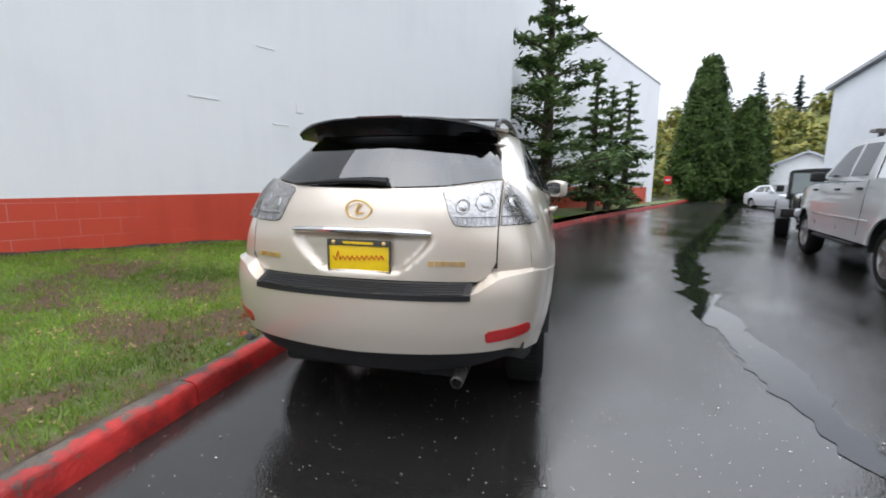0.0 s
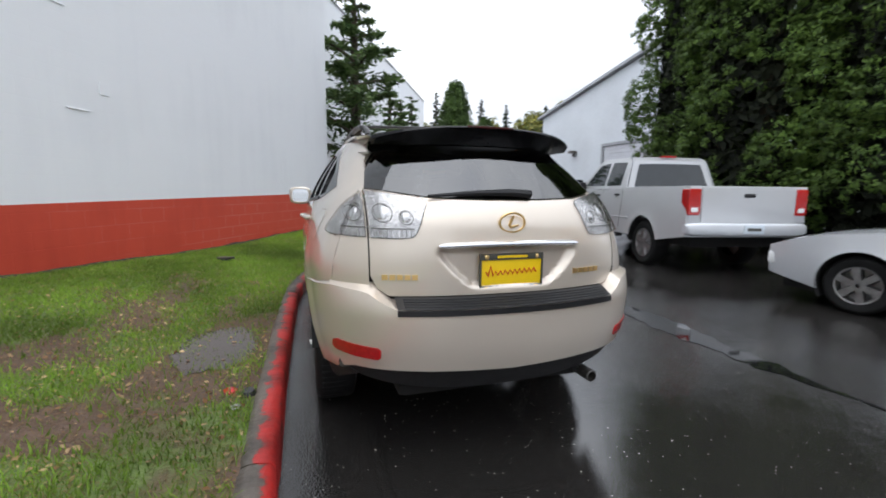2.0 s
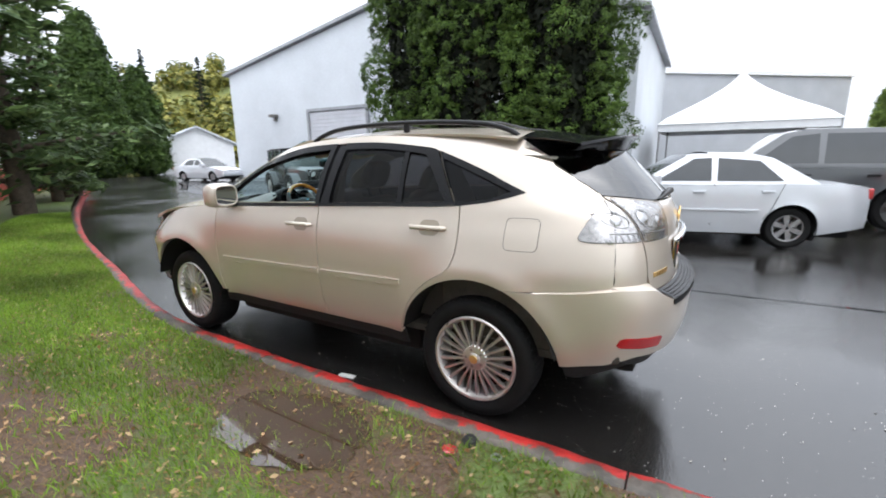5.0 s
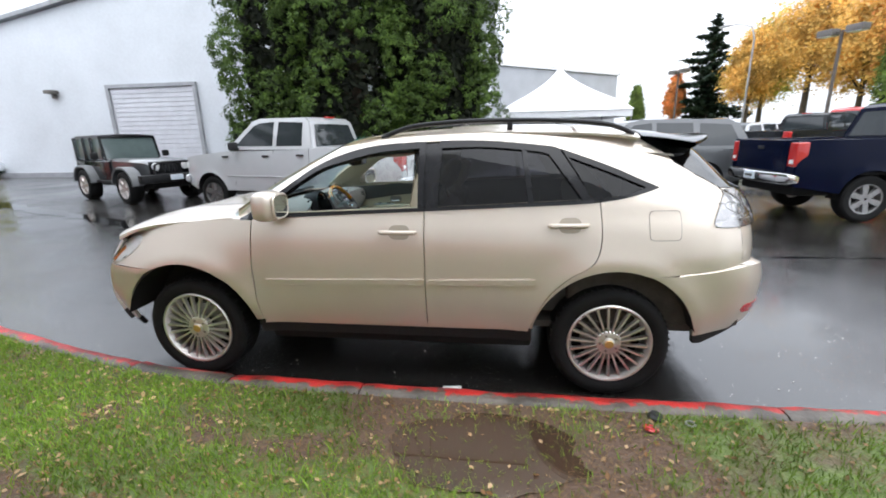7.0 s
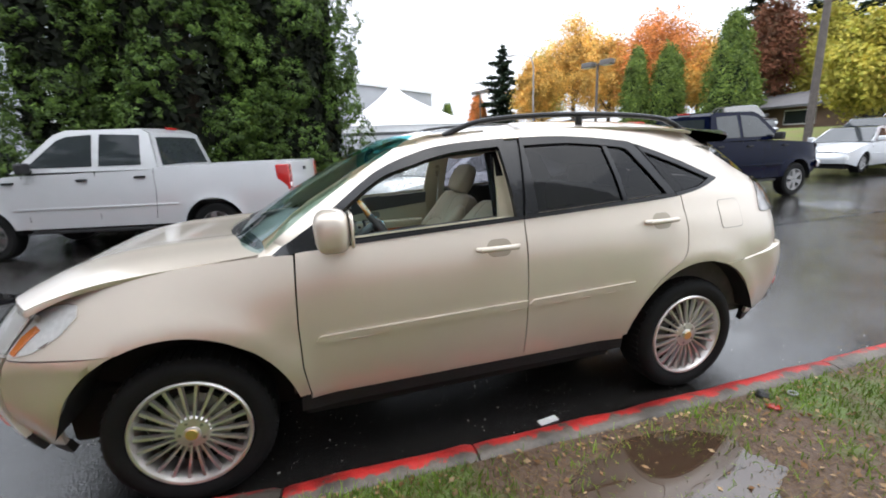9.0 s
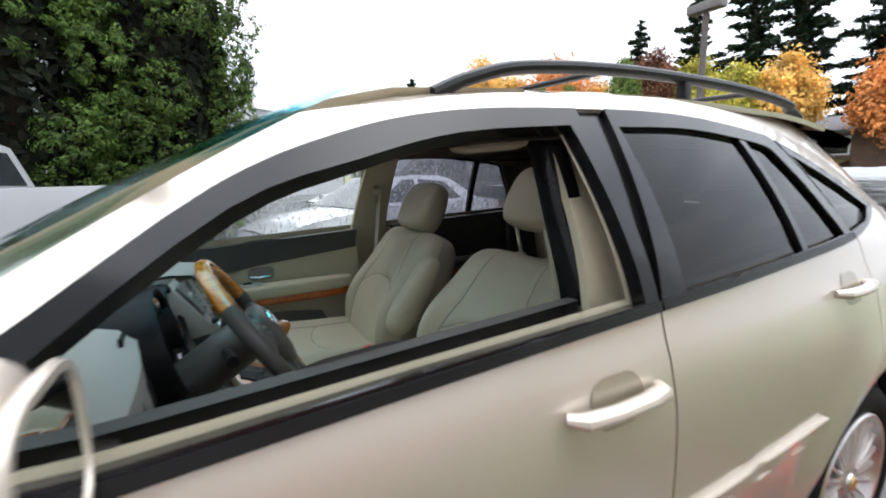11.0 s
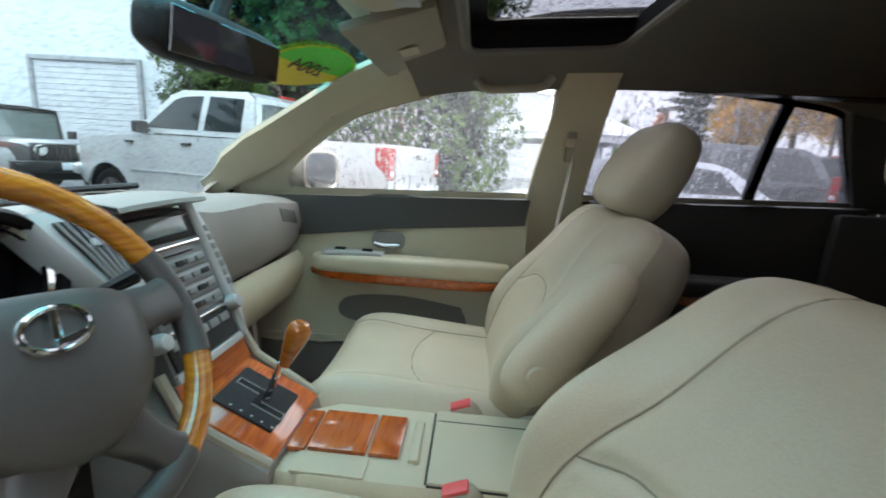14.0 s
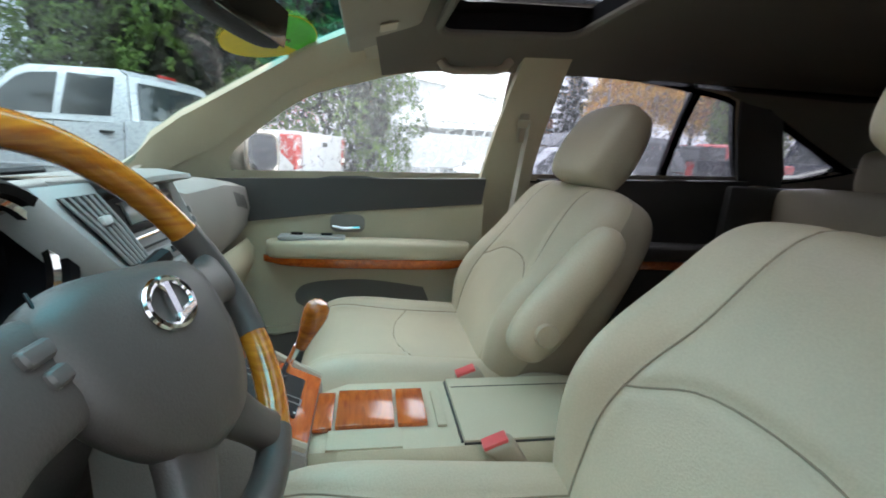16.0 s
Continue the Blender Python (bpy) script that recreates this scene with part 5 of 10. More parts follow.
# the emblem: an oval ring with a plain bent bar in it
em = Matrix.Translation(rear(0, 1.128) + Vector((0, -0.006, 0)))
bm = bmesh.new()
tube(bm, [em @ Vector((0.062 * math.cos(a), 0, 0.043 * math.sin(a))) for a in np.linspace(0, 2 * math.pi, 33)[:-1]], 0.0055, 6, closed=True)
tube(bm, [em @ Vector(p) for p in ((0.006, 0, 0.03), (-0.014, 0, -0.012), (-0.01, 0, -0.02), (0.03, 0, -0.012))], [0.006, 0.007, 0.007, 0.004], 6)
part("emblem", bm, GOLD, tailgate, "gold oval emblem")
for x0, n_, wd in ((-0.58, 5, 0.031), (0.33, 5, 0.034)):
    for i in range(n_):
        a, b = x0 + i * wd, x0 + i * wd + wd * 0.8
        bm = sheet([(a, 0.882), (b, 0.882), (b, 0.905), (a, 0.905)], rear, 0.02, 0.004, push=0.004)
        part("badge_bar", bm, GOLD, tailgate, "gold badge bar")
# dealer plate: yellow card in a dark frame, red script as a plain wavy bar
py = gate_map(0, 0.9).y - 0.004
plate = part("number_plate", boxed(-0.15, 0.15, py - 0.012, py, 0.828, 0.985, 0.003), PLATE_YELLOW, tailgate, "yellow dealer card in a dark plate frame", 20)
part("plate_frame", join(boxed(-0.158, 0.158, py - 0.018, py - 0.004, 0.962, 0.99, 0.003), boxed(-0.158, 0.158, py - 0.018, py - 0.004, 0.822, 0.846, 0.003), boxed(-0.158, -0.149, py - 0.018, py - 0.004, 0.846, 0.962, 0.003), boxed(0.149, 0.158, py - 0.018, py - 0.004, 0.846, 0.962, 0.003)), INK_GREY, plate, "dark plate frame")
bm = bmesh.new()
tube(bm, [(-0.128 + 0.012 * k, py - 0.013, 0.899 + 0.0006 * k + (0.034 if k == 2 else 0.010 * (-1) ** k)) for k in range(22)], 0.0036, 6)
part("script_bar", bm, INK_RED, plate, "red script squiggle")
for z in (0.976, 0.834):
    part("frame_bar", boxed(-0.075, 0.075, py - 0.0195, py - 0.0175, z - 0.006, z + 0.006, 0.001), PLATE_YELLOW, plate, "yellow lettering bar")
for x in (-0.125, 0.125):
    for z in (0.976, 0.834):
        bm = bmesh.new()
        lathe(bm, [(0.0, 0.004), (0.009, 0.002), (0.011, 0.0)], 10, Matrix.Translation((x, py - 0.017, z)) @ Matrix.Rotation(radians(90), 4, "X"))
        part("plate_bolt", bm, GOLD, plate)


LAMP_BOWL = paint("lamp_bowl", (0.72, 0.73, 0.74), 0.2, 0.9, 0.1, 40)


# tail lamps: a wrapped clear cluster, one half on the gate, one on the corner
def lamp_half(poly, fmap, sx, parent, name, bowls, reds=()):
    pl = [(sx * x, z) for x, z in poly] if fmap is rear else poly
    back_ = part(name, sheet(pl, fmap, 0.025, 0.006, push=0.003), TAIL_BACK, parent, "clear tail lamp cluster", 60)
    for bx, bz, br in bowls:
        p = fmap(sx * bx if fmap is rear else bx, bz)
        q = fmap((sx * bx if fmap is rear else bx) + 0.01, bz)
        s = fmap(sx * bx if fmap is rear else bx, bz + 0.01)
        nn = (q - p).cross(s - p).normalized()
        if nn.dot(p - Vector((0, 1.2, 0.8))) < 0:
            nn = -nn
        bm = bmesh.new()
        lathe(bm, [(0.0, 0.009), (br * 0.3, 0.0085), (br * 0.6, 0.0065), (br * 0.85, 0.003), (br, -0.002)], 20, Matrix.Translation(p) @ nn.to_track_quat("Z", "Y").to_matrix().to_4x4())
        part("reflector_bowl", bm, LAMP_BOWL, back_, "chrome reflector bowl")
    for rp in reds:
        part("red_segment", sheet([(sx * x, z) for x, z in rp] if fmap is rear else rp, fmap, 0.025, 0.003, push=0.008), RED_LENS, back_, "red lamp segment")
    part("lens", sheet(pl, fmap, 0.025, 0.014, push=0.017), CLEAR_LENS, back_, shadow=False)
    seals = seal_line(pl, fmap)
    chrome_lines = bmesh.new()
    lift = lambda x, z: fmap(sx * x if fmap is rear else x, z) + Vector((0, -0.009, 0))
    for bx, bz, br in bowls:
        tube(chrome_lines, [lift(bx + br * math.cos(a), bz + br * math.sin(a)) for a in np.linspace(0, 2 * math.pi, 21)[:-1]], 0.0019, 5, closed=True)
    # the lower row of cells
    za, zb = min(z for x, z in poly) + 0.008, min(z for x, z in poly) + 0.042
    x0_, x1_ = (0.455, 0.615) if parent is not suv else (0.645, 0.735)
    tube(chrome_lines, [lift(x, zb) for x in np.linspace(x0_ - 0.015, x1_, 9)], 0.0024, 5)
    for x in np.linspace(x0_, x1_, 9 if parent is not suv else 5):
        tube(chrome_lines, [lift(x, za), lift(x, zb)], 0.0013, 4)
    part("lamp_divider", chrome_lines, STEEL, back_, "fine metal dividers")
    part("lamp_seal", seals, GLOSS_BLACK, back_)


def seal_line(pl, fmap):
    bm = bmesh.new()
    pts = []
    for i, a in enumerate(pl):
        b = pl[(i + 1) % len(pl)]
        pts += [fmap(a[0] + (b[0] - a[0]) * k / 4, a[1] + (b[1] - a[1]) * k / 4) for k in range(4)]
    tube(bm, pts, 0.0028, 5, closed=True)
    return bm


for sx in (-1, 1):
    inner = smooth_line([(0.62, 1.262), (0.5, 1.245), (0.385, 1.222), (0.395, 1.17), (0.43, 1.085), (0.47, 1.062), (0.62, 1.062)], 4)
    lamp_half(inner, rear, sx, tailgate, "tail_lamp", [(0.472, 1.150, 0.030), (0.566, 1.170, 0.040)])
    outer_r = [(0.638, 1.258)] + [(0.9 * flat_half(-0.5, z), z) for z in (1.235, 1.2, 1.16, 1.12, 1.067)] + [(0.638, 1.064)]
    lamp_half(outer_r, rear, sx, suv, "tail_lamp", [(0.685, 1.165, 0.034)])
ol = [(rear_seam(z) + 0.001, z) for z in (1.067, 1.12, 1.16, 1.2, 1.235)] + smooth_line([(-0.615, 1.243), (-0.585, 1.205), (-0.555, 1.15), (-0.53, 1.095), (-0.54, 1.073), (-0.60, 1.066)], 4)
lens_l = sheet(ol, left, 0.015, 0.012, push=0.015)
back_l = sheet(ol, left, 0.015, 0.006, push=0.004)
for flip in (False, True):
    tl = part("tail_lamp", mirrored(back_l) if flip else back_l.copy(), TAIL_BACK, suv, "clear tail lamp wrapped round the corner", 60)
    part("lens", mirrored(lens_l) if flip else lens_l.copy(), CLEAR_LENS, tl, shadow=False)
    sl = seal_line(ol, left)
    part("lamp_seal", mirrored(sl) if flip else sl, GLOSS_BLACK, tl)
# head lamps
hl = [(3.03, 0.987), (3.08, 0.99), (3.13, 0.982), (NOSE_SEAM(0.955), 0.955), (NOSE_SEAM(0.9), 0.9), (NOSE_SEAM(0.85), 0.85), (NOSE_SEAM(0.815), 0.815), (NOSE_SEAM(0.815) - 0.03, 0.812), (3.19, 0.83), (3.09, 0.885), (3.03, 0.95)]
hl_back, hl_lens = sheet(hl, left, 0.03, 0.006, push=0.003), sheet(hl, left, 0.03, 0.01, push=0.012)
hl_am = sheet([(3.165, 0.905), (3.19, 0.918), (3.245, 0.875), (3.285, 0.825), (3.262, 0.816), (3.21, 0.868)], left, 0.03, 0.003, push=0.006)
for flip in (False, True):
    h = part("head_lamp", mirrored(hl_back) if flip else hl_back.copy(), LAMP_BACK, suv, "clear head lamp with an amber corner", 60)
    part("amber_segment", mirrored(hl_am) if flip else hl_am.copy(), AMBER_LENS, h, "amber turn signal")
    part("lens", mirrored(hl_lens) if flip else hl_lens.copy(), CLEAR_LENS, h, shadow=False)
for sx in (-1, 1):
    fl_ = [(sx * 0.768, 0.95), (sx * 0.62, 0.965), (sx * 0.49, 0.93), (sx * 0.5, 0.86), (sx * 0.62, 0.82), (sx * 0.768, 0.815)]
    h = part("head_lamp", sheet(fl_, nose, 0.03, 0.006, push=0.002), LAMP_BACK, suv, "clear head lamp with an amber corner", 60)
    part("lens", sheet(fl_, nose, 0.03, 0.01, push=0.012), CLEAR_LENS, h, shadow=False)
gr_x = np.linspace(-0.46, 0.46, 21)
grille = part("grille", sheet([(x, 0.93 - 0.03 * abs(x)) for x in gr_x] + [(x, 0.81) for x in gr_x[::-1]], nose, 0.04, 0.02, push=-0.01), GLOSS_BLACK, suv, "black grille with chrome bars")
for z in (0.835, 0.865, 0.895):
    bm = bmesh.new()
    tube(bm, [nose(x, z) + Vector((0, 0.004, 0)) for x in np.linspace(-0.44, 0.44, 15)], 0.006, 6)
    part("grille_bar", bm, CHROME, grille, "chrome grille bar")
bm = bmesh.new()
nb_x = np.linspace(-0.775, 0.775, 33)
loft(bm, [[Vector((x, front_line(x) - 0.012, hood_z(x, front_line(x)) - 0.012)) for x in nb_x], [nose(x, 0.955) + Vector((0, -0.035, 0)) for x in nb_x], [nose(x, 0.79) + Vector((0, -0.04, 0)) for x in nb_x]], close=False)
part("nose_panel", bm, CHAMPAGNE, suv)
# windscreen with its blue-green sun band
wx = np.linspace(-1, 1, 21)
ws = lambda z: 0.91 * (0.855 - 0.255 * min(1.15, max(0, (z - 1.15) / (Z_ROOF(1.5) - 0.055 - 1.15))) ** 1.45)
screen_poly = lambda z0, z1: [(x * ws(z0), z0) for x in wx] + [(ws(z0 + (z1 - z0) * k / 5), z0 + (z1 - z0) * k / 5) for k in range(1, 5)] + [(x * ws(z1), z1) for x in wx[::-1]] + [(-ws(z0 + (z1 - z0) * k / 5), z0 + (z1 - z0) * k / 5) for k in range(4, 0, -1)]
band_x = np.linspace(-0.588, 0.588, 21)
windscreen = part("windscreen", sheet(screen_poly(1.115, 1.46)[:21] + [(ws(z), z) for z in (1.2, 1.3, 1.38)] + [(x, 1.522 - 0.2 * x * x) for x in band_x[::-1]] + [(-ws(z), z) for z in (1.38, 1.3, 1.2)], screen, 0.05, 0), SCREEN, suv, "rain-spotted windscreen with a blue-green sun band", shadow=False)
part("sun_band", sheet([(x, 1.522 - 0.2 * x * x) for x in band_x] + [(ws(z), z) for z in (1.5, 1.55)] + [(x * ws(1.6), 1.6) for x in wx[::-1]] + [(-ws(z), z) for z in (1.55, 1.5)], screen, 0.05, 0), SCREEN_BAND, windscreen, "blue-green tinted band", shadow=False)
# side windows
FRONT_HOLE = smooth_line([(2.065, 1.155), (2.045, 1.225), (1.81, 1.395), (1.62, 1.458), (1.42, 1.505), (1.16, 1.525)], 4) + [(1.15, 1.19)]
REAR_HOLE = [(1.03, 1.195)] + smooth_line([(1.02, 1.525), (0.75, 1.527), (0.46, 1.498), (0.385, 1.48)], 4) + [(0.2, 1.23)]
QUART_HOLE = smooth_line([(0.275, 1.465), (0.04, 1.375), (-0.1, 1.316), (-0.165, 1.29)], 4) + [(-0.05, 1.25), (0.145, 1.232)]
both("window_frame", cut(WIN_TOP, 1.113, 2.3) + BELT_PTS(1.113, 2.28, 10), left, GLOSS_BLACK, front_door, "black window frame", 0.035, 0.03, FRONT_HOLE, 0.002)
rf = both("window_frame", cut(WIN_TOP, 0.325, 1.107) + [(0.325, 1.51), (0.135, 1.214)] + BELT_PTS(0.135, 1.107, 8), left, GLOSS_BLACK, rear_door, "black window frame", 0.035, 0.03, REAR_HOLE, 0.002)
both("quarter_window_frame", cut(WIN_TOP, -0.24, 0.318) + BELT_PTS(-0.235, 0.128, 8), left, GLOSS_BLACK, S, "black quarter window frame", 0.035, 0.03, QUART_HOLE, 0.002)
inset = lambda y, z: left(y, z) + Vector((0.012, 0, 0))
bm = sheet(FRONT_HOLE, inset, 0.06, 0)
part("door_glass", mirrored(bm), SIDE_WET, front_door[1], "rain-streaked passenger window", shadow=False)
bm.free()
for poly, pr, nm in ((REAR_HOLE, rear_door, "door_glass"), (QUART_HOLE, S, "quarter_glass")):
    bm = sheet(poly, inset, 0.06, 0)
    part(nm, mirrored(bm), PRIVACY_WET, pr[1], "rain-streaked tinted window", shadow=False)
    part(nm, bm, PRIVACY, pr[0], "dark tinted window", shadow=False)
both("window_divider", [(0.545, 1.525), (0.515, 1.52), (0.475, 1.205), (0.505, 1.2)], left, GLOSS_BLACK, rear_door, "black window divider", 0.04, 0.02)
# belt mouldings, side mouldings, fuel flap, handles
for a, b, pr in ((1.113, 2.02, front_door), (0.135, 1.107, rear_door)):
    both("belt_moulding", BELT_PTS(a, b) + [(y, z + 0.018) for y, z in BELT_PTS(a, b)[::-1]], left, SATIN_BLACK, pr, "black belt moulding", 0.04, 0.01, push=0.007)
mz = lambda y: 0.712 + 0.03 * (2.15 - y) / 1.7
for a, b, pr in ((1.117, 2.15, front_door), (0.46, 1.103, rear_door)):
    pl = [(a, mz(a)), (b - 0.01, mz(b)), (b, mz(b) + 0.012), (b - 0.02, mz(b) + 0.033), (a, mz(a) + 0.035)]
    both("side_moulding", pl, left, CHAMPAGNE, pr, "", 0.04, 0.014, push=0.013)
rr = lambda x0, x1, z0, z1, r: arc(x1 - r, z1 - r, r, 0, 90, 5) + arc(x0 + r, z1 - r, r, 90, 180, 5) + arc(x0 + r, z0 + r, r, 180, 270, 5) + arc(x1 - r, z0 + r, r, 270, 360, 5)
gap_l = sheet(rr(-0.3432, -0.1668, 1.0048, 1.1652, 0.028), left, 0.03, 0, push=0.0012)
flap_l = sheet(rr(-0.341, -0.169, 1.007, 1.163, 0.027), left, 0.03, 0.003, push=0.0022)
flap = part("fuel_flap", flap_l, CHAMPAGNE, suv)
part("flap_gap", gap_l, VOID, flap)
for yc, zc, pr in ((1.265, 1.052, front_door), (0.275, 1.092, rear_door)):
    # flat sheet, no hollow: the recess's shade is put into a darker colour
    both("handle_cup", rr(yc - 0.07, yc + 0.06, zc - 0.045, zc + 0.04, 0.04), left, paint("handle_cup_shade", (0.36, 0.31, 0.24), 0.4, 0.5, 0.05, 5, coat=0.8), pr, "flat handle cup, darkened for its recess shade", 0.02, 0.0, push=0.0012)
    bm = bmesh.new()
    hp = [left(yc + d, zc + 0.004 * (1 - abs(d) * 8)) + Vector((-o, 0, 0)) for d, o in ((0.115, 0.004), (0.095, 0.024), (0.04, 0.034), (-0.04, 0.034), (-0.09, 0.024), (-0.105, 0.004))]
    tube(bm, hp, [0.012, 0.017, 0.016, 0.016, 0.017, 0.012], 10, flat=0.85)
    mb = mirrored(bm)
    part("door_handle", bm, CHAMPAGNE, pr[0])
    part("door_handle", mb, CHAMPAGNE, pr[1])
# door mirrors, the far one turned towards the driver
for sx, pr in ((-1, front_door[0]), (1, front_door[1])):
    bm = bmesh.new()
    secs = []
    for k, (u, w, h) in enumerate([(0.0, 0.045, 0.05), (0.02, 0.075, 0.085), (0.06, 0.092, 0.1), (0.12, 0.095, 0.102), (0.17, 0.088, 0.096), (0.2, 0.07, 0.08), (0.212, 0.04, 0.05)]):
        cx = sx * (0.828 + u)
        secs.append([(cx, 2.037 + w * 0.78 * (math.copysign(abs(math.cos(a)) ** 0.6, math.cos(a))), 1.216 + 0.88 * h * math.copysign(abs(math.sin(a)) ** 0.6, math.sin(a))) for a in np.linspace(0, 2 * math.pi, 25)[:-1]])
    loft(bm, secs)
    turn = Matrix.Translation((sx * 0.9, 2.037, 0)) @ Matrix.Rotation(radians(-24 if sx > 0 else 0), 4, "Z") @ Matrix.Translation((-sx * 0.9, -2.037, 0))
    bm.transform(turn)
    mir = part("door_mirror", bm, CHAMPAGNE, pr, "champagne door mirror housing", 60)
    bm = bmesh.new()
    pts = [(sx * (0.934 + 0.083 * math.copysign(abs(math.cos(a)) ** 0.55, math.cos(a))), 1.955, 1.216 + 0.069 * math.copysign(abs(math.sin(a)) ** 0.55, math.sin(a))) for a in np.linspace(0, 2 * math.pi, 29)[:-1]]
    pts = [turn @ Vector(p) for p in pts]
    bm.faces.new([bm.verts.new(p) for p in pts])
    part("mirror_glass", bm, paint("mirror_silver", (0.85, 0.87, 0.88), 0.02, 1.0, 0.02, 5, rvary=0.005), mir, "mirror glass")
    bm = bmesh.new()
    tube(bm, [(p[0], p[1] + 0.004, p[2]) for p in pts], 0.008, 6, closed=True)
    part("mirror_rim", bm, CHAMPAGNE, mir)
    bm = bmesh.new()
    tube(bm, [(sx * 0.83, 2.05, 1.145), (sx * 0.88, 2.04, 1.15), (sx * 0.93, 2.02, 1.165)], [0.035, 0.032, 0.03], 10, flat=0.6)
    part("mirror_foot", bm, SATIN_BLACK, mir, "black mirror foot")


def wheel(sx, yc):
    m = Matrix.Translation((sx * 0.845, yc, 0.355)) @ Matrix.Rotation(radians(90 * sx), 4, "Y")
    bm = bmesh.new()
    lathe(bm, [(0.245, -0.015), (0.262, 0.002), (0.30, 0.012), (0.325, 0.006), (0.343, -0.012), (0.352, -0.04), (0.353, -0.17), (0.343, -0.2), (0.3, -0.215), (0.24, -0.2)], 56, m)
    w = part("wheel", bm, RUBBER, suv, "multi-spoke alloy wheel with a black tyre", 40)
    for a in range(56):
        bm = bmesh.new()
        box(bm, 0.325, 0.3545, -0.006, 0.006, -0.16, -0.02, 0.002, 1, m @ Matrix.Rotation(radians(a * 360 / 56), 4, "Z"))
        if a == 0:
            allb = bm
        else:
            me = bpy.data.meshes.new("t")
            bm.to_mesh(me)
            allb.from_mesh(me)
            bpy.data.meshes.remove(me)
            bm.free()
    tr = part("tread", allb, RUBBER, w)
    tr["kind"] = "stuff"
    bm = bmesh.new()
    lathe(bm, [(0.252, -0.016), (0.252, 0.0), (0.246, 0.006), (0.236, 0.003), (0.23, -0.012), (0.222, -0.03), (0.215, -0.06), (0.22, -0.17)], 64, m)
    rim = part("rim", bm, ALLOY, w, "polished alloy rim")
    bm = bmesh.new()
    lathe(bm, [(0.0, 0.004), (0.028, 0.004), (0.034, 0.0), (0.036, -0.006), (0.07, -0.012), (0.078, -0.02), (0.078, -0.06)], 32, m)
    part("hub", bm, ALLOY, rim, "brass-tinted hub")
    bm = bmesh.new()
    lathe(bm, [(0.0, 0.008), (0.024, 0.007), (0.028, 0.003)], 20, m)
    part("centre_cap", bm, GOLD, rim, "brass centre cap")
    for k in range(22):
        bm = bmesh.new()
        mm = m @ Matrix.Rotation(radians(k * 360 / 22 + 4), 4, "Z")
        loft(bm, [[mm @ Vector(p) for p in q] for q in ([(0.055, -0.006, -0.024), (0.055, 0.006, -0.024), (0.055, 0.004, -0.012), (0.055, -0.004, -0.012)], [(0.14, -0.0085, -0.026), (0.14, 0.0085, -0.026), (0.14, 0.005, -0.006), (0.14, -0.005, -0.006)], [(0.228, -0.011, -0.032), (0.228, 0.011, -0.032), (0.228, 0.007, -0.010), (0.228, -0.007, -0.010)])])
        part("spoke", bm, ALLOY, rim)
    for k in range(5):
        bm = bmesh.new()
        lathe(bm, [(0.0, 0.0), (0.008, -0.001), (0.0095, -0.014)], 6, m @ Matrix.Rotation(radians(k * 72 + 20), 4, "Z") @ Matrix.Translation((0.052, 0, -0.006)))
        part("wheel_nut", bm, STEEL, rim)
    bm = bmesh.new()
    lathe(bm, [(0.06, -0.09), (0.15, -0.09), (0.155, -0.11)], 32, m)
    part("brake_disc", bm, STEEL, w, "steel brake disc")
    bm = bmesh.new()
    lathe(bm, [(0.0, -0.13), (0.22, -0.13)], 24, m)
    part("wheel_back", bm, VOID, w)


for sx in (-1, 1):
    for yc in (0.0, 2.715):
        wheel(sx, yc)
bm = bmesh.new()
lathe(bm, [(0.024, 0.0), (0.03, 0.003), (0.03, 0.12), (0.024, 0.12), (0.022, 0.01)], 20, Matrix.Translation((0.47, -0.925, 0.345)) @ Matrix.Rotation(radians(-90), 4, "X"))
part("exhaust_tip", bm, SOOTY, suv, "sooty steel exhaust tip")
bm = bmesh.new()
tube(bm, [(0.47, -0.85, 0.345), (0.45, -0.5, 0.36)], 0.03)
part("exhaust_pipe", bm, STEEL, suv)

# ---- the cabin: beige leather, taupe dash, red-brown wood ----
LEATHER = paint("beige_leather", (0.500, 0.430, 0.312), 0.44, 0, 0.10, 5, 0.09, 330, rvary=0.06)
# seam thread, darkened so that it carries the crease's shade too
STITCH = paint("seam_thread_crease_shade", (0.26, 0.215, 0.152), 0.7, 0, 0.1, 20)
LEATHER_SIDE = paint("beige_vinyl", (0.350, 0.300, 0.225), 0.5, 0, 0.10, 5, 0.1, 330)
BEIGE = paint("beige_plastic", (0.50, 0.45, 0.322), 0.5, 0, 0.08, 4, 0.15, 380)
TAUPE = paint("taupe_dash_skin", (0.235, 0.215, 0.195), 0.5, 0, 0.10, 4, 0.25, 420)
WHEEL_SKIN = paint("taupe_wheel_leather", (0.062, 0.056, 0.052), 0.42, 0, 0.12, 6, 0.08, 520)
# dark trim skin; on the rear trim it stands for shade
DARK_SKIN = paint("dark_skin_and_rear_shade", (0.052, 0.049, 0.046), 0.62, 0, 0.12, 4, 0.2, 400)
SILVER_TRIM = paint("silver_plastic", (0.44, 0.46, 0.45), 0.36, 0.35, 0.05, 6, 0, 200)
HEADLINER = paint("headliner_cloth", (0.155, 0.142, 0.116), 0.9, 0, 0.1, 5, 0.3, 500)
CARPET = paint("dark_carpet", (0.07, 0.062, 0.052), 0.95, 0, 0.3, 12, 0.8, 260)
BUTTON_DARK = paint("thumb_button", (0.085, 0.08, 0.076), 0.35, 0, 0.1, 20)
BUTTON = paint("button_grey", (0.21, 0.21, 0.205), 0.4, 0, 0.1, 20)
VISOR = paint("visor_cloth", (0.34, 0.31, 0.25), 0.85, 0, 0.08, 6, 0.25, 500)
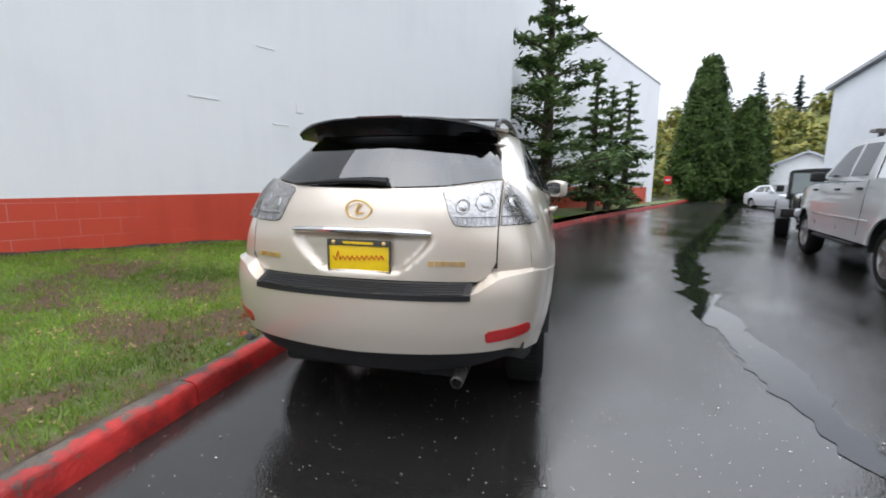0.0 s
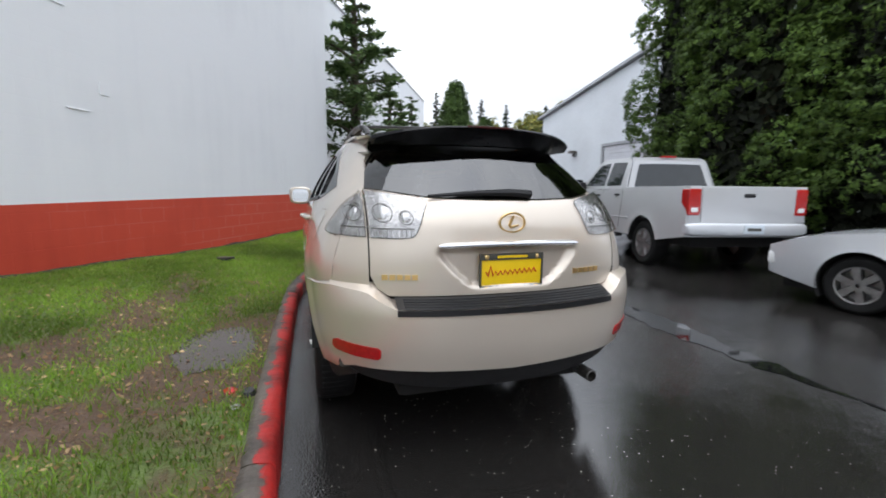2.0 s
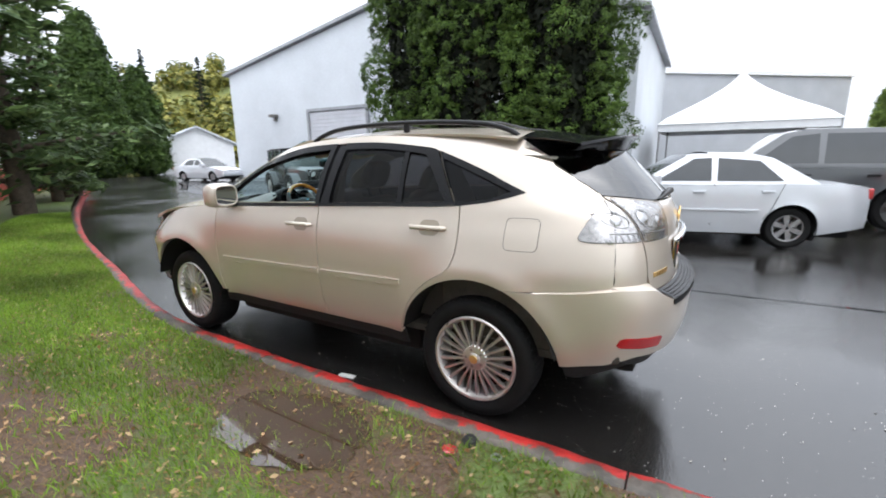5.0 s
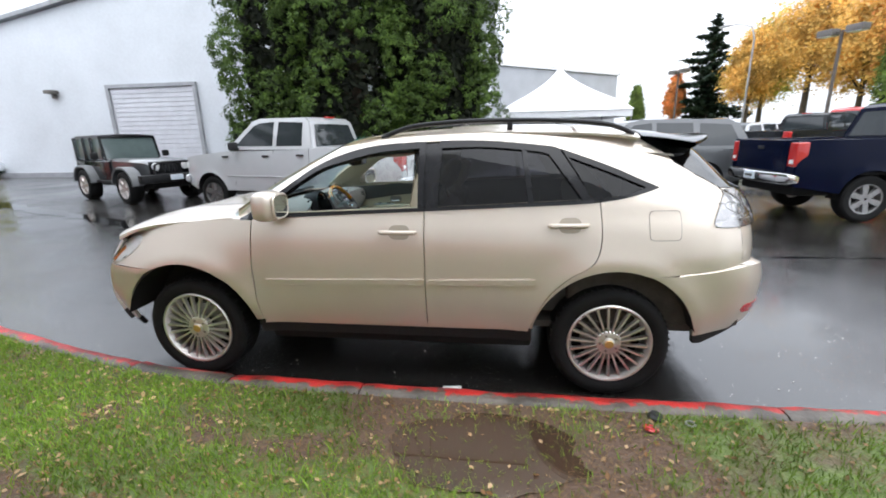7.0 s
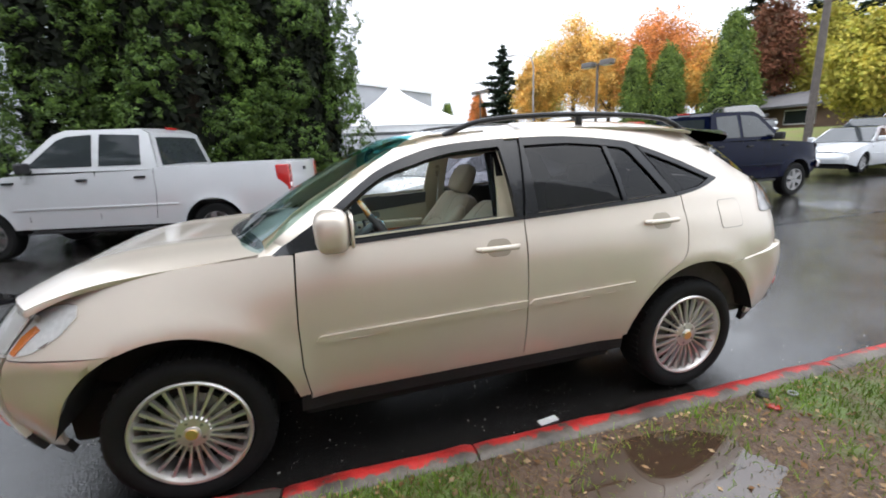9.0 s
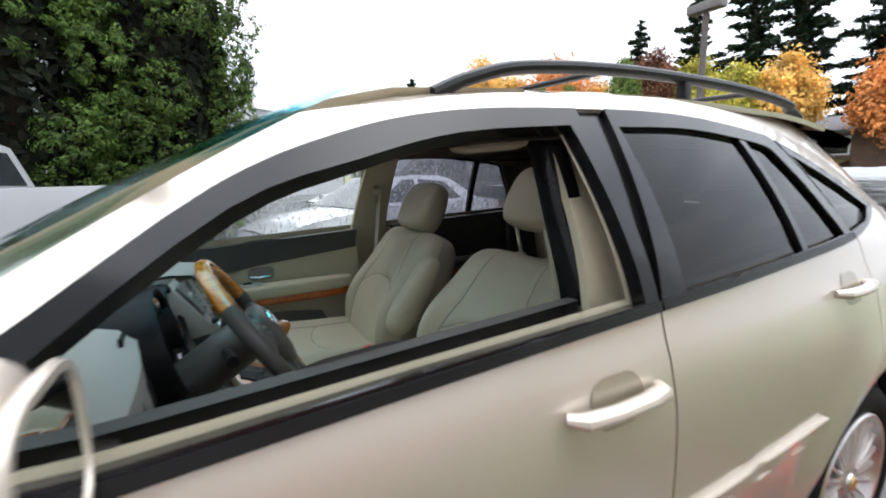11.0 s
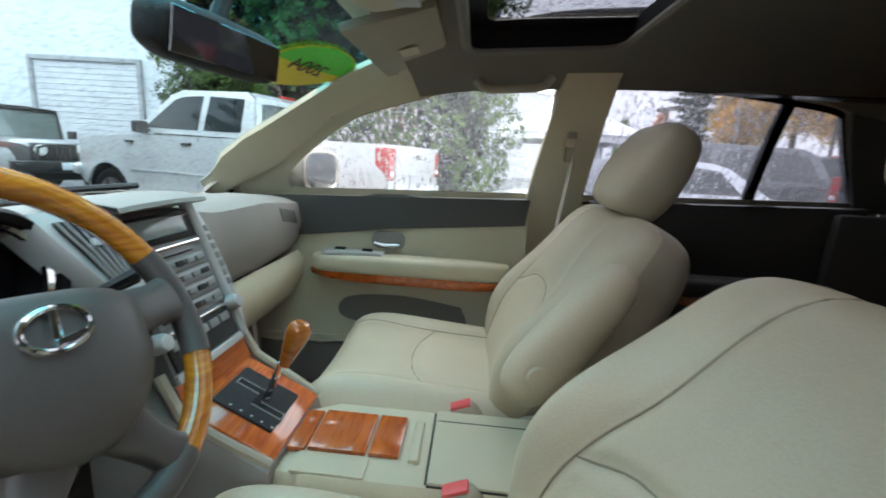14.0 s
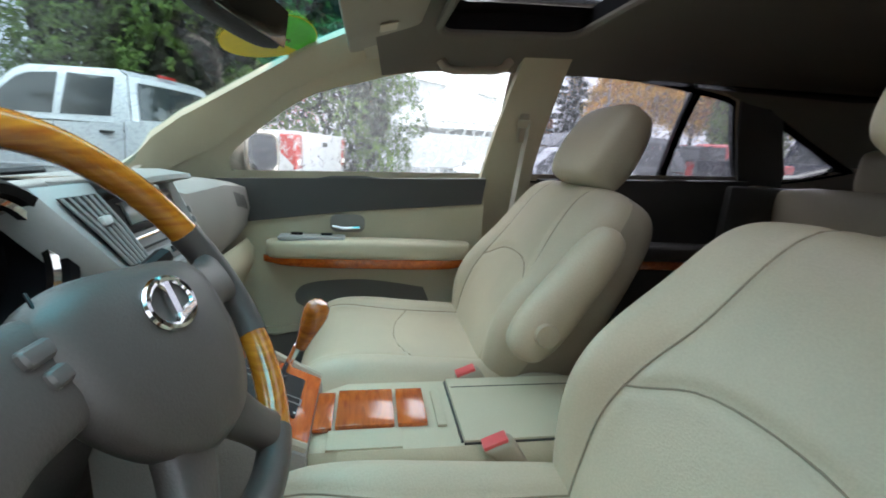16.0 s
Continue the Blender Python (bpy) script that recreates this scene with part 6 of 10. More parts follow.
POCKET = paint("taupe_lower_trim", (0.15, 0.138, 0.118), 0.55, 0, 0.1, 4, 0.25, 400)
DISPLAY = paint("dead_display", (0.22, 0.27, 0.27), 0.14, 0, 0.1, 10, rvary=0.03)
BELT_RED = paint("buckle_red", (0.72, 0.10, 0.10), 0.35, 0, 0.05, 30)
GAUGE = paint("gauge_black", (0.006, 0.006, 0.007), 0.4, 0, 0.1, 30, spec=0.12)
WEB = paint("belt_webbing", (0.40, 0.36, 0.29), 0.75, 0, 0.1, 30, 0.3, 600)


def wood(name, dark, light, scale=(4, 22, 22)):
    m, n, l, b = nodes_of(name)
    tc, mp, no, rp = n.new("ShaderNodeTexCoord"), n.new("ShaderNodeMapping"), n.new("ShaderNodeTexNoise"), n.new("ShaderNodeValToRGB")
    mp.inputs["Scale"].default_value = scale
    no.inputs["Scale"].default_value, no.inputs["Detail"].default_value, no.inputs["Distortion"].default_value = 3.0, 6, 1.2
    rp.color_ramp.elements[0].color, rp.color_ramp.elements[1].color = (*dark, 1), (*light, 1)
    rp.color_ramp.elements[0].position, rp.color_ramp.elements[1].position = 0.3, 0.65
    l.new(tc.outputs["Object"], mp.inputs[0])
    l.new(mp.outputs[0], no.inputs["Vector"])
    l.new(no.outputs["Fac"], rp.inputs["Fac"])
    l.new(rp.outputs[0], b.inputs["Base Color"])
    b.inputs["Roughness"].default_value = 0.22
    b.inputs["Coat Weight"].default_value, b.inputs["Coat Roughness"].default_value = 1.0, 0.05
    return m


WOOD = wood("red_brown_veneer", (0.30, 0.045, 0.006), (0.56, 0.13, 0.018))
RIM_WOOD = wood("amber_rim_wood", (0.30, 0.085, 0.006), (0.54, 0.22, 0.02), (4, 4, 30))
KNOB_WOOD = wood("brown_knob_wood", (0.20, 0.045, 0.004), (0.38, 0.12, 0.012), (8, 8, 20))


def pad(bm, secs, n=24, pw=0.55):
    """Skins rounded cross-sections given as centre, half width and half height along two axes."""
    rows = []
    vec = [(Vector(c), Vector(u), Vector(v)) for c, u, v in secs]
    fine = []
    for i in range(len(vec) - 1):
        p0, p1, p2, p3 = vec[max(0, i - 1)], vec[i], vec[i + 1], vec[min(len(vec) - 1, i + 2)]
        for k in range(4):
            t = k / 4
            fine.append(tuple(0.5 * (2 * b_ + (c_ - a_) * t + (2 * a_ - 5 * b_ + 4 * c_ - d_) * t * t + (3 * b_ - a_ - 3 * c_ + d_) * t ** 3) for a_, b_, c_, d_ in zip(p0, p1, p2, p3)))
    fine.append(vec[-1])
    for c, u, v in fine:
        c, u, v = Vector(c), Vector(u), Vector(v)
        rows.append([c + u * math.copysign(abs(math.cos(a)) ** pw, math.cos(a)) + v * math.copysign(abs(math.sin(a)) ** pw, math.sin(a)) for a in np.linspace(0, 2 * math.pi, n + 1)[:-1]])
    loft(bm, rows)


# shell: floor, headliner, pillars, bulkheads
part("cabin_floor", join(boxed(-0.76, 0.76, -0.6, 2.25, 0.42, 0.46), boxed(-0.76, 0.76, -0.75, 0.25, 0.46, 0.80, 0.02), boxed(-0.78, 0.78, 2.2, 2.28, 0.42, 1.06)), CARPET, suv, "dark carpeted floor", smooth=0)
hx = lambda x, y: Vector((x, y, roof_z(x, y) - 0.055 - 0.03 * (abs(x) / 0.6) ** 4))
SUN_IN = rr(-0.46, 0.46, 1.05, 1.43, 0.05)
head_poly = [(x, 1.56 + 0.04 * (1 - (x / 0.62) ** 2)) for x in np.linspace(-0.62, 0.62, 15)] + [(0.63, 1.1), (0.63, 0.3), (0.58, -0.35), (-0.58, -0.35), (-0.63, 0.3), (-0.63, 1.1)]
bm = sheet(head_poly, hx, 0.06, 0.0, centre=(0, 1, 3), hole=SUN_IN)
headliner = part("headliner", bm, HEADLINER, suv, "grey-beige cloth headliner")
ring_i = [hx(x, y) for x, y in SUN_IN]
bm = bmesh.new()
loft(bm, [ring_i + ring_i[:1], [Vector((p.x * 0.99, p.y, roof_z(p.x, p.y) - 0.012)) for p in ring_i + ring_i[:1]]], close=False)
part("sunroof_well", bm, GAUGE, headliner, "black sunroof well")
SUN_FRAME = rr(-0.475, 0.475, 0.965, 1.465, 0.04)
part("sunroof_frame", sheet(SUN_FRAME, lambda x, y: Vector((x, y, roof_z(x, y) - 0.017)), 0.05, 0, centre=(0, 1, 3), hole=rr(-0.405, 0.405, 1.035, 1.385, 0.03)), GAUGE, headliner, "black sunroof frame", 0)
bm = bmesh.new()
tube(bm, ring_i, 0.011, 8, closed=True)
part("sunroof_trim", bm, HEADLINER, headliner, "beige sunroof trim ring")
# inner faces of the pillars and rails: follow the body, a little inside it
inn = lambda d: (lambda y, z: Vector((-(half(min(y, 2.2), z) - d), y, z)))
for nm, poly, d in (("a_pillar_trim", [(2.31, 1.10), (2.05, 1.235), (1.83, 1.395), (1.65, 1.475), (1.44, 1.525), (1.2, 1.545), (1.2, 1.60), (1.5, 1.585), (1.62, 1.555), (1.75, 1.50), (1.9, 1.42), (2.1, 1.31), (2.33, 1.16)], 0.055),
                    ("b_pillar_trim", [(1.215, 1.17), (1.163, 1.535), (1.165, 1.552), (1.018, 1.552), (1.022, 1.52), (1.035, 1.17), (1.06, 0.5), (1.24, 0.5)], 0.095),
                    ("rear_rail_trim", [(1.02, 1.6), (1.02, 1.525), (0.75, 1.527), (0.46, 1.498), (0.36, 1.472), (0.27, 1.46), (0.04, 1.37), (-0.17, 1.288), (-0.45, 1.29), (-0.38, 1.5), (0.1, 1.58)], 0.055),
                    ("c_pillar_trim", [(0.385, 1.485), (0.20, 1.44), (0.04, 1.25), (0.02, 1.2), (0.2, 1.205)], 0.05)):
    # rear rail and c-pillar trim: beige darkened to stand for rear shade
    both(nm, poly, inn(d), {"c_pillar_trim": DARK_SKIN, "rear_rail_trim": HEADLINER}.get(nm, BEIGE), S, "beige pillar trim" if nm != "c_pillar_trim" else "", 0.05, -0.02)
grow = lambda pl, k, c: [(c[0] + (p[0] - c[0]) * k, c[1] + (p[1] - c[1]) * k) for p in pl]
for sd, hole_ in ((0, grow(FRONT_HOLE, 0.985, (1.55, 1.3))), (1, [(1.55 + (y - 1.55) * (0.93 if y > 1.55 else 0.955), 1.22 + (z - 1.22) * 0.93) for y, z in FRONT_HOLE])):
    bm = sheet(cut(WIN_TOP, 1.12, 2.26) + BELT_PTS(1.12, 2.24, 10), inn(0.036), 0.04, 0.0, hole=hole_)
    part("inner_frame", mirrored(bm) if sd else bm, BEIGE, front_door[sd], "beige inner window frame")
both("inner_frame", cut(WIN_TOP, 0.325, 1.1) + [(0.325, 1.505), (0.14, 1.218)] + BELT_PTS(0.14, 1.1, 8), inn(0.036), LEATHER_SIDE, rear_door, "beige inner window frame", 0.04, 0.0, grow(REAR_HOLE, 0.985, (0.65, 1.36)))
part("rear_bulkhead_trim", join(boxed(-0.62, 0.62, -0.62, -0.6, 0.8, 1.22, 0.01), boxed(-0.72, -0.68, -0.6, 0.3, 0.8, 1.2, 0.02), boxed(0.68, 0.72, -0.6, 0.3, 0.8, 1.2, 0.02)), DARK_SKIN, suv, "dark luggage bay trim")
part("header_trim", sheet([(x, 1.545 + 0.05 * (1 - (x / 0.6) ** 2)) for x in np.linspace(-0.6, 0.6, 15)] + [(x, 1.60 + 0.05 * (1 - (x / 0.6) ** 2)) for x in np.linspace(0.6, -0.6, 15)], lambda x, y: Vector((x, y, roof_z(x, min(y, 1.6)) - 0.05)), 0.06, 0, centre=(0, 1, 3)), BEIGE, headliner)


# doors, inside: dark sill pad, beige insert, armrest, wood, pocket
def door_card(sx, rear=False):
    pr = (rear_door if rear else front_door)[0 if sx < 0 else 1]
    y0, y1 = (0.2, 1.02) if rear else (1.205, 2.1)
    mir = (lambda b: mirrored(b)) if sx > 0 else (lambda b: b)
    P = lambda y, z: Vector((-(0.735 - 0.03 * min(1, max(0, (1.15 - z) / 0.2)) + 0.015 * math.sin(z * 9)), y, z))
    b0, b1 = BELT(y0) + 0.012, BELT(y1) + 0.012
    up = sheet([(y0, b0), (y1, b1), (y1 - 0.04, b1 - 0.14), ((y0 + y1) / 2, (b0 + b1) / 2 - 0.105), (y0 + 0.01, b0 - 0.085)], P, 0.05, -0.03, push=-0.012)
    # rear cards and armrests are coloured dark for the rear cabin's shade
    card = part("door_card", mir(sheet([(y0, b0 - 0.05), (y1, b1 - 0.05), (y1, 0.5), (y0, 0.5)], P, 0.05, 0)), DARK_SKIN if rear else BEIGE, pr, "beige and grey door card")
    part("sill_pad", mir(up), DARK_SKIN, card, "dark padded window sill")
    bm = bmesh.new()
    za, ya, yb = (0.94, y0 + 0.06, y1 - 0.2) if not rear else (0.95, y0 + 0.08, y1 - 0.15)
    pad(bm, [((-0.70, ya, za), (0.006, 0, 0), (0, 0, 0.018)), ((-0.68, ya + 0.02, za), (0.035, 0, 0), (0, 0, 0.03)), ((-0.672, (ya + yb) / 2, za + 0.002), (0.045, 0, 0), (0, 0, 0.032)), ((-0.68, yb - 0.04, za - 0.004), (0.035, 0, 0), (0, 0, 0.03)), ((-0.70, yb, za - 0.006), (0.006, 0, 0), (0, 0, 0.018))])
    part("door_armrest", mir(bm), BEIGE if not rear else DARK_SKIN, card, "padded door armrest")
    bm = bmesh.new()
    secs_ = []
    for k in range(13):
        e = abs(2 * k / 12 - 1) ** 5
        secs_.append(((-0.655 - 0.045 * e, ya - 0.02 + (yb + 0.03 - ya) * k / 12, za - 0.046 + 0.004 * k / 12), (0.012, 0, 0), (0.004, 0, 0.019 - 0.007 * e)))
    pad(bm, secs_, 14, 0.6)
    part("wood_strip", mir(bm), WOOD, card, "glossy red-brown wood strip")
    if not rear:
        part("door_pocket", mir(sheet(smooth_line([(1.4, 0.80), (1.6, 0.825), (1.78, 0.81), (1.82, 0.76), (1.76, 0.725), (1.5, 0.71), (1.38, 0.725), (1.4, 0.80)], 4)[:-1], P, 0.04, 0.0, push=-0.006)), POCKET, card, "taupe map pocket")
        part("kick_panel", mir(sheet([(1.21, 0.672), (2.09, 0.637), (2.09, 0.5), (1.21, 0.5)], P, 0.05, 0.0, push=-0.008)), POCKET, card, "taupe lower door panel")
        part("lower_ledge", mir(sheet([(1.22, 0.70), (2.08, 0.66), (2.08, 0.64), (1.22, 0.675)], P, 0.05, -0.01, push=-0.015)), BEIGE, card)
        part("handle_recess", mir(sheet(rr(1.60, 1.71, 0.985, 1.043, 0.022), P, 0.02, 0, push=-0.006)), TAUPE, card, "handle recess")
        bm = bmesh.new()
        tube(bm, [P(1.70, 1.004) + Vector((0.008, 0, 0)), P(1.665, 1.0) + Vector((0.022, 0, 0)), P(1.615, 1.004) + Vector((0.024, 0, 0))], [0.006, 0.010, 0.008], 8, flat=0.8)
        part("inner_handle", mir(bm), CHROME, card, "chrome door pull")
        part("switch_plate", mir(boxed(-0.70, -0.648, 1.66, 1.86, za + 0.024, za + 0.04, 0.006)), SILVER_TRIM, card, "silver window switch plate")
        for ys in (1.70, 1.79):
            part("window_switch", mir(boxed(-0.69, -0.672, ys, ys + 0.035, za + 0.038, za + 0.046, 0.003)), GAUGE, card)


for sx in (-1, 1):
    door_card(sx)
    door_card(sx, True)


# front seats
def seam_dip(u, s_, lines):
    """How far a point of a cushion lies from its nearest seam, in metres."""
    best = 9.0
    for ln in lines:
        for (u0, s0), (u1, s1) in zip(ln, ln[1:]):
            du, ds = (u1 - u0) * 0.26, s1 - s0
            q = max(0.0, min(1.0, ((u - u0) * 0.26 * du + (s_ - s0) * ds) / (du * du + ds * ds + 1e-9)))
            best = min(best, math.hypot((u - u0) * 0.26 - q * du, s_ - s0 - q * ds))
    return best


# one rounded cross-section: across and out, close-set over the face, sparse behind
RING = [(math.copysign(1 - (1 - abs(q)) ** 1.5, q), (1 - (1 - (1 - abs(q)) ** 1.5) ** 3.6) ** 0.3) for q in np.linspace(1, -1, 110)]
RING += [(-math.copysign(abs(math.cos(a)) ** 0.55, math.cos(a)), -abs(math.sin(a)) ** 0.6) for a in np.linspace(0, math.pi, 34)[1:-1]]


def front_seat(cx, lift=0.0, arm=0):
    nm = "driver" if cx < 0 else "passenger"
    up = 0.032 if cx < 0 else 0.0
    puff = 0.072 if cx < 0 else 0.05
    mid_s = 0.20 if cx < 0 else 0.13

    def fine(prof, n):
        q = np.array(prof)
        t = np.linspace(0, 1, n)
        k = np.linspace(0, 1, len(q))
        for _ in range(2):
            mids = (q[1:] + q[:-1]) / 2
            q = np.concatenate([q[:1], np.stack([0.5 * (q[:-1] + mids), 0.5 * (mids + q[1:])], 1).reshape(-1, q.shape[1]), q[-1:]])
            k = np.linspace(0, 1, len(q))
        return np.stack([np.interp(t, k, q[:, c]) for c in range(q.shape[1])], 1)

    # cushion: a rounded block with seams sunk into its top
    cush = fine([(1.19, 0.0, 0.16, 0.03), (1.21, 0.0, 0.225, 0.07), (1.30, -0.004, 0.25, 0.086), (1.45, 0.0, 0.262, 0.09), (1.60, 0.008, 0.265, 0.096), (1.69, 0.006, 0.258, 0.09), (1.735, -0.012, 0.235, 0.07), (1.757, -0.034, 0.19, 0.036), (1.762, -0.045, 0.12, 0.012)], 120)
    c_lines = [smooth_line(l_, 4) for l_ in ([(-0.62, 1.24), (-0.60, 1.4), (-0.60, 1.55), (-0.66, 1.66), (-0.70, 1.74)], [(0.62, 1.24), (0.60, 1.4), (0.60, 1.55), (0.66, 1.66), (0.70, 1.74)], [(-0.6, 1.47), (-0.3, 1.505), (0, 1.515), (0.3, 1.505), (0.6, 1.47)])]
    rows = []
    for y, dz, w, h in cush:
        row = []
        for xw, s_ in RING:
            x = w * xw
            z = h * s_
            if s_ > 0:
                u = x / 0.26
                z += (0.026 * math.exp(-((abs(u) - 0.78) / 0.17) ** 2) - 0.012 * math.exp(-(u / 0.5) ** 2)) * min(1, z / 0.06)
                near_ = seam_dip(u, y, c_lines)
                z -= 0.0065 * math.exp(-(near_ / 0.009) ** 2)
            # the piped joint between top and side
            if 0.15 < s_ < 0.5:
                x *= 0.978
            row.append((cx + x, y, 0.695 + up + dz + z))
        rows.append(row)
    bm = bmesh.new()
    loft(bm, rows)
    seat = part("%s_seat" % nm, bm, LEATHER, suv, "beige leather front seat", 80)
    for ln in c_lines:
        pts = []
        for u, y in ln:
            dz, w, h = (np.interp(y, cush[:, 0], cush[:, c]) for c in (1, 2, 3))
            s_ = (1 - min(1, abs(u) * 0.26 / w) ** 3.6) ** 0.3
            z = h * s_ + (0.026 * math.exp(-((abs(u) - 0.78) / 0.17) ** 2) - 0.012 * math.exp(-(u / 0.5) ** 2)) * min(1, h * s_ / 0.06) - 0.0058
            pts.append((cx + u * 0.26, y, 0.695 + up + dz + z))
        bm = bmesh.new()
        tube(bm, pts, 0.0016, 6)
        part("seam", bm, STITCH, seat)
    part("seat_base", boxed(cx - 0.22, cx + 0.22, 1.16, 1.70, 0.46, 0.62 + up, 0.03), LEATHER_SIDE, seat, "beige seat base")
    # backrest: leather face with bolsters, plain sides and back
    A, B = Vector((cx, 1.245, 0.74)), Vector((cx, 1.03, 1.165))
    ax = (B - A).normalized()
    th = Vector((0, ax.z, -ax.y))
    prof = fine([(-0.07, 0.14, 0.04), (-0.05, 0.20, 0.075), (0.02, 0.236, 0.095), (0.12, 0.258, 0.10), (0.24, 0.262, 0.098), (0.36, 0.262, 0.092), (0.44, 0.256, 0.08), (0.482, 0.236, 0.058), (0.50, 0.19, 0.032), (0.505, 0.12, 0.012)], 130)
    b_lines = [smooth_line(l_, 4) for l_ in ([(-0.60, -0.03), (-0.63, 0.08), (-0.64, 0.16), (-0.60, 0.25), (-0.52, 0.33), (-0.47, 0.42), (-0.44, 0.50)], [(0.60, -0.03), (0.63, 0.08), (0.64, 0.16), (0.60, 0.25), (0.52, 0.33), (0.47, 0.42), (0.44, 0.50)], [(-0.62, 0.205), (-0.35, 0.25), (0, 0.262), (0.35, 0.25), (0.62, 0.205)])]
    rows = []
    for s0, w, t in prof:
        row = []
        for xw, s_ in RING:
            x = w * xw
            d = (t + 0.02) * s_ - 0.02
            u = x / 0.26
            if s_ > 0:
                near_ = seam_dip(u, s0, b_lines)
                d += (puff * math.exp(-((abs(u) - 0.82) / 0.18) ** 2) * math.exp(-((s0 - mid_s) / 0.16) ** 2) - 0.016 * math.exp(-(u / 0.5) ** 2)) * min(1, s_ * 1.6)
                d -= 0.0065 * math.exp(-(near_ / 0.009) ** 2)
            row.append(A + ax * s0 + th * d + Vector((x, 0, 0)))
        rows.append(row)
    bm = bmesh.new()
    loft(bm, rows)
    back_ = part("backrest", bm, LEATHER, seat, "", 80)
    for ln in b_lines:
        pts = []
        for u, s0 in ln:
            w, t = np.interp(s0, prof[:, 0], prof[:, 1]), np.interp(s0, prof[:, 0], prof[:, 2])
            s_ = (1 - min(1, abs(u) * 0.26 / w) ** 3.6) ** 0.3
            d = (t + 0.02) * s_ - 0.02 + (puff * math.exp(-((abs(u) - 0.82) / 0.18) ** 2) * math.exp(-((s0 - mid_s) / 0.16) ** 2) - 0.016 * math.exp(-(u / 0.5) ** 2)) * min(1, s_ * 1.6) - 0.0058
            pts.append(A + ax * s0 + th * d + Vector((u * 0.26, 0, 0)))
        bm = bmesh.new()
        tube(bm, pts, 0.0016, 6)
        part("seam", bm, STITCH, back_)
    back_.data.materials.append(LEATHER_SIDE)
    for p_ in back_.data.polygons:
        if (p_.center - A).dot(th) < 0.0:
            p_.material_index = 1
    # headrest on two posts
    hz = 1.29 + lift
    hc = Vector((cx - 0.006 * (cx < 0), 0.995 + 0.003 * (cx < 0), hz + 0.022 * (cx < 0)))
    hs = 0.86 if cx < 0 else 1.0
    bm = bmesh.new()
    pad(bm, [(hc + ax * s * hs, (w * hs, 0, 0), th * t * hs) for s, w, t in ((-0.108, 0.085, 0.034), (-0.092, 0.115, 0.056), (-0.04, 0.128, 0.066), (0.03, 0.128, 0.062), (0.08, 0.118, 0.05), (0.104, 0.092, 0.032), (0.112, 0.05, 0.012))], 28, 0.5)
    hr = part("headrest", bm, LEATHER, seat, "beige leather headrest", 70)
    for sx in (-0.062, 0.062):
        bm = bmesh.new()
        tube(bm, [hc - ax * 0.09 + Vector((sx, 0, 0)), B + ax * 0.035 + Vector((sx, 0, 0))], 0.0065, 8)
        part("headrest_post", bm, CHROME, hr, "steel headrest post")
        bm = bmesh.new()
        lathe(bm, [(0.0, 0.008), (0.016, 0.006), (0.02, 0.0)], 12, Matrix.Translation(B + ax * 0.026 + Vector((sx, 0, 0))))
        part("post_guide", bm, BEIGE, back_)
    if arm:
        xa = cx - arm * 0.315
        bm = bmesh.new()
        p0, p1 = Vector((xa, 1.245, 0.925)), Vector((xa, 1.125, 1.10))
        d = (p1 - p0).normalized()
        e = Vector((0, d.z, -d.y))
        pad(bm, [(p0 - d * 0.072, (0.015, 0, 0), e * 0.014), (p0 - d * 0.055, (0.034, 0, 0), e * 0.042), (p0, (0.04, 0, 0), e * 0.056), (p0 + d * 0.1, (0.042, 0, 0), e * 0.052), (p1 - d * 0.03, (0.04, 0, 0), e * 0.046), (p1 + d * 0.015, (0.03, 0, 0), e * 0.032), (p1 + d * 0.03, (0.012, 0, 0), e * 0.01)], 28, 0.92)
        ar = part("seat_armrest", bm, LEATHER, seat, "folded leather armrest", 70)
        bm = bmesh.new()
        lathe(bm, [(0.0, 0.008), (0.022, 0.007), (0.026, 0.0), (0.03, 0.0)], 24, Matrix.Translation((xa - arm * 0.037, 1.245, 0.925)) @ Matrix.Rotation(radians(-90 * arm), 4, "Y"))
        part("pivot_cap", bm, LEATHER, ar, "round pivot cap")
    # belt buckle on the inner side, recliner cover at the foot of the backrest
    xb = cx - math.copysign(0.272, cx)
    bm = bmesh.new()
    pad(bm, [((xb, 1.285, 0.70), (0.014, 0, 0), (0, 0.022, 0)), ((xb, 1.34, 0.765), (0.017, 0, 0), (0, 0.028, 0.006)), ((xb, 1.372, 0.802), (0.017, 0, 0), (0, 0.026, -0.008)), ((xb, 1.378, 0.809), (0.012, 0, 0), (0, 0.02, -0.008))], 20, 0.6)
    bk = part("belt_buckle", bm, LEATHER_SIDE, seat, "beige seat belt buckle")
    part("release_button", rot_box((xb, 1.380, 0.811), (0.012, 0.021, 0.004), Matrix.Rotation(radians(-22), 4, "X"), 0.003), BELT_RED, bk, "red release button")
    xr = cx - math.copysign(0.262, cx)
    bm = bmesh.new()
    pad(bm, [((xr, 1.12, 0.72), (0.012, 0, 0), (0, 0, 0.02)), ((xr, 1.14, 0.73), (0.03, 0, 0), (0, 0, 0.05)), ((xr, 1.22, 0.735), (0.034, 0, 0), (0, 0, 0.055)), ((xr, 1.27, 0.725), (0.03, 0, 0), (0, 0, 0.045)), ((xr, 1.29, 0.71), (0.012, 0, 0), (0, 0, 0.02))], 20, 0.7)
    part("recliner_cover", bm, LEATHER_SIDE, seat, "beige recliner cover", 60)
    return seat


front_seat(0.385, 0.0, 1)
front_seat(-0.385, 0.045, 0)
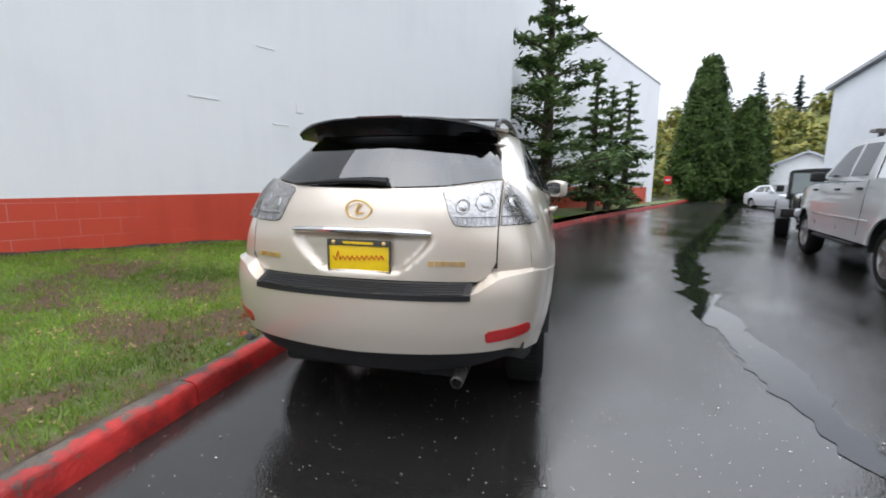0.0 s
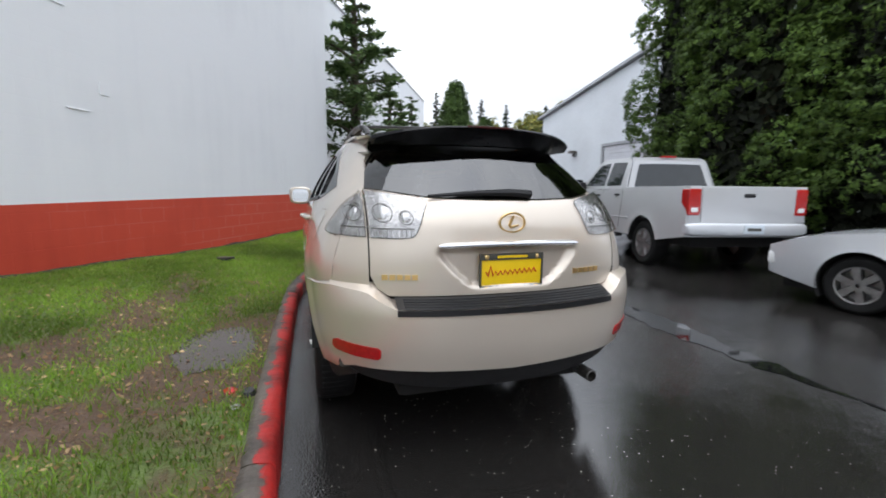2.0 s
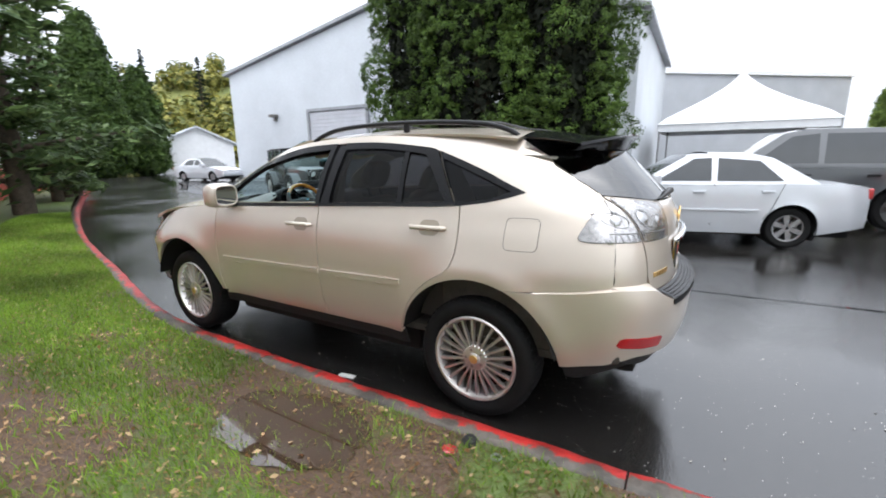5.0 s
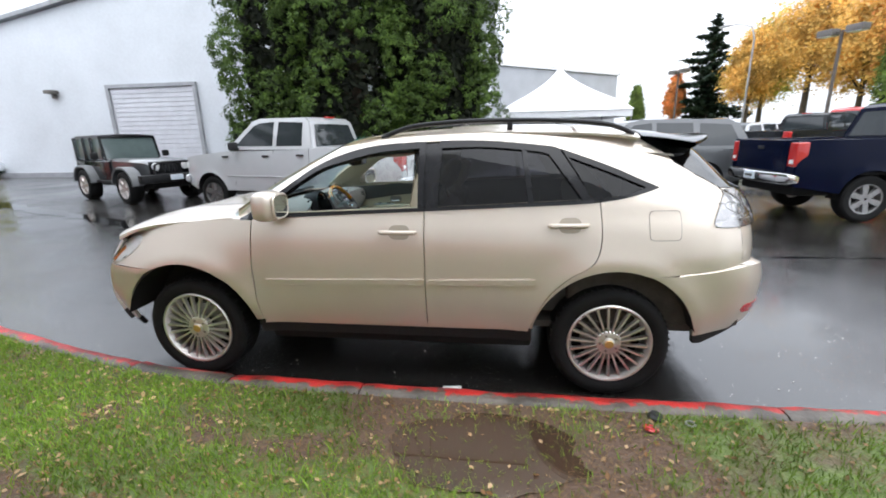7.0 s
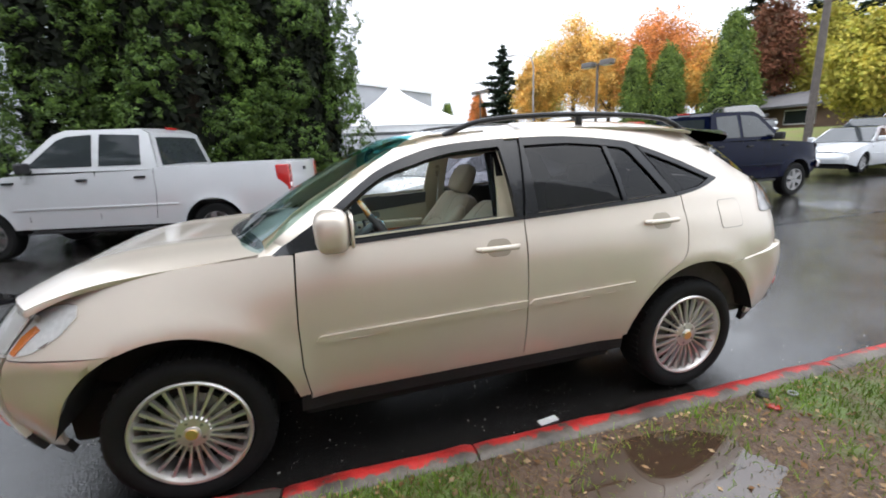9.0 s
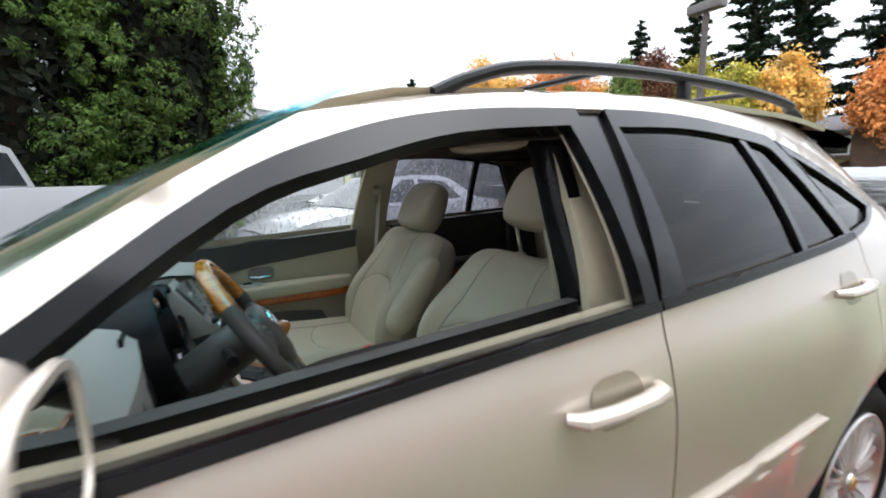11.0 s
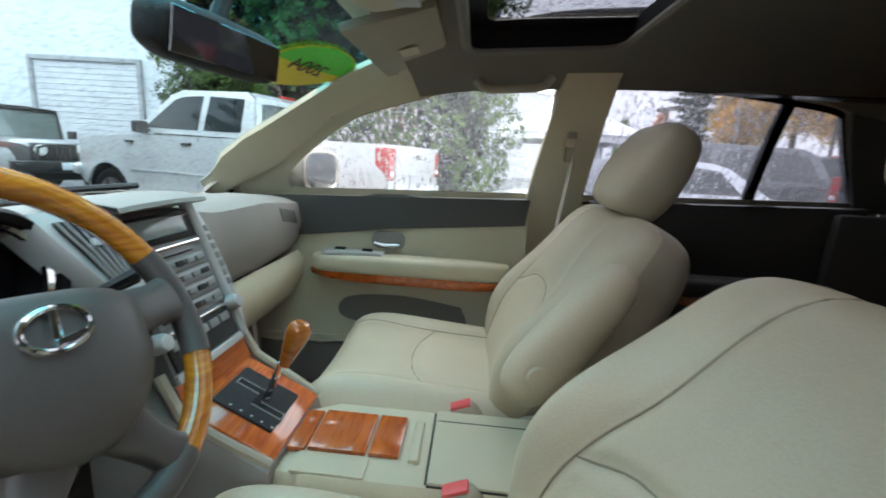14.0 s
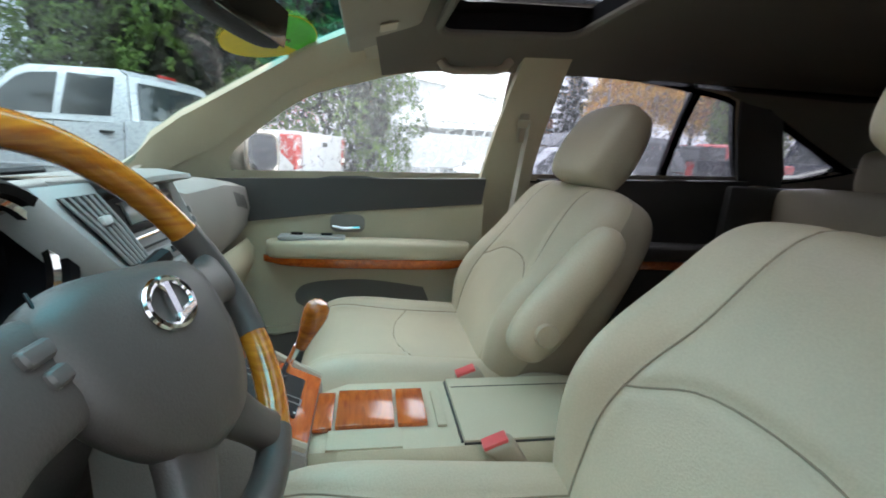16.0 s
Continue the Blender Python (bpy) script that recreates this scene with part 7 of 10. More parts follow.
# rear bench
bm = bmesh.new()
pad(bm, [((-0.64, 0.33, 0.70), (0, 0.24, 0), (0, 0, 0.06)), ((-0.58, 0.33, 0.70), (0, 0.27, 0), (0, 0, 0.085)), ((0.58, 0.33, 0.70), (0, 0.27, 0), (0, 0, 0.085)), ((0.64, 0.33, 0.70), (0, 0.24, 0), (0, 0, 0.06))], 24)
bench = part("rear_bench", bm, LEATHER, suv, "beige leather rear bench", 60)
bm = bmesh.new()
pad(bm, [((-0.64, 0.02, 0.95), (0, 0.03, 0.2), (0, 0.05, 0)), ((-0.58, 0.02, 0.95), (0, 0.05, 0.26), (0, 0.075, 0)), ((0.58, 0.02, 0.95), (0, 0.05, 0.26), (0, 0.075, 0)), ((0.64, 0.02, 0.95), (0, 0.03, 0.2), (0, 0.05, 0))], 24)
part("bench_back", bm, LEATHER, bench, "", 60)
for cx in (-0.38, 0.0, 0.38):
    bm = bmesh.new()
    pad(bm, [((cx - 0.13, -0.04, 1.27), (0, 0.02, 0), (0, 0, 0.04)), ((cx - 0.11, -0.04, 1.27), (0, 0.05, 0), (0, 0, 0.075)), ((cx + 0.11, -0.04, 1.27), (0, 0.05, 0), (0, 0, 0.075)), ((cx + 0.13, -0.04, 1.27), (0, 0.02, 0), (0, 0, 0.04))], 20)
    part("bench_headrest", bm, LEATHER, bench, "beige rear headrest", 60)

# centre console
bm = bmesh.new()
loft(bm, [[(-0.105, y, 0.46), (-0.12, y, 0.62), (-0.115, y, 0.775), (-0.10, y, 0.795), (0.10, y, 0.795), (0.115, y, 0.775), (0.12, y, 0.62), (0.105, y, 0.46)] for y in (0.98, 1.2, 1.45, 1.62)] + [[(-0.09, 1.69, 0.46), (-0.105, 1.69, 0.62), (-0.1, 1.685, 0.75), (-0.085, 1.675, 0.785), (0.085, 1.675, 0.785), (0.1, 1.685, 0.75), (0.105, 1.69, 0.62), (0.09, 1.69, 0.46)]])
console = part("centre_console", bm, BEIGE, suv, "beige centre console with wood lid", 40)
for y0, y1, z0 in ((1.535, 1.635, 0.794), (1.64, 1.672, 0.79), (1.478, 1.53, 0.794)):
    part("wood_lid", boxed(-0.045, 0.065, y0, y1, z0, z0 + 0.0095, 0.003), WOOD, console, "glossy red-brown wood cup lid")
part("side_tray", boxed(-0.098, -0.05, 1.525, 1.645, 0.794, 0.799, 0.0015), BEIGE, console)
part("lid_button", boxed(-0.05, 0.06, 1.445, 1.462, 0.794, 0.801, 0.003), BEIGE, console)
part("armrest_lid", boxed(-0.098, 0.098, 1.0, 1.425, 0.794, 0.803, 0.004), BEIGE, console, "beige storage lid")
part("lid_groove", join(boxed(-0.094, 0.094, 1.4255, 1.429, 0.7935, 0.7985), boxed(0.062, 0.0645, 1.0, 1.42, 0.800, 0.8036), boxed(-0.0995, -0.0975, 1.0, 1.425, 0.7935, 0.799), boxed(0.0975, 0.0995, 1.0, 1.425, 0.7935, 0.799)), DARK_SKIN, console, smooth=0)
# shifter ramp, plate, gate and knob
rmp = lambda y: 0.812 + (y - 1.70) * 0.5
bm = bmesh.new()
loft(bm, [[(-0.125, y, 0.5), (-0.125, y, rmp(y) - 0.03), (-0.11, y, rmp(y)), (0.11, y, rmp(y)), (0.125, y, rmp(y) - 0.03), (0.125, y, 0.5)] for y in (1.672, 1.75, 1.84, 1.95)])
ramp_ob = part("shifter_ramp", bm, TAUPE, suv, "taupe tunnel ramp below the dash", 40)
slope = Matrix.Rotation(math.atan(0.5), 4, "X")
on_r = lambda x, y, o: Vector((x, y, rmp(y) + o))
part("wood_surround", rot_box(on_r(0.012, 1.752, 0.002), (0.098, 0.088, 0.004), slope, 0.004), WOOD, ramp_ob, "glossy red-brown wood surround")
part("gate_plate", rot_box(on_r(0.015, 1.75, 0.008), (0.058, 0.058, 0.004), slope, 0.004), DARK_PLASTIC, ramp_ob, "black shift gate plate")
part("gate_slot", join(rot_box(on_r(0.028, 1.765, 0.0122), (0.006, 0.028, 0.001), slope), rot_box(on_r(0.012, 1.745, 0.0122), (0.020, 0.006, 0.001), slope), rot_box(on_r(-0.002, 1.722, 0.0122), (0.006, 0.028, 0.001), slope)), GAUGE, ramp_ob, smooth=0)
part("gate_rim", join(rot_box(on_r(0.028, 1.765, 0.0118), (0.009, 0.031, 0.001), slope), rot_box(on_r(-0.002, 1.722, 0.0118), (0.009, 0.031, 0.001), slope)), BUTTON, ramp_ob, smooth=0)
for k in range(5):
    part("gate_mark", rot_box(on_r(-0.035, 1.70 + 0.018 * k, 0.0122), (0.0015, 0.002, 0.0006), slope), SILVER_TRIM, ramp_ob, smooth=0)
bm = bmesh.new()
tube(bm, [on_r(0.02, 1.74, 0.0), (0.006, 1.70, 0.925)], [0.008, 0.006], 8)
lever = part("shift_lever", bm, CHROME, suv, "chrome shift lever with a wood knob")
bm = bmesh.new()
lathe(bm, [(0.0, -0.035), (0.010, -0.035), (0.013, -0.015), (0.019, 0.012), (0.0215, 0.032), (0.019, 0.046), (0.012, 0.053), (0.0, 0.055)], 24, Matrix.Translation((0.007, 1.682, 0.953)) @ Matrix.Rotation(radians(22), 4, "X"))
part("knob", bm, KNOB_WOOD, lever, "glossy amber wood knob")
bm = bmesh.new()
lathe(bm, [(0.011, 0.003), (0.014, 0.003), (0.016, 0.0), (0.016, -0.01)], 20, Matrix.Translation((0.068, 1.826, 0.902)) @ Matrix.Rotation(radians(72), 4, "X"))
part("power_socket", bm, CHROME, ramp_ob, "chrome-rimmed power socket")
bm = bmesh.new()
lathe(bm, [(0.0, 0.002), (0.011, 0.003)], 16, Matrix.Translation((0.068, 1.826, 0.902)) @ Matrix.Rotation(radians(72), 4, "X"))
part("socket_plug", bm, GAUGE, ramp_ob)

# dash: one long skin, its section changing across the car
def dash_sec(x):
    hood = math.exp(-((x + 0.36) / 0.2) ** 4)
    mid = math.exp(-((x - 0.01) / 0.17) ** 4)
    end = max(0, (abs(x) - 0.45) / 0.27)
    y_face = 1.93 - 0.03 * mid + 0.02 * end
    z_top = 1.165 + 0.035 * hood + 0.02 * mid - 0.03 * end
    pit = math.exp(-((x + 0.325) / 0.195) ** 8)
    return [(x, 2.5, 1.095), (x, 2.3, 1.125 + 0.01 * hood), (x, 2.14, z_top - 0.012), (x, 2.05, z_top), (x, y_face + 0.055, z_top - 0.006), (x, y_face + 0.012 + 0.02 * pit, z_top - 0.02), (x, y_face + 0.11 * pit, z_top - 0.045 - 0.035 * (1 - pit)), (x, y_face + 0.012 + 0.1 * pit, 1.0), (x, y_face + 0.045, 0.955), (x, 2.25, 0.95)]


bm = bmesh.new()
loft(bm, [dash_sec(x) for x in np.linspace(-0.745, 0.745, 61)], close=False)
dash = part("dashboard", bm, TAUPE, suv, "taupe padded dashboard", 50)
bm = bmesh.new()
loft(bm, [[(x, 1.965, 0.957), (x, 1.945, 0.93), (x, 1.95, 0.87), (x, 1.985, 0.80), (x, 2.05, 0.74), (x, 2.25, 0.70)] for x in np.linspace(0.14, 0.735, 12)], close=False)
part("glove_box", bm, BEIGE, dash, "beige glove box", 50)
bm = bmesh.new()
loft(bm, [[(x, 1.965, 0.957), (x, 1.935, 0.92), (x, 1.94, 0.85), (x, 1.98, 0.76), (x, 2.05, 0.70), (x, 2.25, 0.66)] for x in np.linspace(-0.735, -0.12, 12)], close=False)
part("knee_panel", bm, DARK_SKIN, dash, "dark knee panel", 50)
# end vents
for sx in (-1, 1):
    for k in range(5):
        part("end_vent_slot", rot_box((sx * (0.548 + 0.026 * k), 1.947 + 0.0015 * k, 1.098 - 0.005 * k), (0.008, 0.006, 0.022), Matrix.Rotation(radians(-11), 4, "X") @ Matrix.Rotation(radians(-sx * 12), 4, "Y"), 0.004), GAUGE, dash, "dark vent slot")
# instrument binnacle: two hooded dials in a black panel
part("binnacle_panel", boxed(-0.515, -0.135, 1.976, 1.982, 1.01, 1.185, 0.002), GAUGE, dash, "black instrument panel", 0)
for gx, gr in ((-0.385, 0.094), (-0.23, 0.066)):
    gm = Matrix.Translation((gx, 1.96, 1.118)) @ Matrix.Rotation(radians(78), 4, "X")
    bm = bmesh.new()
    lathe(bm, [(gr + 0.02, -0.06), (gr + 0.02, 0.035), (gr + 0.012, 0.045), (gr + 0.004, 0.04), (gr, 0.0), (gr * 0.97, -0.04)], 44, gm)
    hd = part("dial_hood", bm, GAUGE, dash, "black dial hood", 50)
    bm = bmesh.new()
    lathe(bm, [(gr + 0.004, 0.03), (gr + 0.001, 0.033), (gr - 0.003, 0.028), (gr - 0.003, 0.02)], 44, gm)
    part("dial_ring", bm, CHROME, hd, "bright dial ring")
    bm = bmesh.new()
    lathe(bm, [(0.0, -0.035), (gr, -0.036)], 40, gm)
    part("dial_face", bm, GAUGE, hd, "black dial face", 0)
STACK_GREY = paint("stack_grey", (0.15, 0.155, 0.152), 0.42, 0.25, 0.1, 8, 0.05, 300)
# centre stack: a leaning panel with a display, silver wings with vents, controls
st_n = lambda x, s, o: Vector((x, 1.92 - 0.08 * s, 1.17 - 0.2 * s)) + Vector((0, -0.928, 0.371)) * o
tl = Matrix.Rotation(-math.atan(0.4), 4, "X")


def slab(name, x0, x1, s0, s1, o, thick, mat, parent, label="", bevel=0.003):
    c = st_n((x0 + x1) / 2, (s0 + s1) / 2, o)
    L = (s1 - s0) * 0.2 * math.hypot(1, 0.4)
    return part(name, rot_box(c, ((x1 - x0) / 2, thick / 2, L / 2), tl, bevel), mat, parent, label)


stack = slab("centre_panel", -0.092, 0.098, 0.0, 1.24, -0.02, 0.04, STACK_GREY, dash, "grey centre stack with silver wings")
hood_ = bmesh.new()
loft(hood_, [[(x, 2.02, 1.197), (x, 1.93, 1.203 - 0.1 * x * x), (x, 1.885, 1.199 - 0.3 * x * x), (x, 1.882, 1.192 - 0.3 * x * x), (x, 1.90, 1.184), (x, 1.96, 1.178)] for x in np.linspace(-0.10, 0.10, 11)], close=False)
part("display_hood", hood_, TAUPE, stack, "padded display hood", 50)
slab("display_surround", -0.085, 0.088, 0.0, 0.235, 0.001, 0.006, GAUGE, stack, "black display surround", 0.002)
slab("display_screen", -0.062, 0.066, 0.035, 0.185, 0.005, 0.005, DISPLAY, stack, "grey unlit display")
slab("chrome_line", -0.085, 0.088, 0.262, 0.285, 0.003, 0.008, CHROME, stack, "thin chrome line", 0.001)
slab("disc_slot", -0.06, 0.062, 0.335, 0.35, 0.001, 0.006, GAUGE, stack, "dark disc slot", 0.001)
for k in range(4):
    z0 = 0.375 + 0.12 * k
    slab("radio_panel", -0.082, 0.086, z0, z0 + 0.1, 0.002, 0.005, BUTTON, stack, "grey control strip", 0.002)
    for j in range(6):
        slab("control_button", -0.073 + 0.026 * j, -0.052 + 0.026 * j, z0 + 0.025, z0 + 0.07, 0.006, 0.004, STACK_GREY if (j + k) % 3 else DARK_PLASTIC, stack, "", 0.0015)
slab("lower_chrome_line", -0.085, 0.088, 0.872, 0.892, 0.003, 0.008, CHROME, stack, "thin chrome line", 0.001)
slab("climate_panel", -0.085, 0.088, 0.905, 1.16, 0.002, 0.006, DARK_PLASTIC, stack, "black climate panel", 0.002)
for j in range(5):
    slab("climate_button", -0.078 + 0.032 * j, -0.052 + 0.032 * j, 0.94, 1.01, 0.006, 0.005, BUTTON, stack, "", 0.002)
slab("sill_strip", -0.092, 0.094, 1.17, 1.24, 0.002, 0.01, SILVER_TRIM, stack, "silver sill of the stack", 0.003)
# driver's side wing leans in towards the display; the other one turns away to the passenger
w = bmesh.new()
rows_ = []
for k in range(9):
    q = k / 8
    xl, xr = -0.19 + 0.062 * q, -0.089 + 0.004 * q
    yy, zz = 1.938 - 0.088 * q, 1.192 - 0.145 * q
    rows_.append([(xl - 0.006, yy + 0.05, zz - 0.006), (xl, yy + 0.006, zz), (xl + 0.008, yy - 0.004, zz + 0.002), (xr - 0.006, yy - 0.012, zz + 0.002), (xr, yy - 0.006, zz), (xr, yy + 0.04, zz)])
loft(w, rows_, close=False)
wing = part("silver_wing", w, SILVER_TRIM, stack, "silver plastic wing with vent", 40)
on_w = lambda u, q, o: Vector((-0.182 + 0.062 * q + u * (0.087 - 0.058 * q), 1.931 - 0.088 * q - 0.006 * u - o * 0.855, 1.192 - 0.145 * q + o * 0.519))
vent = bmesh.new()
loft(vent, [[on_w(u, q, 0.002) for u in (0.16, 0.4, 0.65, 0.9)] for q in (0.08, 0.3, 0.5, 0.66)], close=False)
part("vent_opening", vent, GAUGE, wing, "dark vent opening", 0)
for k in range(6):
    bm = bmesh.new()
    u = 0.2 + 0.135 * k
    tube(bm, [on_w(u, 0.085, 0.004), on_w(u, 0.37, 0.006), on_w(u, 0.655, 0.004)], 0.0024, 6)
    part("vent_blade", bm, BUTTON, wing, "grey vent blade")
part("vent_tab", rot_box(on_w(0.52, 0.3, 0.008), (0.009, 0.004, 0.006), tl, 0.003), SILVER_TRIM, wing, "vent tab")
part("clock_knob", rot_box(on_w(0.5, 0.84, 0.008), (0.012, 0.008, 0.006), tl, 0.004), DARK_PLASTIC, wing, "dark wing button")
w = bmesh.new()
rows_ = []
for k in range(11):
    s_ = -0.08 + 1.3 * k / 10
    wd = 0.046 - 0.016 * abs(2 * k / 10 - 1) ** 2
    bow = 0.012 * math.sin(math.pi * k / 10)
    rows_.append([st_n(0.092 + bow * 0.4, s_, -0.01), st_n(0.092 + bow * 0.4, s_, 0.006), st_n(0.098 + bow * 0.4, s_, 0.012), st_n(0.098 + wd * 0.5 + bow, s_, 0.004), st_n(0.098 + wd + bow, s_, -0.02), st_n(0.098 + wd + bow, s_, -0.05)])
loft(w, rows_, close=False)
wing_r = part("silver_wing", w, SILVER_TRIM, stack, "bowed silver plastic wing", 50)
for k in range(7):
    part("wing_key", rot_box(st_n(0.113, 0.2 + 0.085 * k, 0.010), (0.009, 0.003, 0.006), tl @ Matrix.Rotation(radians(18), 4, "Z"), 0.002), BUTTON, wing_r, "small silver key")
for x in (-0.10, 0.098):
    bm = bmesh.new()
    lathe(bm, [(0.0, 0.022), (0.012, 0.021), (0.015, 0.013), (0.016, 0.0)], 20, Matrix.Translation(st_n(x, 0.9, 0.004)) @ Vector((0, -0.928, 0.371)).to_track_quat("Z", "Y").to_matrix().to_4x4())
    part("stack_knob", bm, SILVER_TRIM, stack, "silver round knob")
bm = bmesh.new()
loft(bm, [[(x, 1.80, 0.862), (x, 1.812, 0.872), (x, 1.83, 0.925), (x, 1.86, 0.93)] for x in (-0.088, -0.04, 0.02, 0.07, 0.11)], close=False)
part("lower_wood", bm, WOOD, dash, "wood strip below the stack", 50)
for sx in (-1, 1):
    bm = bmesh.new()
    tube(bm, [(0.012 + sx * 0.112, 1.845, 0.94), (0.012 + sx * 0.115, 1.81, 0.875), (0.012 + sx * 0.112, 1.74, 0.835), (0.012 + sx * 0.106, 1.675, 0.80)], 0.009, 8)
    part("console_edge", bm, LEATHER_SIDE, dash, "beige console edge strip")
# steering wheel, tilted towards the driver
SW = Matrix.Translation((-0.346, 1.763, 1.107)) @ Matrix.Rotation(radians(90 - 32), 4, "X")
steer = part("steering_wheel", boxed(-0.001, 0.001, -0.001, 0.001, -0.06, -0.059), WHEEL_SKIN, suv, "taupe steering wheel with amber wood rim")


def rim_arc(a0, a1, mat, name, r=0.0155):
    bm = bmesh.new()
    tube(bm, [SW @ Vector((0.176 * math.cos(radians(a)), 0.176 * math.sin(radians(a)), 0)) for a in np.linspace(a0, a1, 24)], r, 14)
    part(name, bm, mat, steer, "amber wood rim" if mat is RIM_WOOD else "taupe leather grip")


rim_arc(17, 143, RIM_WOOD, "rim_wood")
rim_arc(143, 194, WHEEL_SKIN, "rim_grip", 0.0165)
rim_arc(194, 217, WHEEL_SKIN, "rim_grip", 0.0165)
rim_arc(217, 257, RIM_WOOD, "rim_wood")
rim_arc(257, 291, WHEEL_SKIN, "rim_grip", 0.0165)
rim_arc(-69, -29, RIM_WOOD, "rim_wood")
rim_arc(-29, 17, WHEEL_SKIN, "rim_grip", 0.0165)
# turned a little clockwise
SR = SW @ Matrix.Rotation(radians(-9), 4, "Z")
bm = bmesh.new()
rows = []
for k, (sc, z) in enumerate(((0.80, -0.02), (0.98, 0.0), (1.0, 0.012), (0.93, 0.024), (0.72, 0.031), (0.35, 0.034), (0.02, 0.0345))):
    ring = []
    for a in np.linspace(0, 2 * math.pi, 41)[:-1]:
        c, s = math.cos(a), math.sin(a)
        rx_ = 0.103 * math.copysign(abs(c) ** 0.6, c) * (1 - 0.42 * max(0, -s) ** 1.3)
        ry_ = (0.047 if s > 0 else 0.11) * math.copysign(abs(s) ** 0.62, s)
        ring.append(SR @ Vector((rx_ * sc, ry_ * sc, z)))
    rows.append(ring)
loft(bm, rows)
hub = part("airbag_cover", bm, WHEEL_SKIN, steer, "taupe airbag cover", 60)
R3 = SR.to_3x3()
for pts in ([(0.07, 0.006, 0.008, 0.052), (0.105, 0.010, 0.007, 0.044), (0.14, 0.014, 0.003, 0.042), (0.172, 0.018, 0.0, 0.056)], [(-0.06, -0.002, 0.009, 0.058), (-0.10, -0.005, 0.007, 0.058), (-0.14, -0.011, 0.003, 0.062), (-0.172, -0.016, 0.0, 0.084)], [(0.03, -0.085, 0.004, 0.05), (0.05, -0.115, 0.003, 0.036), (0.07, -0.14, 0.001, 0.034), (0.085, -0.158, 0.0, 0.05)], [(-0.03, -0.085, 0.004, 0.05), (-0.05, -0.115, 0.003, 0.036), (-0.07, -0.14, 0.001, 0.034), (-0.085, -0.158, 0.0, 0.05)]):
    bm = bmesh.new()
    dx, dy = pts[-1][0] - pts[0][0], pts[-1][1] - pts[0][1]
    q = math.hypot(dx, dy)
    across = R3 @ Vector((-dy / q, dx / q, 0))
    pad(bm, [(SR @ Vector(p[:3]), across * p[3] * 0.62, R3 @ Vector((0, 0, 0.013))) for p in pts], 16, 0.7)
    part("spoke", bm, WHEEL_SKIN, steer, "", 60)
bm = bmesh.new()
tube(bm, [SW @ Vector((0.030 * math.cos(a), 0.005 + 0.019 * math.sin(a), 0.0355)) for a in np.linspace(0, 2 * math.pi, 33)[:-1]], 0.0034, 8, closed=True)
tube(bm, [SW @ Vector(p) for p in ((0.002, 0.020, 0.0385), (-0.008, -0.006, 0.0385))], 0.0044, 6)
tube(bm, [SW @ Vector(p) for p in ((-0.011, -0.007, 0.0385), (0.020, -0.006, 0.0385))], [0.0048, 0.003], 6)
part("emblem", bm, CHROME, hub, "chrome oval emblem")
# the joints between the cover and the spokes
for sx in (-1, 1):
    bm = bmesh.new()
    tube(bm, [SR @ Vector((sx * x_, y_, z_)) for x_, y_, z_ in ((0.079, 0.044, 0.012), (0.088, 0.03, 0.0185), (0.092, 0.01, 0.0215), (0.09, -0.012, 0.0205), (0.083, -0.035, 0.016))], 0.0012, 6)
    part("cover_joint", bm, GAUGE, hub)
for bx, by, w in ((-0.097, 0.024, 0.0165), (-0.095, 0.008, 0.0145), (-0.090, -0.006, 0.0065)):
    bm = bmesh.new()
    box(bm, bx - w, bx + w, by - 0.0062, by + 0.0062, 0.006, 0.0232, 0.005, 3, SW)
    part("wheel_button", bm, BUTTON_DARK, steer, "grey thumb button")
bm = bmesh.new()
tube(bm, [SW @ Vector((0, 0, -0.01)), SW @ Vector((0, 0, -0.2))], 0.05, 16)
part("column_shroud", bm, WHEEL_SKIN, dash, "taupe column shroud")
for sx in (-1, 1):
    bm = bmesh.new()
    tube(bm, [SW @ Vector((sx * 0.05, 0.02, -0.07)), SW @ Vector((sx * 0.14, 0.035, -0.05)), SW @ Vector((sx * 0.19, 0.04, -0.045))], [0.008, 0.008, 0.011], 8)
    part("column_stalk", bm, GAUGE, dash, "black column stalk")
# overhead: console, visors, grab handles, mirror
bm = bmesh.new()
pad(bm, [((0.0, 1.60, 1.535), (0.085, 0, 0), (0, 0, 0.012)), ((0.0, 1.57, 1.54), (0.10, 0, 0), (0, 0, 0.026)), ((0.0, 1.5, 1.555), (0.10, 0, 0), (0, 0, 0.026)), ((0.0, 1.455, 1.562), (0.085, 0, 0), (0, 0, 0.012))], 20, 0.5)
oc = part("overhead_console", bm, BEIGE, headliner, "beige overhead lamp console", 50)
for xl in (-0.07, 0.015):
    part("map_lamp", boxed(xl, xl + 0.055, 1.49, 1.55, 1.522, 1.53, 0.004), SILVER_TRIM, oc, "pale map lamp lens")
part("roof_switches", join(boxed(-0.03, -0.008, 1.465, 1.485, 1.531, 1.54, 0.003), boxed(0.008, 0.03, 1.465, 1.485, 1.531, 1.54, 0.003)), BUTTON, oc)
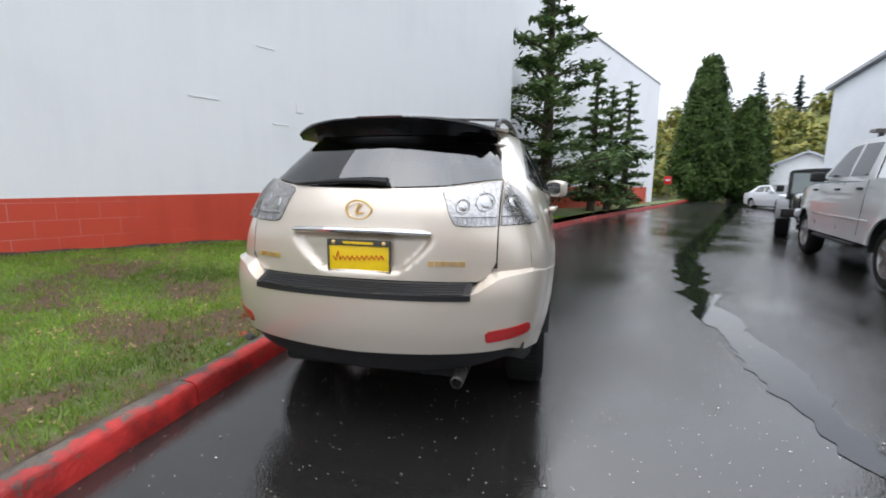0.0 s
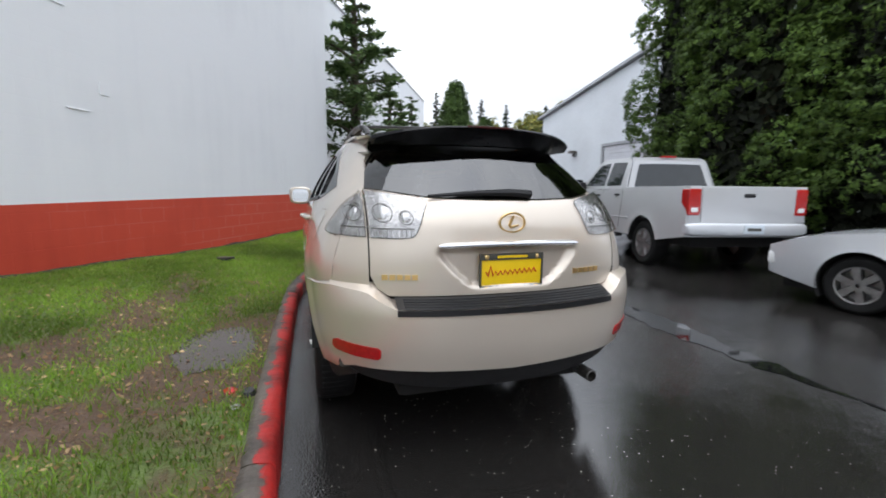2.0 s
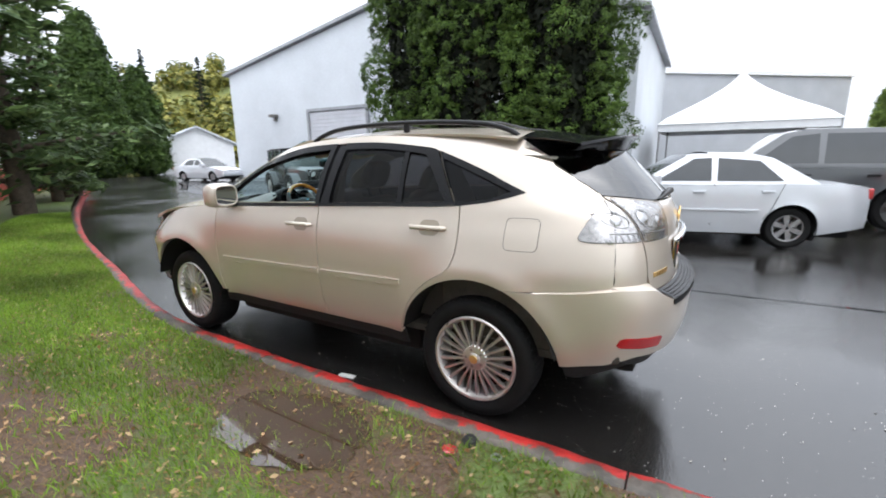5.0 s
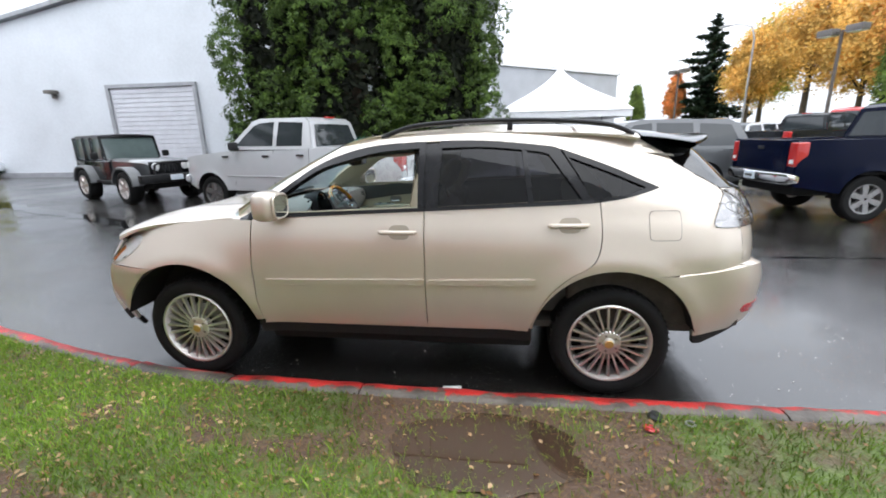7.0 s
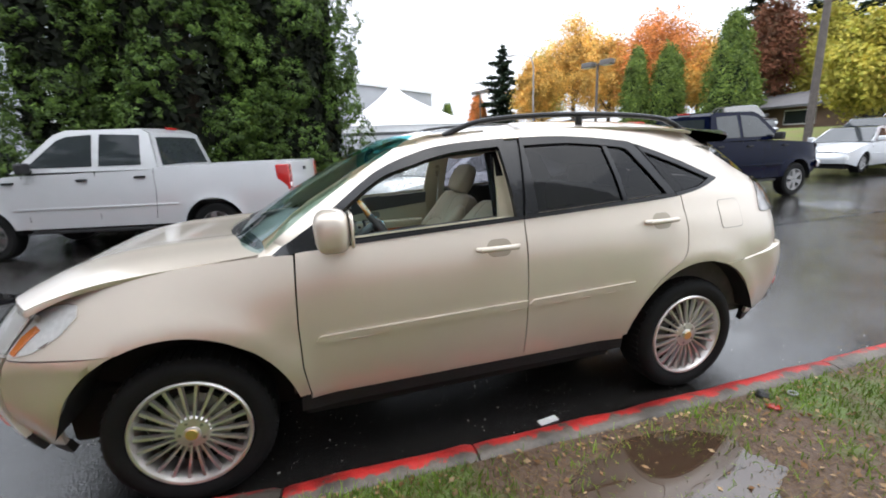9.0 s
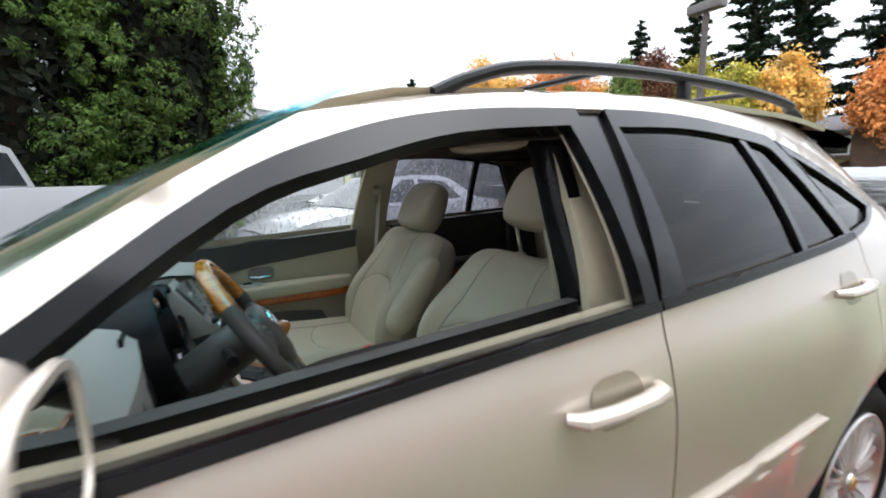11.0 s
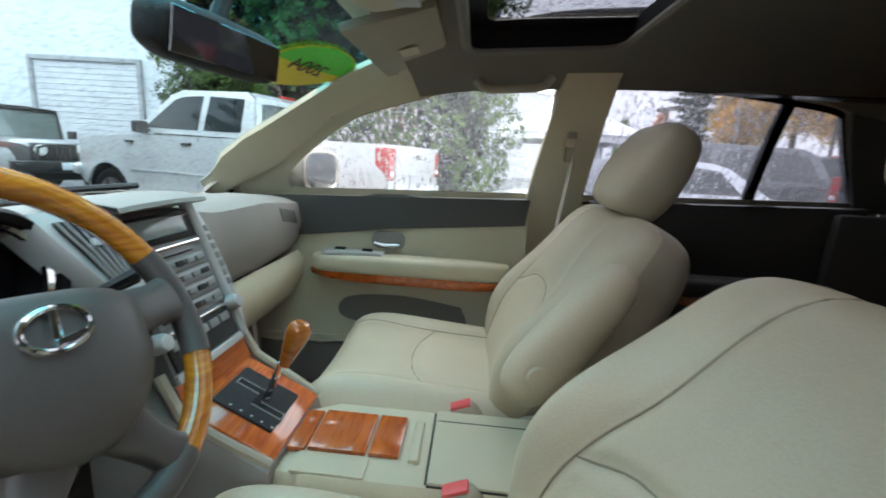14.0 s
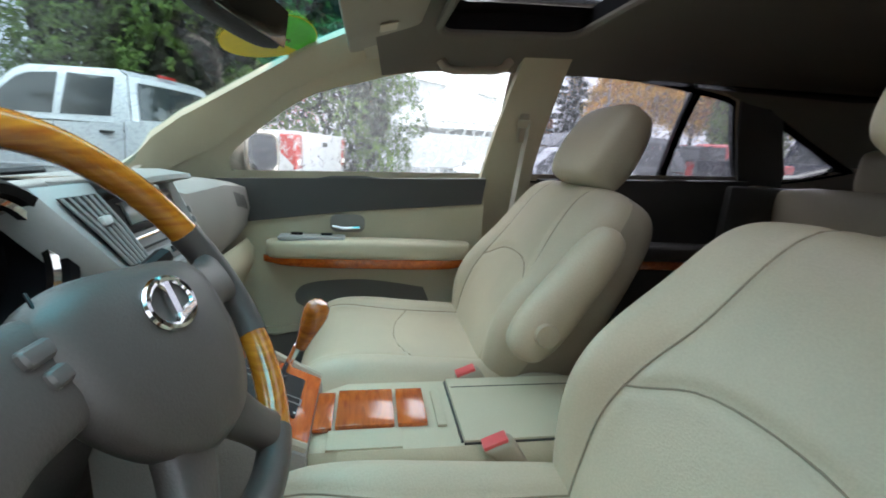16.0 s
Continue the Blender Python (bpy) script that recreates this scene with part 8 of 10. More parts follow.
for sx in (-1, 1):
    c = Vector((sx * 0.355, 1.562, 1.532))
    v = part("sun_visor", rot_box(c, (0.215, 0.09, 0.010), Matrix.Rotation(radians(-16), 4, "X"), 0.009), VISOR, headliner, "beige sun visor")
    part("visor_label", rot_box(c + Vector((0.0, -0.01, -0.0125)), (0.03, 0.02, 0.0012), Matrix.Rotation(radians(-16), 4, "X")), BEIGE, v, smooth=0)
    bm = bmesh.new()
    gh = [hx(sx * 0.575, y) + Vector((0, 0, -o)) for y, o in ((1.40, 0.0), (1.385, 0.022), (1.36, 0.03), (1.24, 0.03), (1.215, 0.022), (1.20, 0.0))]
    tube(bm, gh, [0.014, 0.013, 0.011, 0.011, 0.013, 0.014], 10)
    part("grab_handle", bm, VISOR, headliner, "beige grab handle")
bm = bmesh.new()
mm = Matrix.Translation((-0.05, 1.757, 1.427)) @ Matrix.Rotation(radians(-9), 4, "Z") @ Matrix.Rotation(radians(8), 4, "X")
pad(bm, [(mm @ Vector((s, 0, 0)), mm.to_3x3() @ Vector((0, t, 0)), mm.to_3x3() @ Vector((0, 0, h))) for s, t, h in ((-0.12, 0.01, 0.012), (-0.111, 0.02, 0.026), (-0.07, 0.024, 0.036), (0.07, 0.024, 0.036), (0.111, 0.02, 0.028), (0.12, 0.01, 0.014))], 20, 0.6)
rvm = part("rear_view_mirror", bm, DARK_PLASTIC, suv, "black rear-view mirror under the windscreen header", 60)
bm = bmesh.new()
box(bm, -0.104, 0.104, -0.0265, -0.0235, -0.027, 0.025, 0.001, 1, mm)
# glass tinted dark to stand for the dim cabin it reflects
part("mirror_glass", bm, paint("inside_mirror_dark_reflection", (0.16, 0.165, 0.17), 0.05, 1.0, 0.02, 5, rvary=0.01), rvm, "mirror glass")
bm = bmesh.new()
tube(bm, [(-0.045, 1.765, 1.45), (-0.02, 1.76, 1.50), (-0.01, 1.72, 1.535)], [0.012, 0.012, 0.018], 8)
part("mirror_stalk", bm, DARK_PLASTIC, rvm)
# model-year sticker on the glass: a green and yellow oval with its figures
STK_G, STK_Y = paint("sticker_green", (0.10, 0.62, 0.04), 0.4, 0, 0.1, 8), paint("sticker_yellow", (0.80, 0.62, 0.02), 0.4, 0, 0.1, 8)
sc_, sr = (0.45, 1.497), (0.132, 0.042)
oval = lambda k: [(sc_[0] + sr[0] * k * math.cos(a), sc_[1] + sr[1] * k * math.sin(a)) for a in np.linspace(0, 2 * math.pi, 33)[:-1]]
stk = part("year_sticker", sheet(oval(1.0), lambda x, z: screen(x, z) + Vector((0, -0.006, -0.003)), 0.03, 0), STK_Y, windscreen, "yellow and green oval year sticker", 0)
part("sticker_field", sheet([(x, z) for x, z in oval(0.96) if z > sc_[1] - 0.004], lambda x, z: screen(x, z) + Vector((0, -0.0085, -0.004)), 0.03, 0), STK_G, stk, "green half", 0)
fc = bpy.data.curves.new("year_figures", "FONT")
fc.body, fc.size, fc.align_x, fc.align_y, fc.extrude = "2004", 0.066, "CENTER", "CENTER", 0.0003
fo = new("year_figures", fc)
p0, pu, pv = screen(*sc_), screen(sc_[0] + 0.01, sc_[1]) - screen(*sc_), screen(sc_[0], sc_[1] + 0.01) - screen(*sc_)
# figures read from in front of the car
ex = -pu.normalized()
nn_ = ex.cross(pv).normalized()
ey = nn_.cross(ex)
fm = Matrix((ex, ey, nn_)).transposed().to_4x4()
fm.translation = p0 + Vector((0, -0.0112, -0.006))
me = bpy.data.meshes.new_from_object(fo.evaluated_get(bpy.context.evaluated_depsgraph_get()))
bpy.data.objects.remove(fo)
me.transform(fm)
me.materials.append(paint("sticker_ink", (0.10, 0.05, 0.01), 0.5, 0, 0.1, 8))
fo = new("year_figures", me)
fo.parent = stk
fo["label"] = "dark year figures 2004"
# the open window's rear jamb: a beige garnish, and outside it the black channel
XL = curve((1.0, -0.632), (1.19, -0.611), (1.265, -0.596), (1.395, -0.568), (1.48, -0.533), (1.57, -0.49))
XR = curve((1.0, -0.712), (1.19, -0.676), (1.25, -0.656), (1.337, -0.624), (1.466, -0.578), (1.57, -0.535))
zs = np.linspace(1.0, 1.57, 13)
bm = bmesh.new()
loft(bm, [[(XL(z) - 0.004, 1.11, z), (XL(z), 1.158, z), (XL(z) - 0.006, 1.166, z), (XL(z) * 0.62 + XR(z) * 0.38, 1.168, z), (XL(z) * 0.58 + XR(z) * 0.42, 1.163, z), (XL(z) * 0.5 + XR(z) * 0.5, 1.169, z), (XR(z), 1.169, z), (XR(z), 1.11, z)] for z in zs])
part("pillar_garnish", bm, BEIGE, suv, "beige pillar garnish", 30)
bm = bmesh.new()
OUTER = curve((1.0, -0.80), (1.17, -0.75), (1.353, -0.674), (1.40, -0.657), (1.45, -0.635), (1.535, -0.60), (1.57, -0.585))
loft(bm, [[(OUTER(z), 1.13, z), (OUTER(z), 1.19, z), (OUTER(z) * 0.6 + XR(z) * 0.4, 1.205, z), (XR(z) - 0.012, 1.208, z), (XR(z) - 0.002, 1.171, z), (XR(z) - 0.002, 1.13, z)] for z in np.linspace(1.165, 1.555, 11)])
part("window_channel", bm, GLOSS_BLACK, front_door[0], "black window channel", 30)
# belts on the pillars
for sx in (-1, 1):
    bm = bmesh.new()
    pts = [(sx * 0.655, 1.10, 1.36), (sx * 0.665, 1.125, 1.1), (sx * 0.655, 1.16, 0.85), (sx * 0.60, 1.2, 0.62)]
    tube(bm, pts, 0.022, 8, flat=0.12)
    bl = part("seat_belt", bm, WEB, suv, "beige seat belt at the pillar")
    part("belt_anchor", boxed(sx * 0.66 - 0.014, sx * 0.66 + 0.014, 1.09, 1.13, 1.345, 1.37, 0.006), BEIGE, bl, "beige belt anchor")
    if sx > 0:
        part("height_slider", boxed(sx * 0.668 - 0.01, sx * 0.668 + 0.01, 1.095, 1.125, 1.30, 1.42, 0.006), LEATHER_SIDE, bl)

# ---- other vehicles: local frame with the rear axle at the origin, nose towards +y ----
def road_wheel(parent, x, y, r, mat_rim, spokes=6, side=1, width=0.24):
    m = Matrix.Translation((x, y, r)) @ Matrix.Rotation(radians(90 * side), 4, "Y")
    bm = bmesh.new()
    lathe(bm, [(r * 0.62, -0.01), (r * 0.7, 0.008), (r * 0.88, 0.01), (r * 0.97, -0.015), (r, -0.05), (r, -width + 0.05), (r * 0.95, -width), (r * 0.6, -width)], 36, m)
    w = part("wheel", bm, RUBBER, parent, "black tyre on an alloy wheel")
    bm = bmesh.new()
    lathe(bm, [(r * 0.64, -0.012), (r * 0.64, 0.004), (r * 0.59, 0.0), (r * 0.56, -0.05), (r * 0.56, -0.12), (0, -0.12)], 36, m)
    part("rim", bm, mat_rim, w)
    for k in range(spokes):
        mm = m @ Matrix.Rotation(radians(360 * k / spokes + 10), 4, "Z")
        bm = bmesh.new()
        h = r * 0.55 * math.sin(math.pi / spokes) * 0.55
        loft(bm, [[mm @ Vector(p) for p in q] for q in ([(0.02, -h * 0.8, -0.05), (0.02, h * 0.8, -0.05), (0.02, h * 0.6, -0.005), (0.02, -h * 0.6, -0.005)], [(r * 0.59, -h, -0.05), (r * 0.59, h, -0.05), (r * 0.59, h * 0.75, -0.004), (r * 0.59, -h * 0.75, -0.004)])])
        part("spoke", bm, mat_rim, w)


def vehicle(name, label, category, m, mat, wb, nose_y, tail_y, hw, r, top, cabin, windows, roof_span, sill=0.3, bed=None, tumble=0.42, glass=None, bump_mat=None, lamp_z=(0.85, 1.0), doors=(), spokes=6, group="", trim=None, arch=1.22, cabin_in=0.06, tail_h=None):
    """top: the height of bonnet, sills and deck along the car; cabin: the side outline of the greenhouse."""
    v = thing(name, label, category, m, group)
    glass = glass or DARK_GLASS
    ra = r * arch
    T = curve(*top)
    mid = (nose_y + tail_y) / 2
    L = (nose_y - tail_y) / 2

    def X(y, z):
        e = min(1, abs(y - mid) / L)
        x = hw * (1 - (0.16 if bed is None or y > mid else 0.03) * e ** 9) - 0.05 * max(0, (0.62 - z) / 0.4) ** 2 - (0.045 if bed is None else 0.015) * max(0, (z - 0.75) / 0.35) ** 2
        for yc in (0, wb):
            d = math.hypot(y - yc, z - r)
            x += 0.018 * math.exp(-((d - ra) / 0.06) ** 2)
        return x

    side = lambda y, z: Vector((-X(y, z), y, z))
    ys = np.linspace(tail_y + 0.02, nose_y - 0.02, 40)
    zb = lambda y: sill + 0.12 * max(0, abs(y - mid) / L - 0.8) / 0.2
    a_in = math.degrees(math.asin(min(0.95, max(-0.95, (r - sill) / ra))))
    lower = [(nose_y - 0.02, zb(nose_y))] + arc(wb, r, ra, -a_in, 180 + a_in, 16) + arc(0, r, ra, -a_in, 180 + a_in, 16) + [(tail_y + 0.02, zb(tail_y))]
    poly = [(y, T(y) - 0.02) for y in ys] + lower
    sb = sheet(poly, side, 0.09, 0.02, centre=(0, mid, 0.7))
    body = part("body_side", mirrored(sb), mat, v, "painted body side")
    part("body_side", sb, mat, v, "painted body side")
    # bonnet, deck and ends
    def strip(y0, y1, n=14):
        bm = bmesh.new()
        rows = []
        for y in np.linspace(y0, y1, n):
            w = X(y, T(y) - 0.02)
            rows.append([(w * u, y, T(y) - 0.02 + 0.035 * (1 - abs(u) ** 2.5)) for u in np.linspace(-1, 1, 11)])
        loft(bm, rows, close=False)
        return bm
    tops = [strip(cabin[-1][0] - 0.05, nose_y - 0.02)]
    if bed is None:
        tops.append(strip(tail_y + 0.02, cabin[0][0] + 0.05))
    for nm, tp in zip(("bonnet", "boot_lid"), tops):
        part(nm, tp, mat, body)
    for y, nm in ((nose_y - 0.02, "front_end"), (tail_y + 0.02, "tail_end")):
        bm = bmesh.new()
        sgn = 1 if y > mid else -1
        rows = []
        for z in np.linspace(zb(y), T(y) - 0.02, 8):
            k = (z - zb(y)) / (T(y) - zb(y))
            w = X(y, z)
            bul = 0.10 * math.sin(min(1, 0.15 + k) * math.pi) ** 0.7 if bed is None or sgn > 0 else 0.02
            rows.append([(w * u, y + sgn * bul * (1 - abs(u) ** 3), z) for u in np.linspace(-1, 1, 13)])
        loft(bm, rows, close=False)
        part(nm, bm, mat, body, "painted end panel")
    if bed:
        b0, b1 = bed
        zt, fl = T((b0 + b1) / 2) - 0.02, 0.85
        wl = [boxed(-hw + 0.058, -hw + 0.135, b0, b1, fl, zt + 0.012, 0.012), boxed(hw - 0.135, hw - 0.058, b0, b1, fl, zt + 0.012, 0.012), boxed(-hw + 0.05, hw - 0.05, b0 - 0.02, b0 + 0.05, fl, zt + 0.012, 0.012), boxed(-hw + 0.05, hw - 0.05, b1 - 0.06, b1, fl, zt + 0.012, 0.012)]
        for w_ in wl:
            part("bed_rail", w_, mat, body, "painted bed rail")
        part("bed_floor", boxed(-hw + 0.05, hw - 0.05, b0, b1, fl - 0.04, fl), VOID, body, "dark bed floor", 0)
        part("tailgate_panel", boxed(-hw + 0.24, hw - 0.24, tail_y - 0.022, tail_y + 0.02, 0.76, zt + 0.008, 0.018, 3), mat, body, "painted tailgate")
        part("bumper_gap", boxed(-hw + 0.1, hw - 0.1, tail_y - 0.05, tail_y + 0.02, 0.64, 0.74, 0.01), VOID, body, "dark gap above the bumper")
        part("tailgate_handle", boxed(-0.09, 0.09, tail_y - 0.032, tail_y + 0.03, zt - 0.16, zt - 0.1, 0.01), DARK_PLASTIC, body, "black tailgate handle")
    # greenhouse
    belt = min(p[1] for p in cabin)
    top_z = max(p[1] for p in cabin)
    CX = lambda y, z: hw - cabin_in - tumble * max(0, z - belt) ** 1.15
    cside = lambda y, z: Vector((-CX(y, z), y, z))
    cs = sheet(cabin, cside, 0.1, 0.02, centre=(0, mid, 1.0))
    cab = part("cabin_side", mirrored(cs), mat, v, "painted cabin pillars")
    part("cabin_side", cs, mat, v, "painted cabin pillars")
    bm, bg_, bf_ = bmesh.new(), bmesh.new(), bmesh.new()
    seq = cabin
    for (ya, za), (yb, zb2) in zip(seq, seq[1:]):
        roof_bit = roof_span[0] - 0.01 <= ya and yb <= roof_span[1] + 0.01
        tgt = bm if roof_bit else bg_ if ya < (roof_span[0] + roof_span[1]) / 2 else bf_
        rows = []
        for y, z in ((ya, za), (yb, zb2)):
            w = CX(y, z) - (0.0 if roof_bit else 0.03)
            rows.append([(w * u, y, z + (0.03 if roof_bit else 0.012) * (1 - u * u)) for u in np.linspace(-1, 1, 9)])
        loft(tgt, rows, close=False)
    if bm.verts:
        part("roof", bm, mat, cab, "painted roof")
    else:
        bm.free()
    if bed:
        # a painted cab back with a smaller pane let into it
        part("cab_back", bg_, mat, cab, "painted cab back", 50)
        (ya, za), (yb, zb3) = cabin[0], cabin[1]
        bm = bmesh.new()
        rows = []
        for q in (0.10, 0.5, 0.88):
            y, z = ya + (yb - ya) * q, za + (zb3 - za) * q
            w = CX(y, z) - 0.16
            rows.append([(w * u, y - 0.012, z + 0.012 * (1 - u * u)) for u in np.linspace(-1, 1, 9)])
        loft(bm, rows, close=False)
        part("rear_window", bm, glass, cab, "dark rear window", 50)
    else:
        part("rear_window", bg_, glass, cab, "dark rear window", 50)
    part("windscreen", bf_, glass, cab, "dark windscreen", 50)
    for wpoly in windows:
        ws_ = sheet(wpoly, cside, 0.12, 0.003, centre=(0, mid, 1.0), push=0.004)
        part("window", mirrored(ws_), glass, cab, "side window")
        part("window", ws_, glass, cab, "side window")
    for dpoly in doors:
        for flip in (-1, 1):
            bm = bmesh.new()
            tube(bm, [Vector((flip * (X(y, z) + 0.0005), y, z)) for y, z in dpoly], 0.006, 5)
            part("door_seam", bm, VOID, body)
    for y0, z0 in [(d[0][0] + (0.12 if d[0][0] < d[-1][0] + 9 else 0), T(d[0][0]) - 0.13) for d in doors]:
        for flip in (-1, 1):
            hx_ = flip * (X(y0, z0) + 0.015)
            part("door_handle", boxed(hx_ - 0.018, hx_ + 0.018, y0 - 0.0, y0 + 0.17, z0 - 0.018, z0 + 0.018, 0.012), trim or DARK_PLASTIC, body, "door handle")
    # lamps, bumpers, wheels, mirrors, dark underside
    th = tail_h or (lamp_z[0], lamp_z[1])
    for flip in (-1, 1):
        xo = X(tail_y + 0.03, (th[0] + th[1]) / 2)
        lw_ = 0.13 if bed is None else 0.19
        part("tail_lamp", boxed(flip * xo - (lw_ if flip > 0 else 0.012), flip * xo + (0.012 if flip > 0 else lw_), tail_y - 0.014, tail_y + (0.17 if bed is None else 0.19), th[0], th[1], 0.03, 3), RED_LENS, v, "red tail lamp")
        if bed:
            part("lamp_window", boxed(flip * xo - (0.14 if flip > 0 else -0.03), flip * xo + (-0.03 if flip > 0 else 0.14), tail_y - 0.018, tail_y + 0.02, th[0] + 0.05, th[0] + 0.12, 0.01), LAMP_BACK, v, "clear reversing lamp")
        xo = X(nose_y - 0.06, lamp_z[0] - 0.1)
        part("head_lamp", boxed(flip * xo - (0.26 if flip > 0 else 0.006), flip * xo + (0.006 if flip > 0 else 0.26), nose_y - 0.18, nose_y - 0.01, T(nose_y) - 0.24, T(nose_y) - 0.09, 0.03), LAMP_BACK, v, "clear head lamp")
        for yc in (0, wb):
            road_wheel(v, flip * (hw - 0.045), yc, r, STEEL if mat is not INK else ALLOY, spokes, flip)
            bm = bmesh.new()
            lathe(bm, [(ra, 0.0), (ra, 0.26), (0.1, 0.28)], 24, Matrix.Translation((flip * (hw - 0.015), yc, r)) @ Matrix.Rotation(radians(-90 * flip), 4, "Y"))
            bmesh.ops.delete(bm, geom=[q for q in bm.verts if q.co.z < sill - 0.1], context="VERTS")
            part("wheel_housing", bm, VOID, v)
        my, mz_ = cabin[-1][0] - 0.32, belt + 0.09
        mx = flip * (hw - cabin_in + 0.13)
        part("door_mirror", boxed(mx - 0.1, mx + 0.1, my - 0.06, my + 0.07, mz_ - 0.085, mz_ + 0.085, 0.045, 3), trim or mat, v, "door mirror")
        part("mirror_arm", boxed(min(flip * (hw - cabin_in - 0.05), mx), max(flip * (hw - cabin_in - 0.05), mx), my - 0.02, my + 0.03, mz_ - 0.06, mz_ - 0.03, 0.01), DARK_PLASTIC, v)
    part("underbody", boxed(-hw + 0.22, hw - 0.22, tail_y + 0.15, nose_y - 0.15, sill - 0.06, sill + 0.22, 0.03), VOID, v, "dark underbody")
    bmz = sill + 0.16
    if bump_mat:
        for y in (tail_y - 0.1, nose_y + 0.02):
            bm = bmesh.new()
            pad(bm, [((s * (hw - 0.02), y + (0.13 if y > mid else 0.13) * (abs(s) ** 4) * (-1 if y > mid else 1), bmz + 0.08), (0, 0.06, 0), (0, 0, h)) for s, h in ((-1, 0.06), (-0.9, 0.095), (-0.45, 0.1), (0.45, 0.1), (0.9, 0.095), (1, 0.06))], 16, 0.5)
            b = part("bumper", bm, bump_mat, v, "bright bumper", 50)
            if y < mid:
                part("number_plate", boxed(-0.16, 0.16, y - 0.075, y - 0.058, bmz + 0.02, bmz + 0.16, 0.004), PLATE_WHITE, b, "pale number plate")
                part("plate_bar", boxed(-0.11, 0.11, y - 0.078, y - 0.0745, bmz + 0.065, bmz + 0.11, 0.001), INK_GREY, b, "dark lettering bar")
    return v


def pickup(label, m, mat, lift=0.0):
    z = lift
    v = vehicle("pickup_truck", label, "pickup truck", m, mat, 3.57, 4.42, -1.22, 1.0, 0.40,
                [(-1.3, 1.40), (0.75, 1.41), (0.9, 1.38), (2.9, 1.36), (3.4, 1.33), (4.1, 1.27), (4.45, 1.2)],
                [(0.80, 1.36), (0.93, 1.93), (1.05, 2.0), (2.2, 2.01), (2.38, 1.95), (3.04, 1.38)],
                [[(1.05, 1.44), (1.07, 1.90), (1.68, 1.93), (1.70, 1.44)], [(1.80, 1.44), (1.80, 1.93), (2.18, 1.91), (2.33, 1.86), (2.80, 1.45)]],
                (1.05, 2.2), 0.5, (-1.2, 0.76), 0.30, None, CHROME if mat is not SILVER else PEARL, (1.0, 1.26), [[(1.75, 1.36), (1.76, 0.62)], [(0.86, 1.38), (0.85, 1.0), (0.9, 0.6)], [(2.86, 1.36), (2.84, 0.62)]], 6, "parked cars", DARK_PLASTIC, 1.22, 0.07, (0.95, 1.36))
    part("brake_light", boxed(-0.16, 0.16, 0.95, 0.99, 1.995, 2.035, 0.008), RED_LENS, v, "red high brake light")
    for s in (-1, 1):
        part("rocker_moulding", boxed(s * 1.0 - 0.012, s * 1.0 + 0.012, 0.55, 3.05, 0.80, 0.83, 0.006), mat, v)
    for s in (-1, 1):
        part("running_board", boxed(s * 0.95 - 0.07, s * 0.95 + 0.07, 0.95, 2.85, 0.42, 0.47, 0.015), DARK_PLASTIC, v, "black running board")
    return v


pickup("silver quad-cab pickup truck on wet asphalt", pose(5.885, 3.425, 0, 0, 0, -13.5), SILVER)
pickup("dark blue pickup truck with chrome bumper", pose(5.72, -5.48, 0, 0, 0, 181.5), NAVY)
pickup("black pickup truck in the parking row", pose(15.2, -10.2, 0.1, 0, 0, 205), INK)
pickup("red pickup truck in the parking row", pose(17.2, -13.2, 0.35, 0, 0, 205), SCARLET)
pickup("black pickup truck facing out on the bank", pose(17.0, -20.5, 0.9, 0, 0, 60), GUNMETAL)


def saloon(label, m, mat):
    v = vehicle("sedan", label, "car", m, mat, 2.61, 3.50, -1.0, 0.865, 0.315,
                [(-1.02, 0.93), (-0.6, 0.99), (0.0, 1.0), (1.9, 0.97), (2.3, 0.93), (3.0, 0.84), (3.5, 0.68)],
                [(-0.35, 0.97), (0.25, 1.36), (0.5, 1.42), (1.1, 1.44), (1.42, 1.41), (2.2, 0.96)],
                [[(0.12, 1.02), (0.42, 1.32), (0.98, 1.37), (1.0, 1.02)], [(1.08, 1.02), (1.07, 1.37), (1.32, 1.36), (1.86, 1.02)]],
                (0.5, 1.1), 0.22, None, 0.45, None, None, (0.76, 0.92), [[(1.04, 0.98), (1.05, 0.34)], [(0.12, 0.98), (0.26, 0.6), (0.36, 0.45)], [(1.98, 0.95), (2.0, 0.36)]], 6, "parked cars", mat, 1.16, 0.05)
    for s in (-1, 1):
        part("side_moulding", boxed(s * 0.873 - 0.012, s * 0.873 + 0.012, 0.42, 2.15, 0.565, 0.60, 0.006), mat, v)
    return v


sedan_near = saloon("pale silver four-door sedan on wet asphalt", pose(6.1, -2.08, 0, 0, 0, 13), PEARL)
copy_thing(sedan_near, pose(7.9, -17.0, 0.15, 0, 0, 10))["label"] = "white four-door sedan parked by the bank"
copy_thing(sedan_near, pose(14.0, 28.0, 0, 0, 0, 188))["label"] = "white sedan far along the drive"


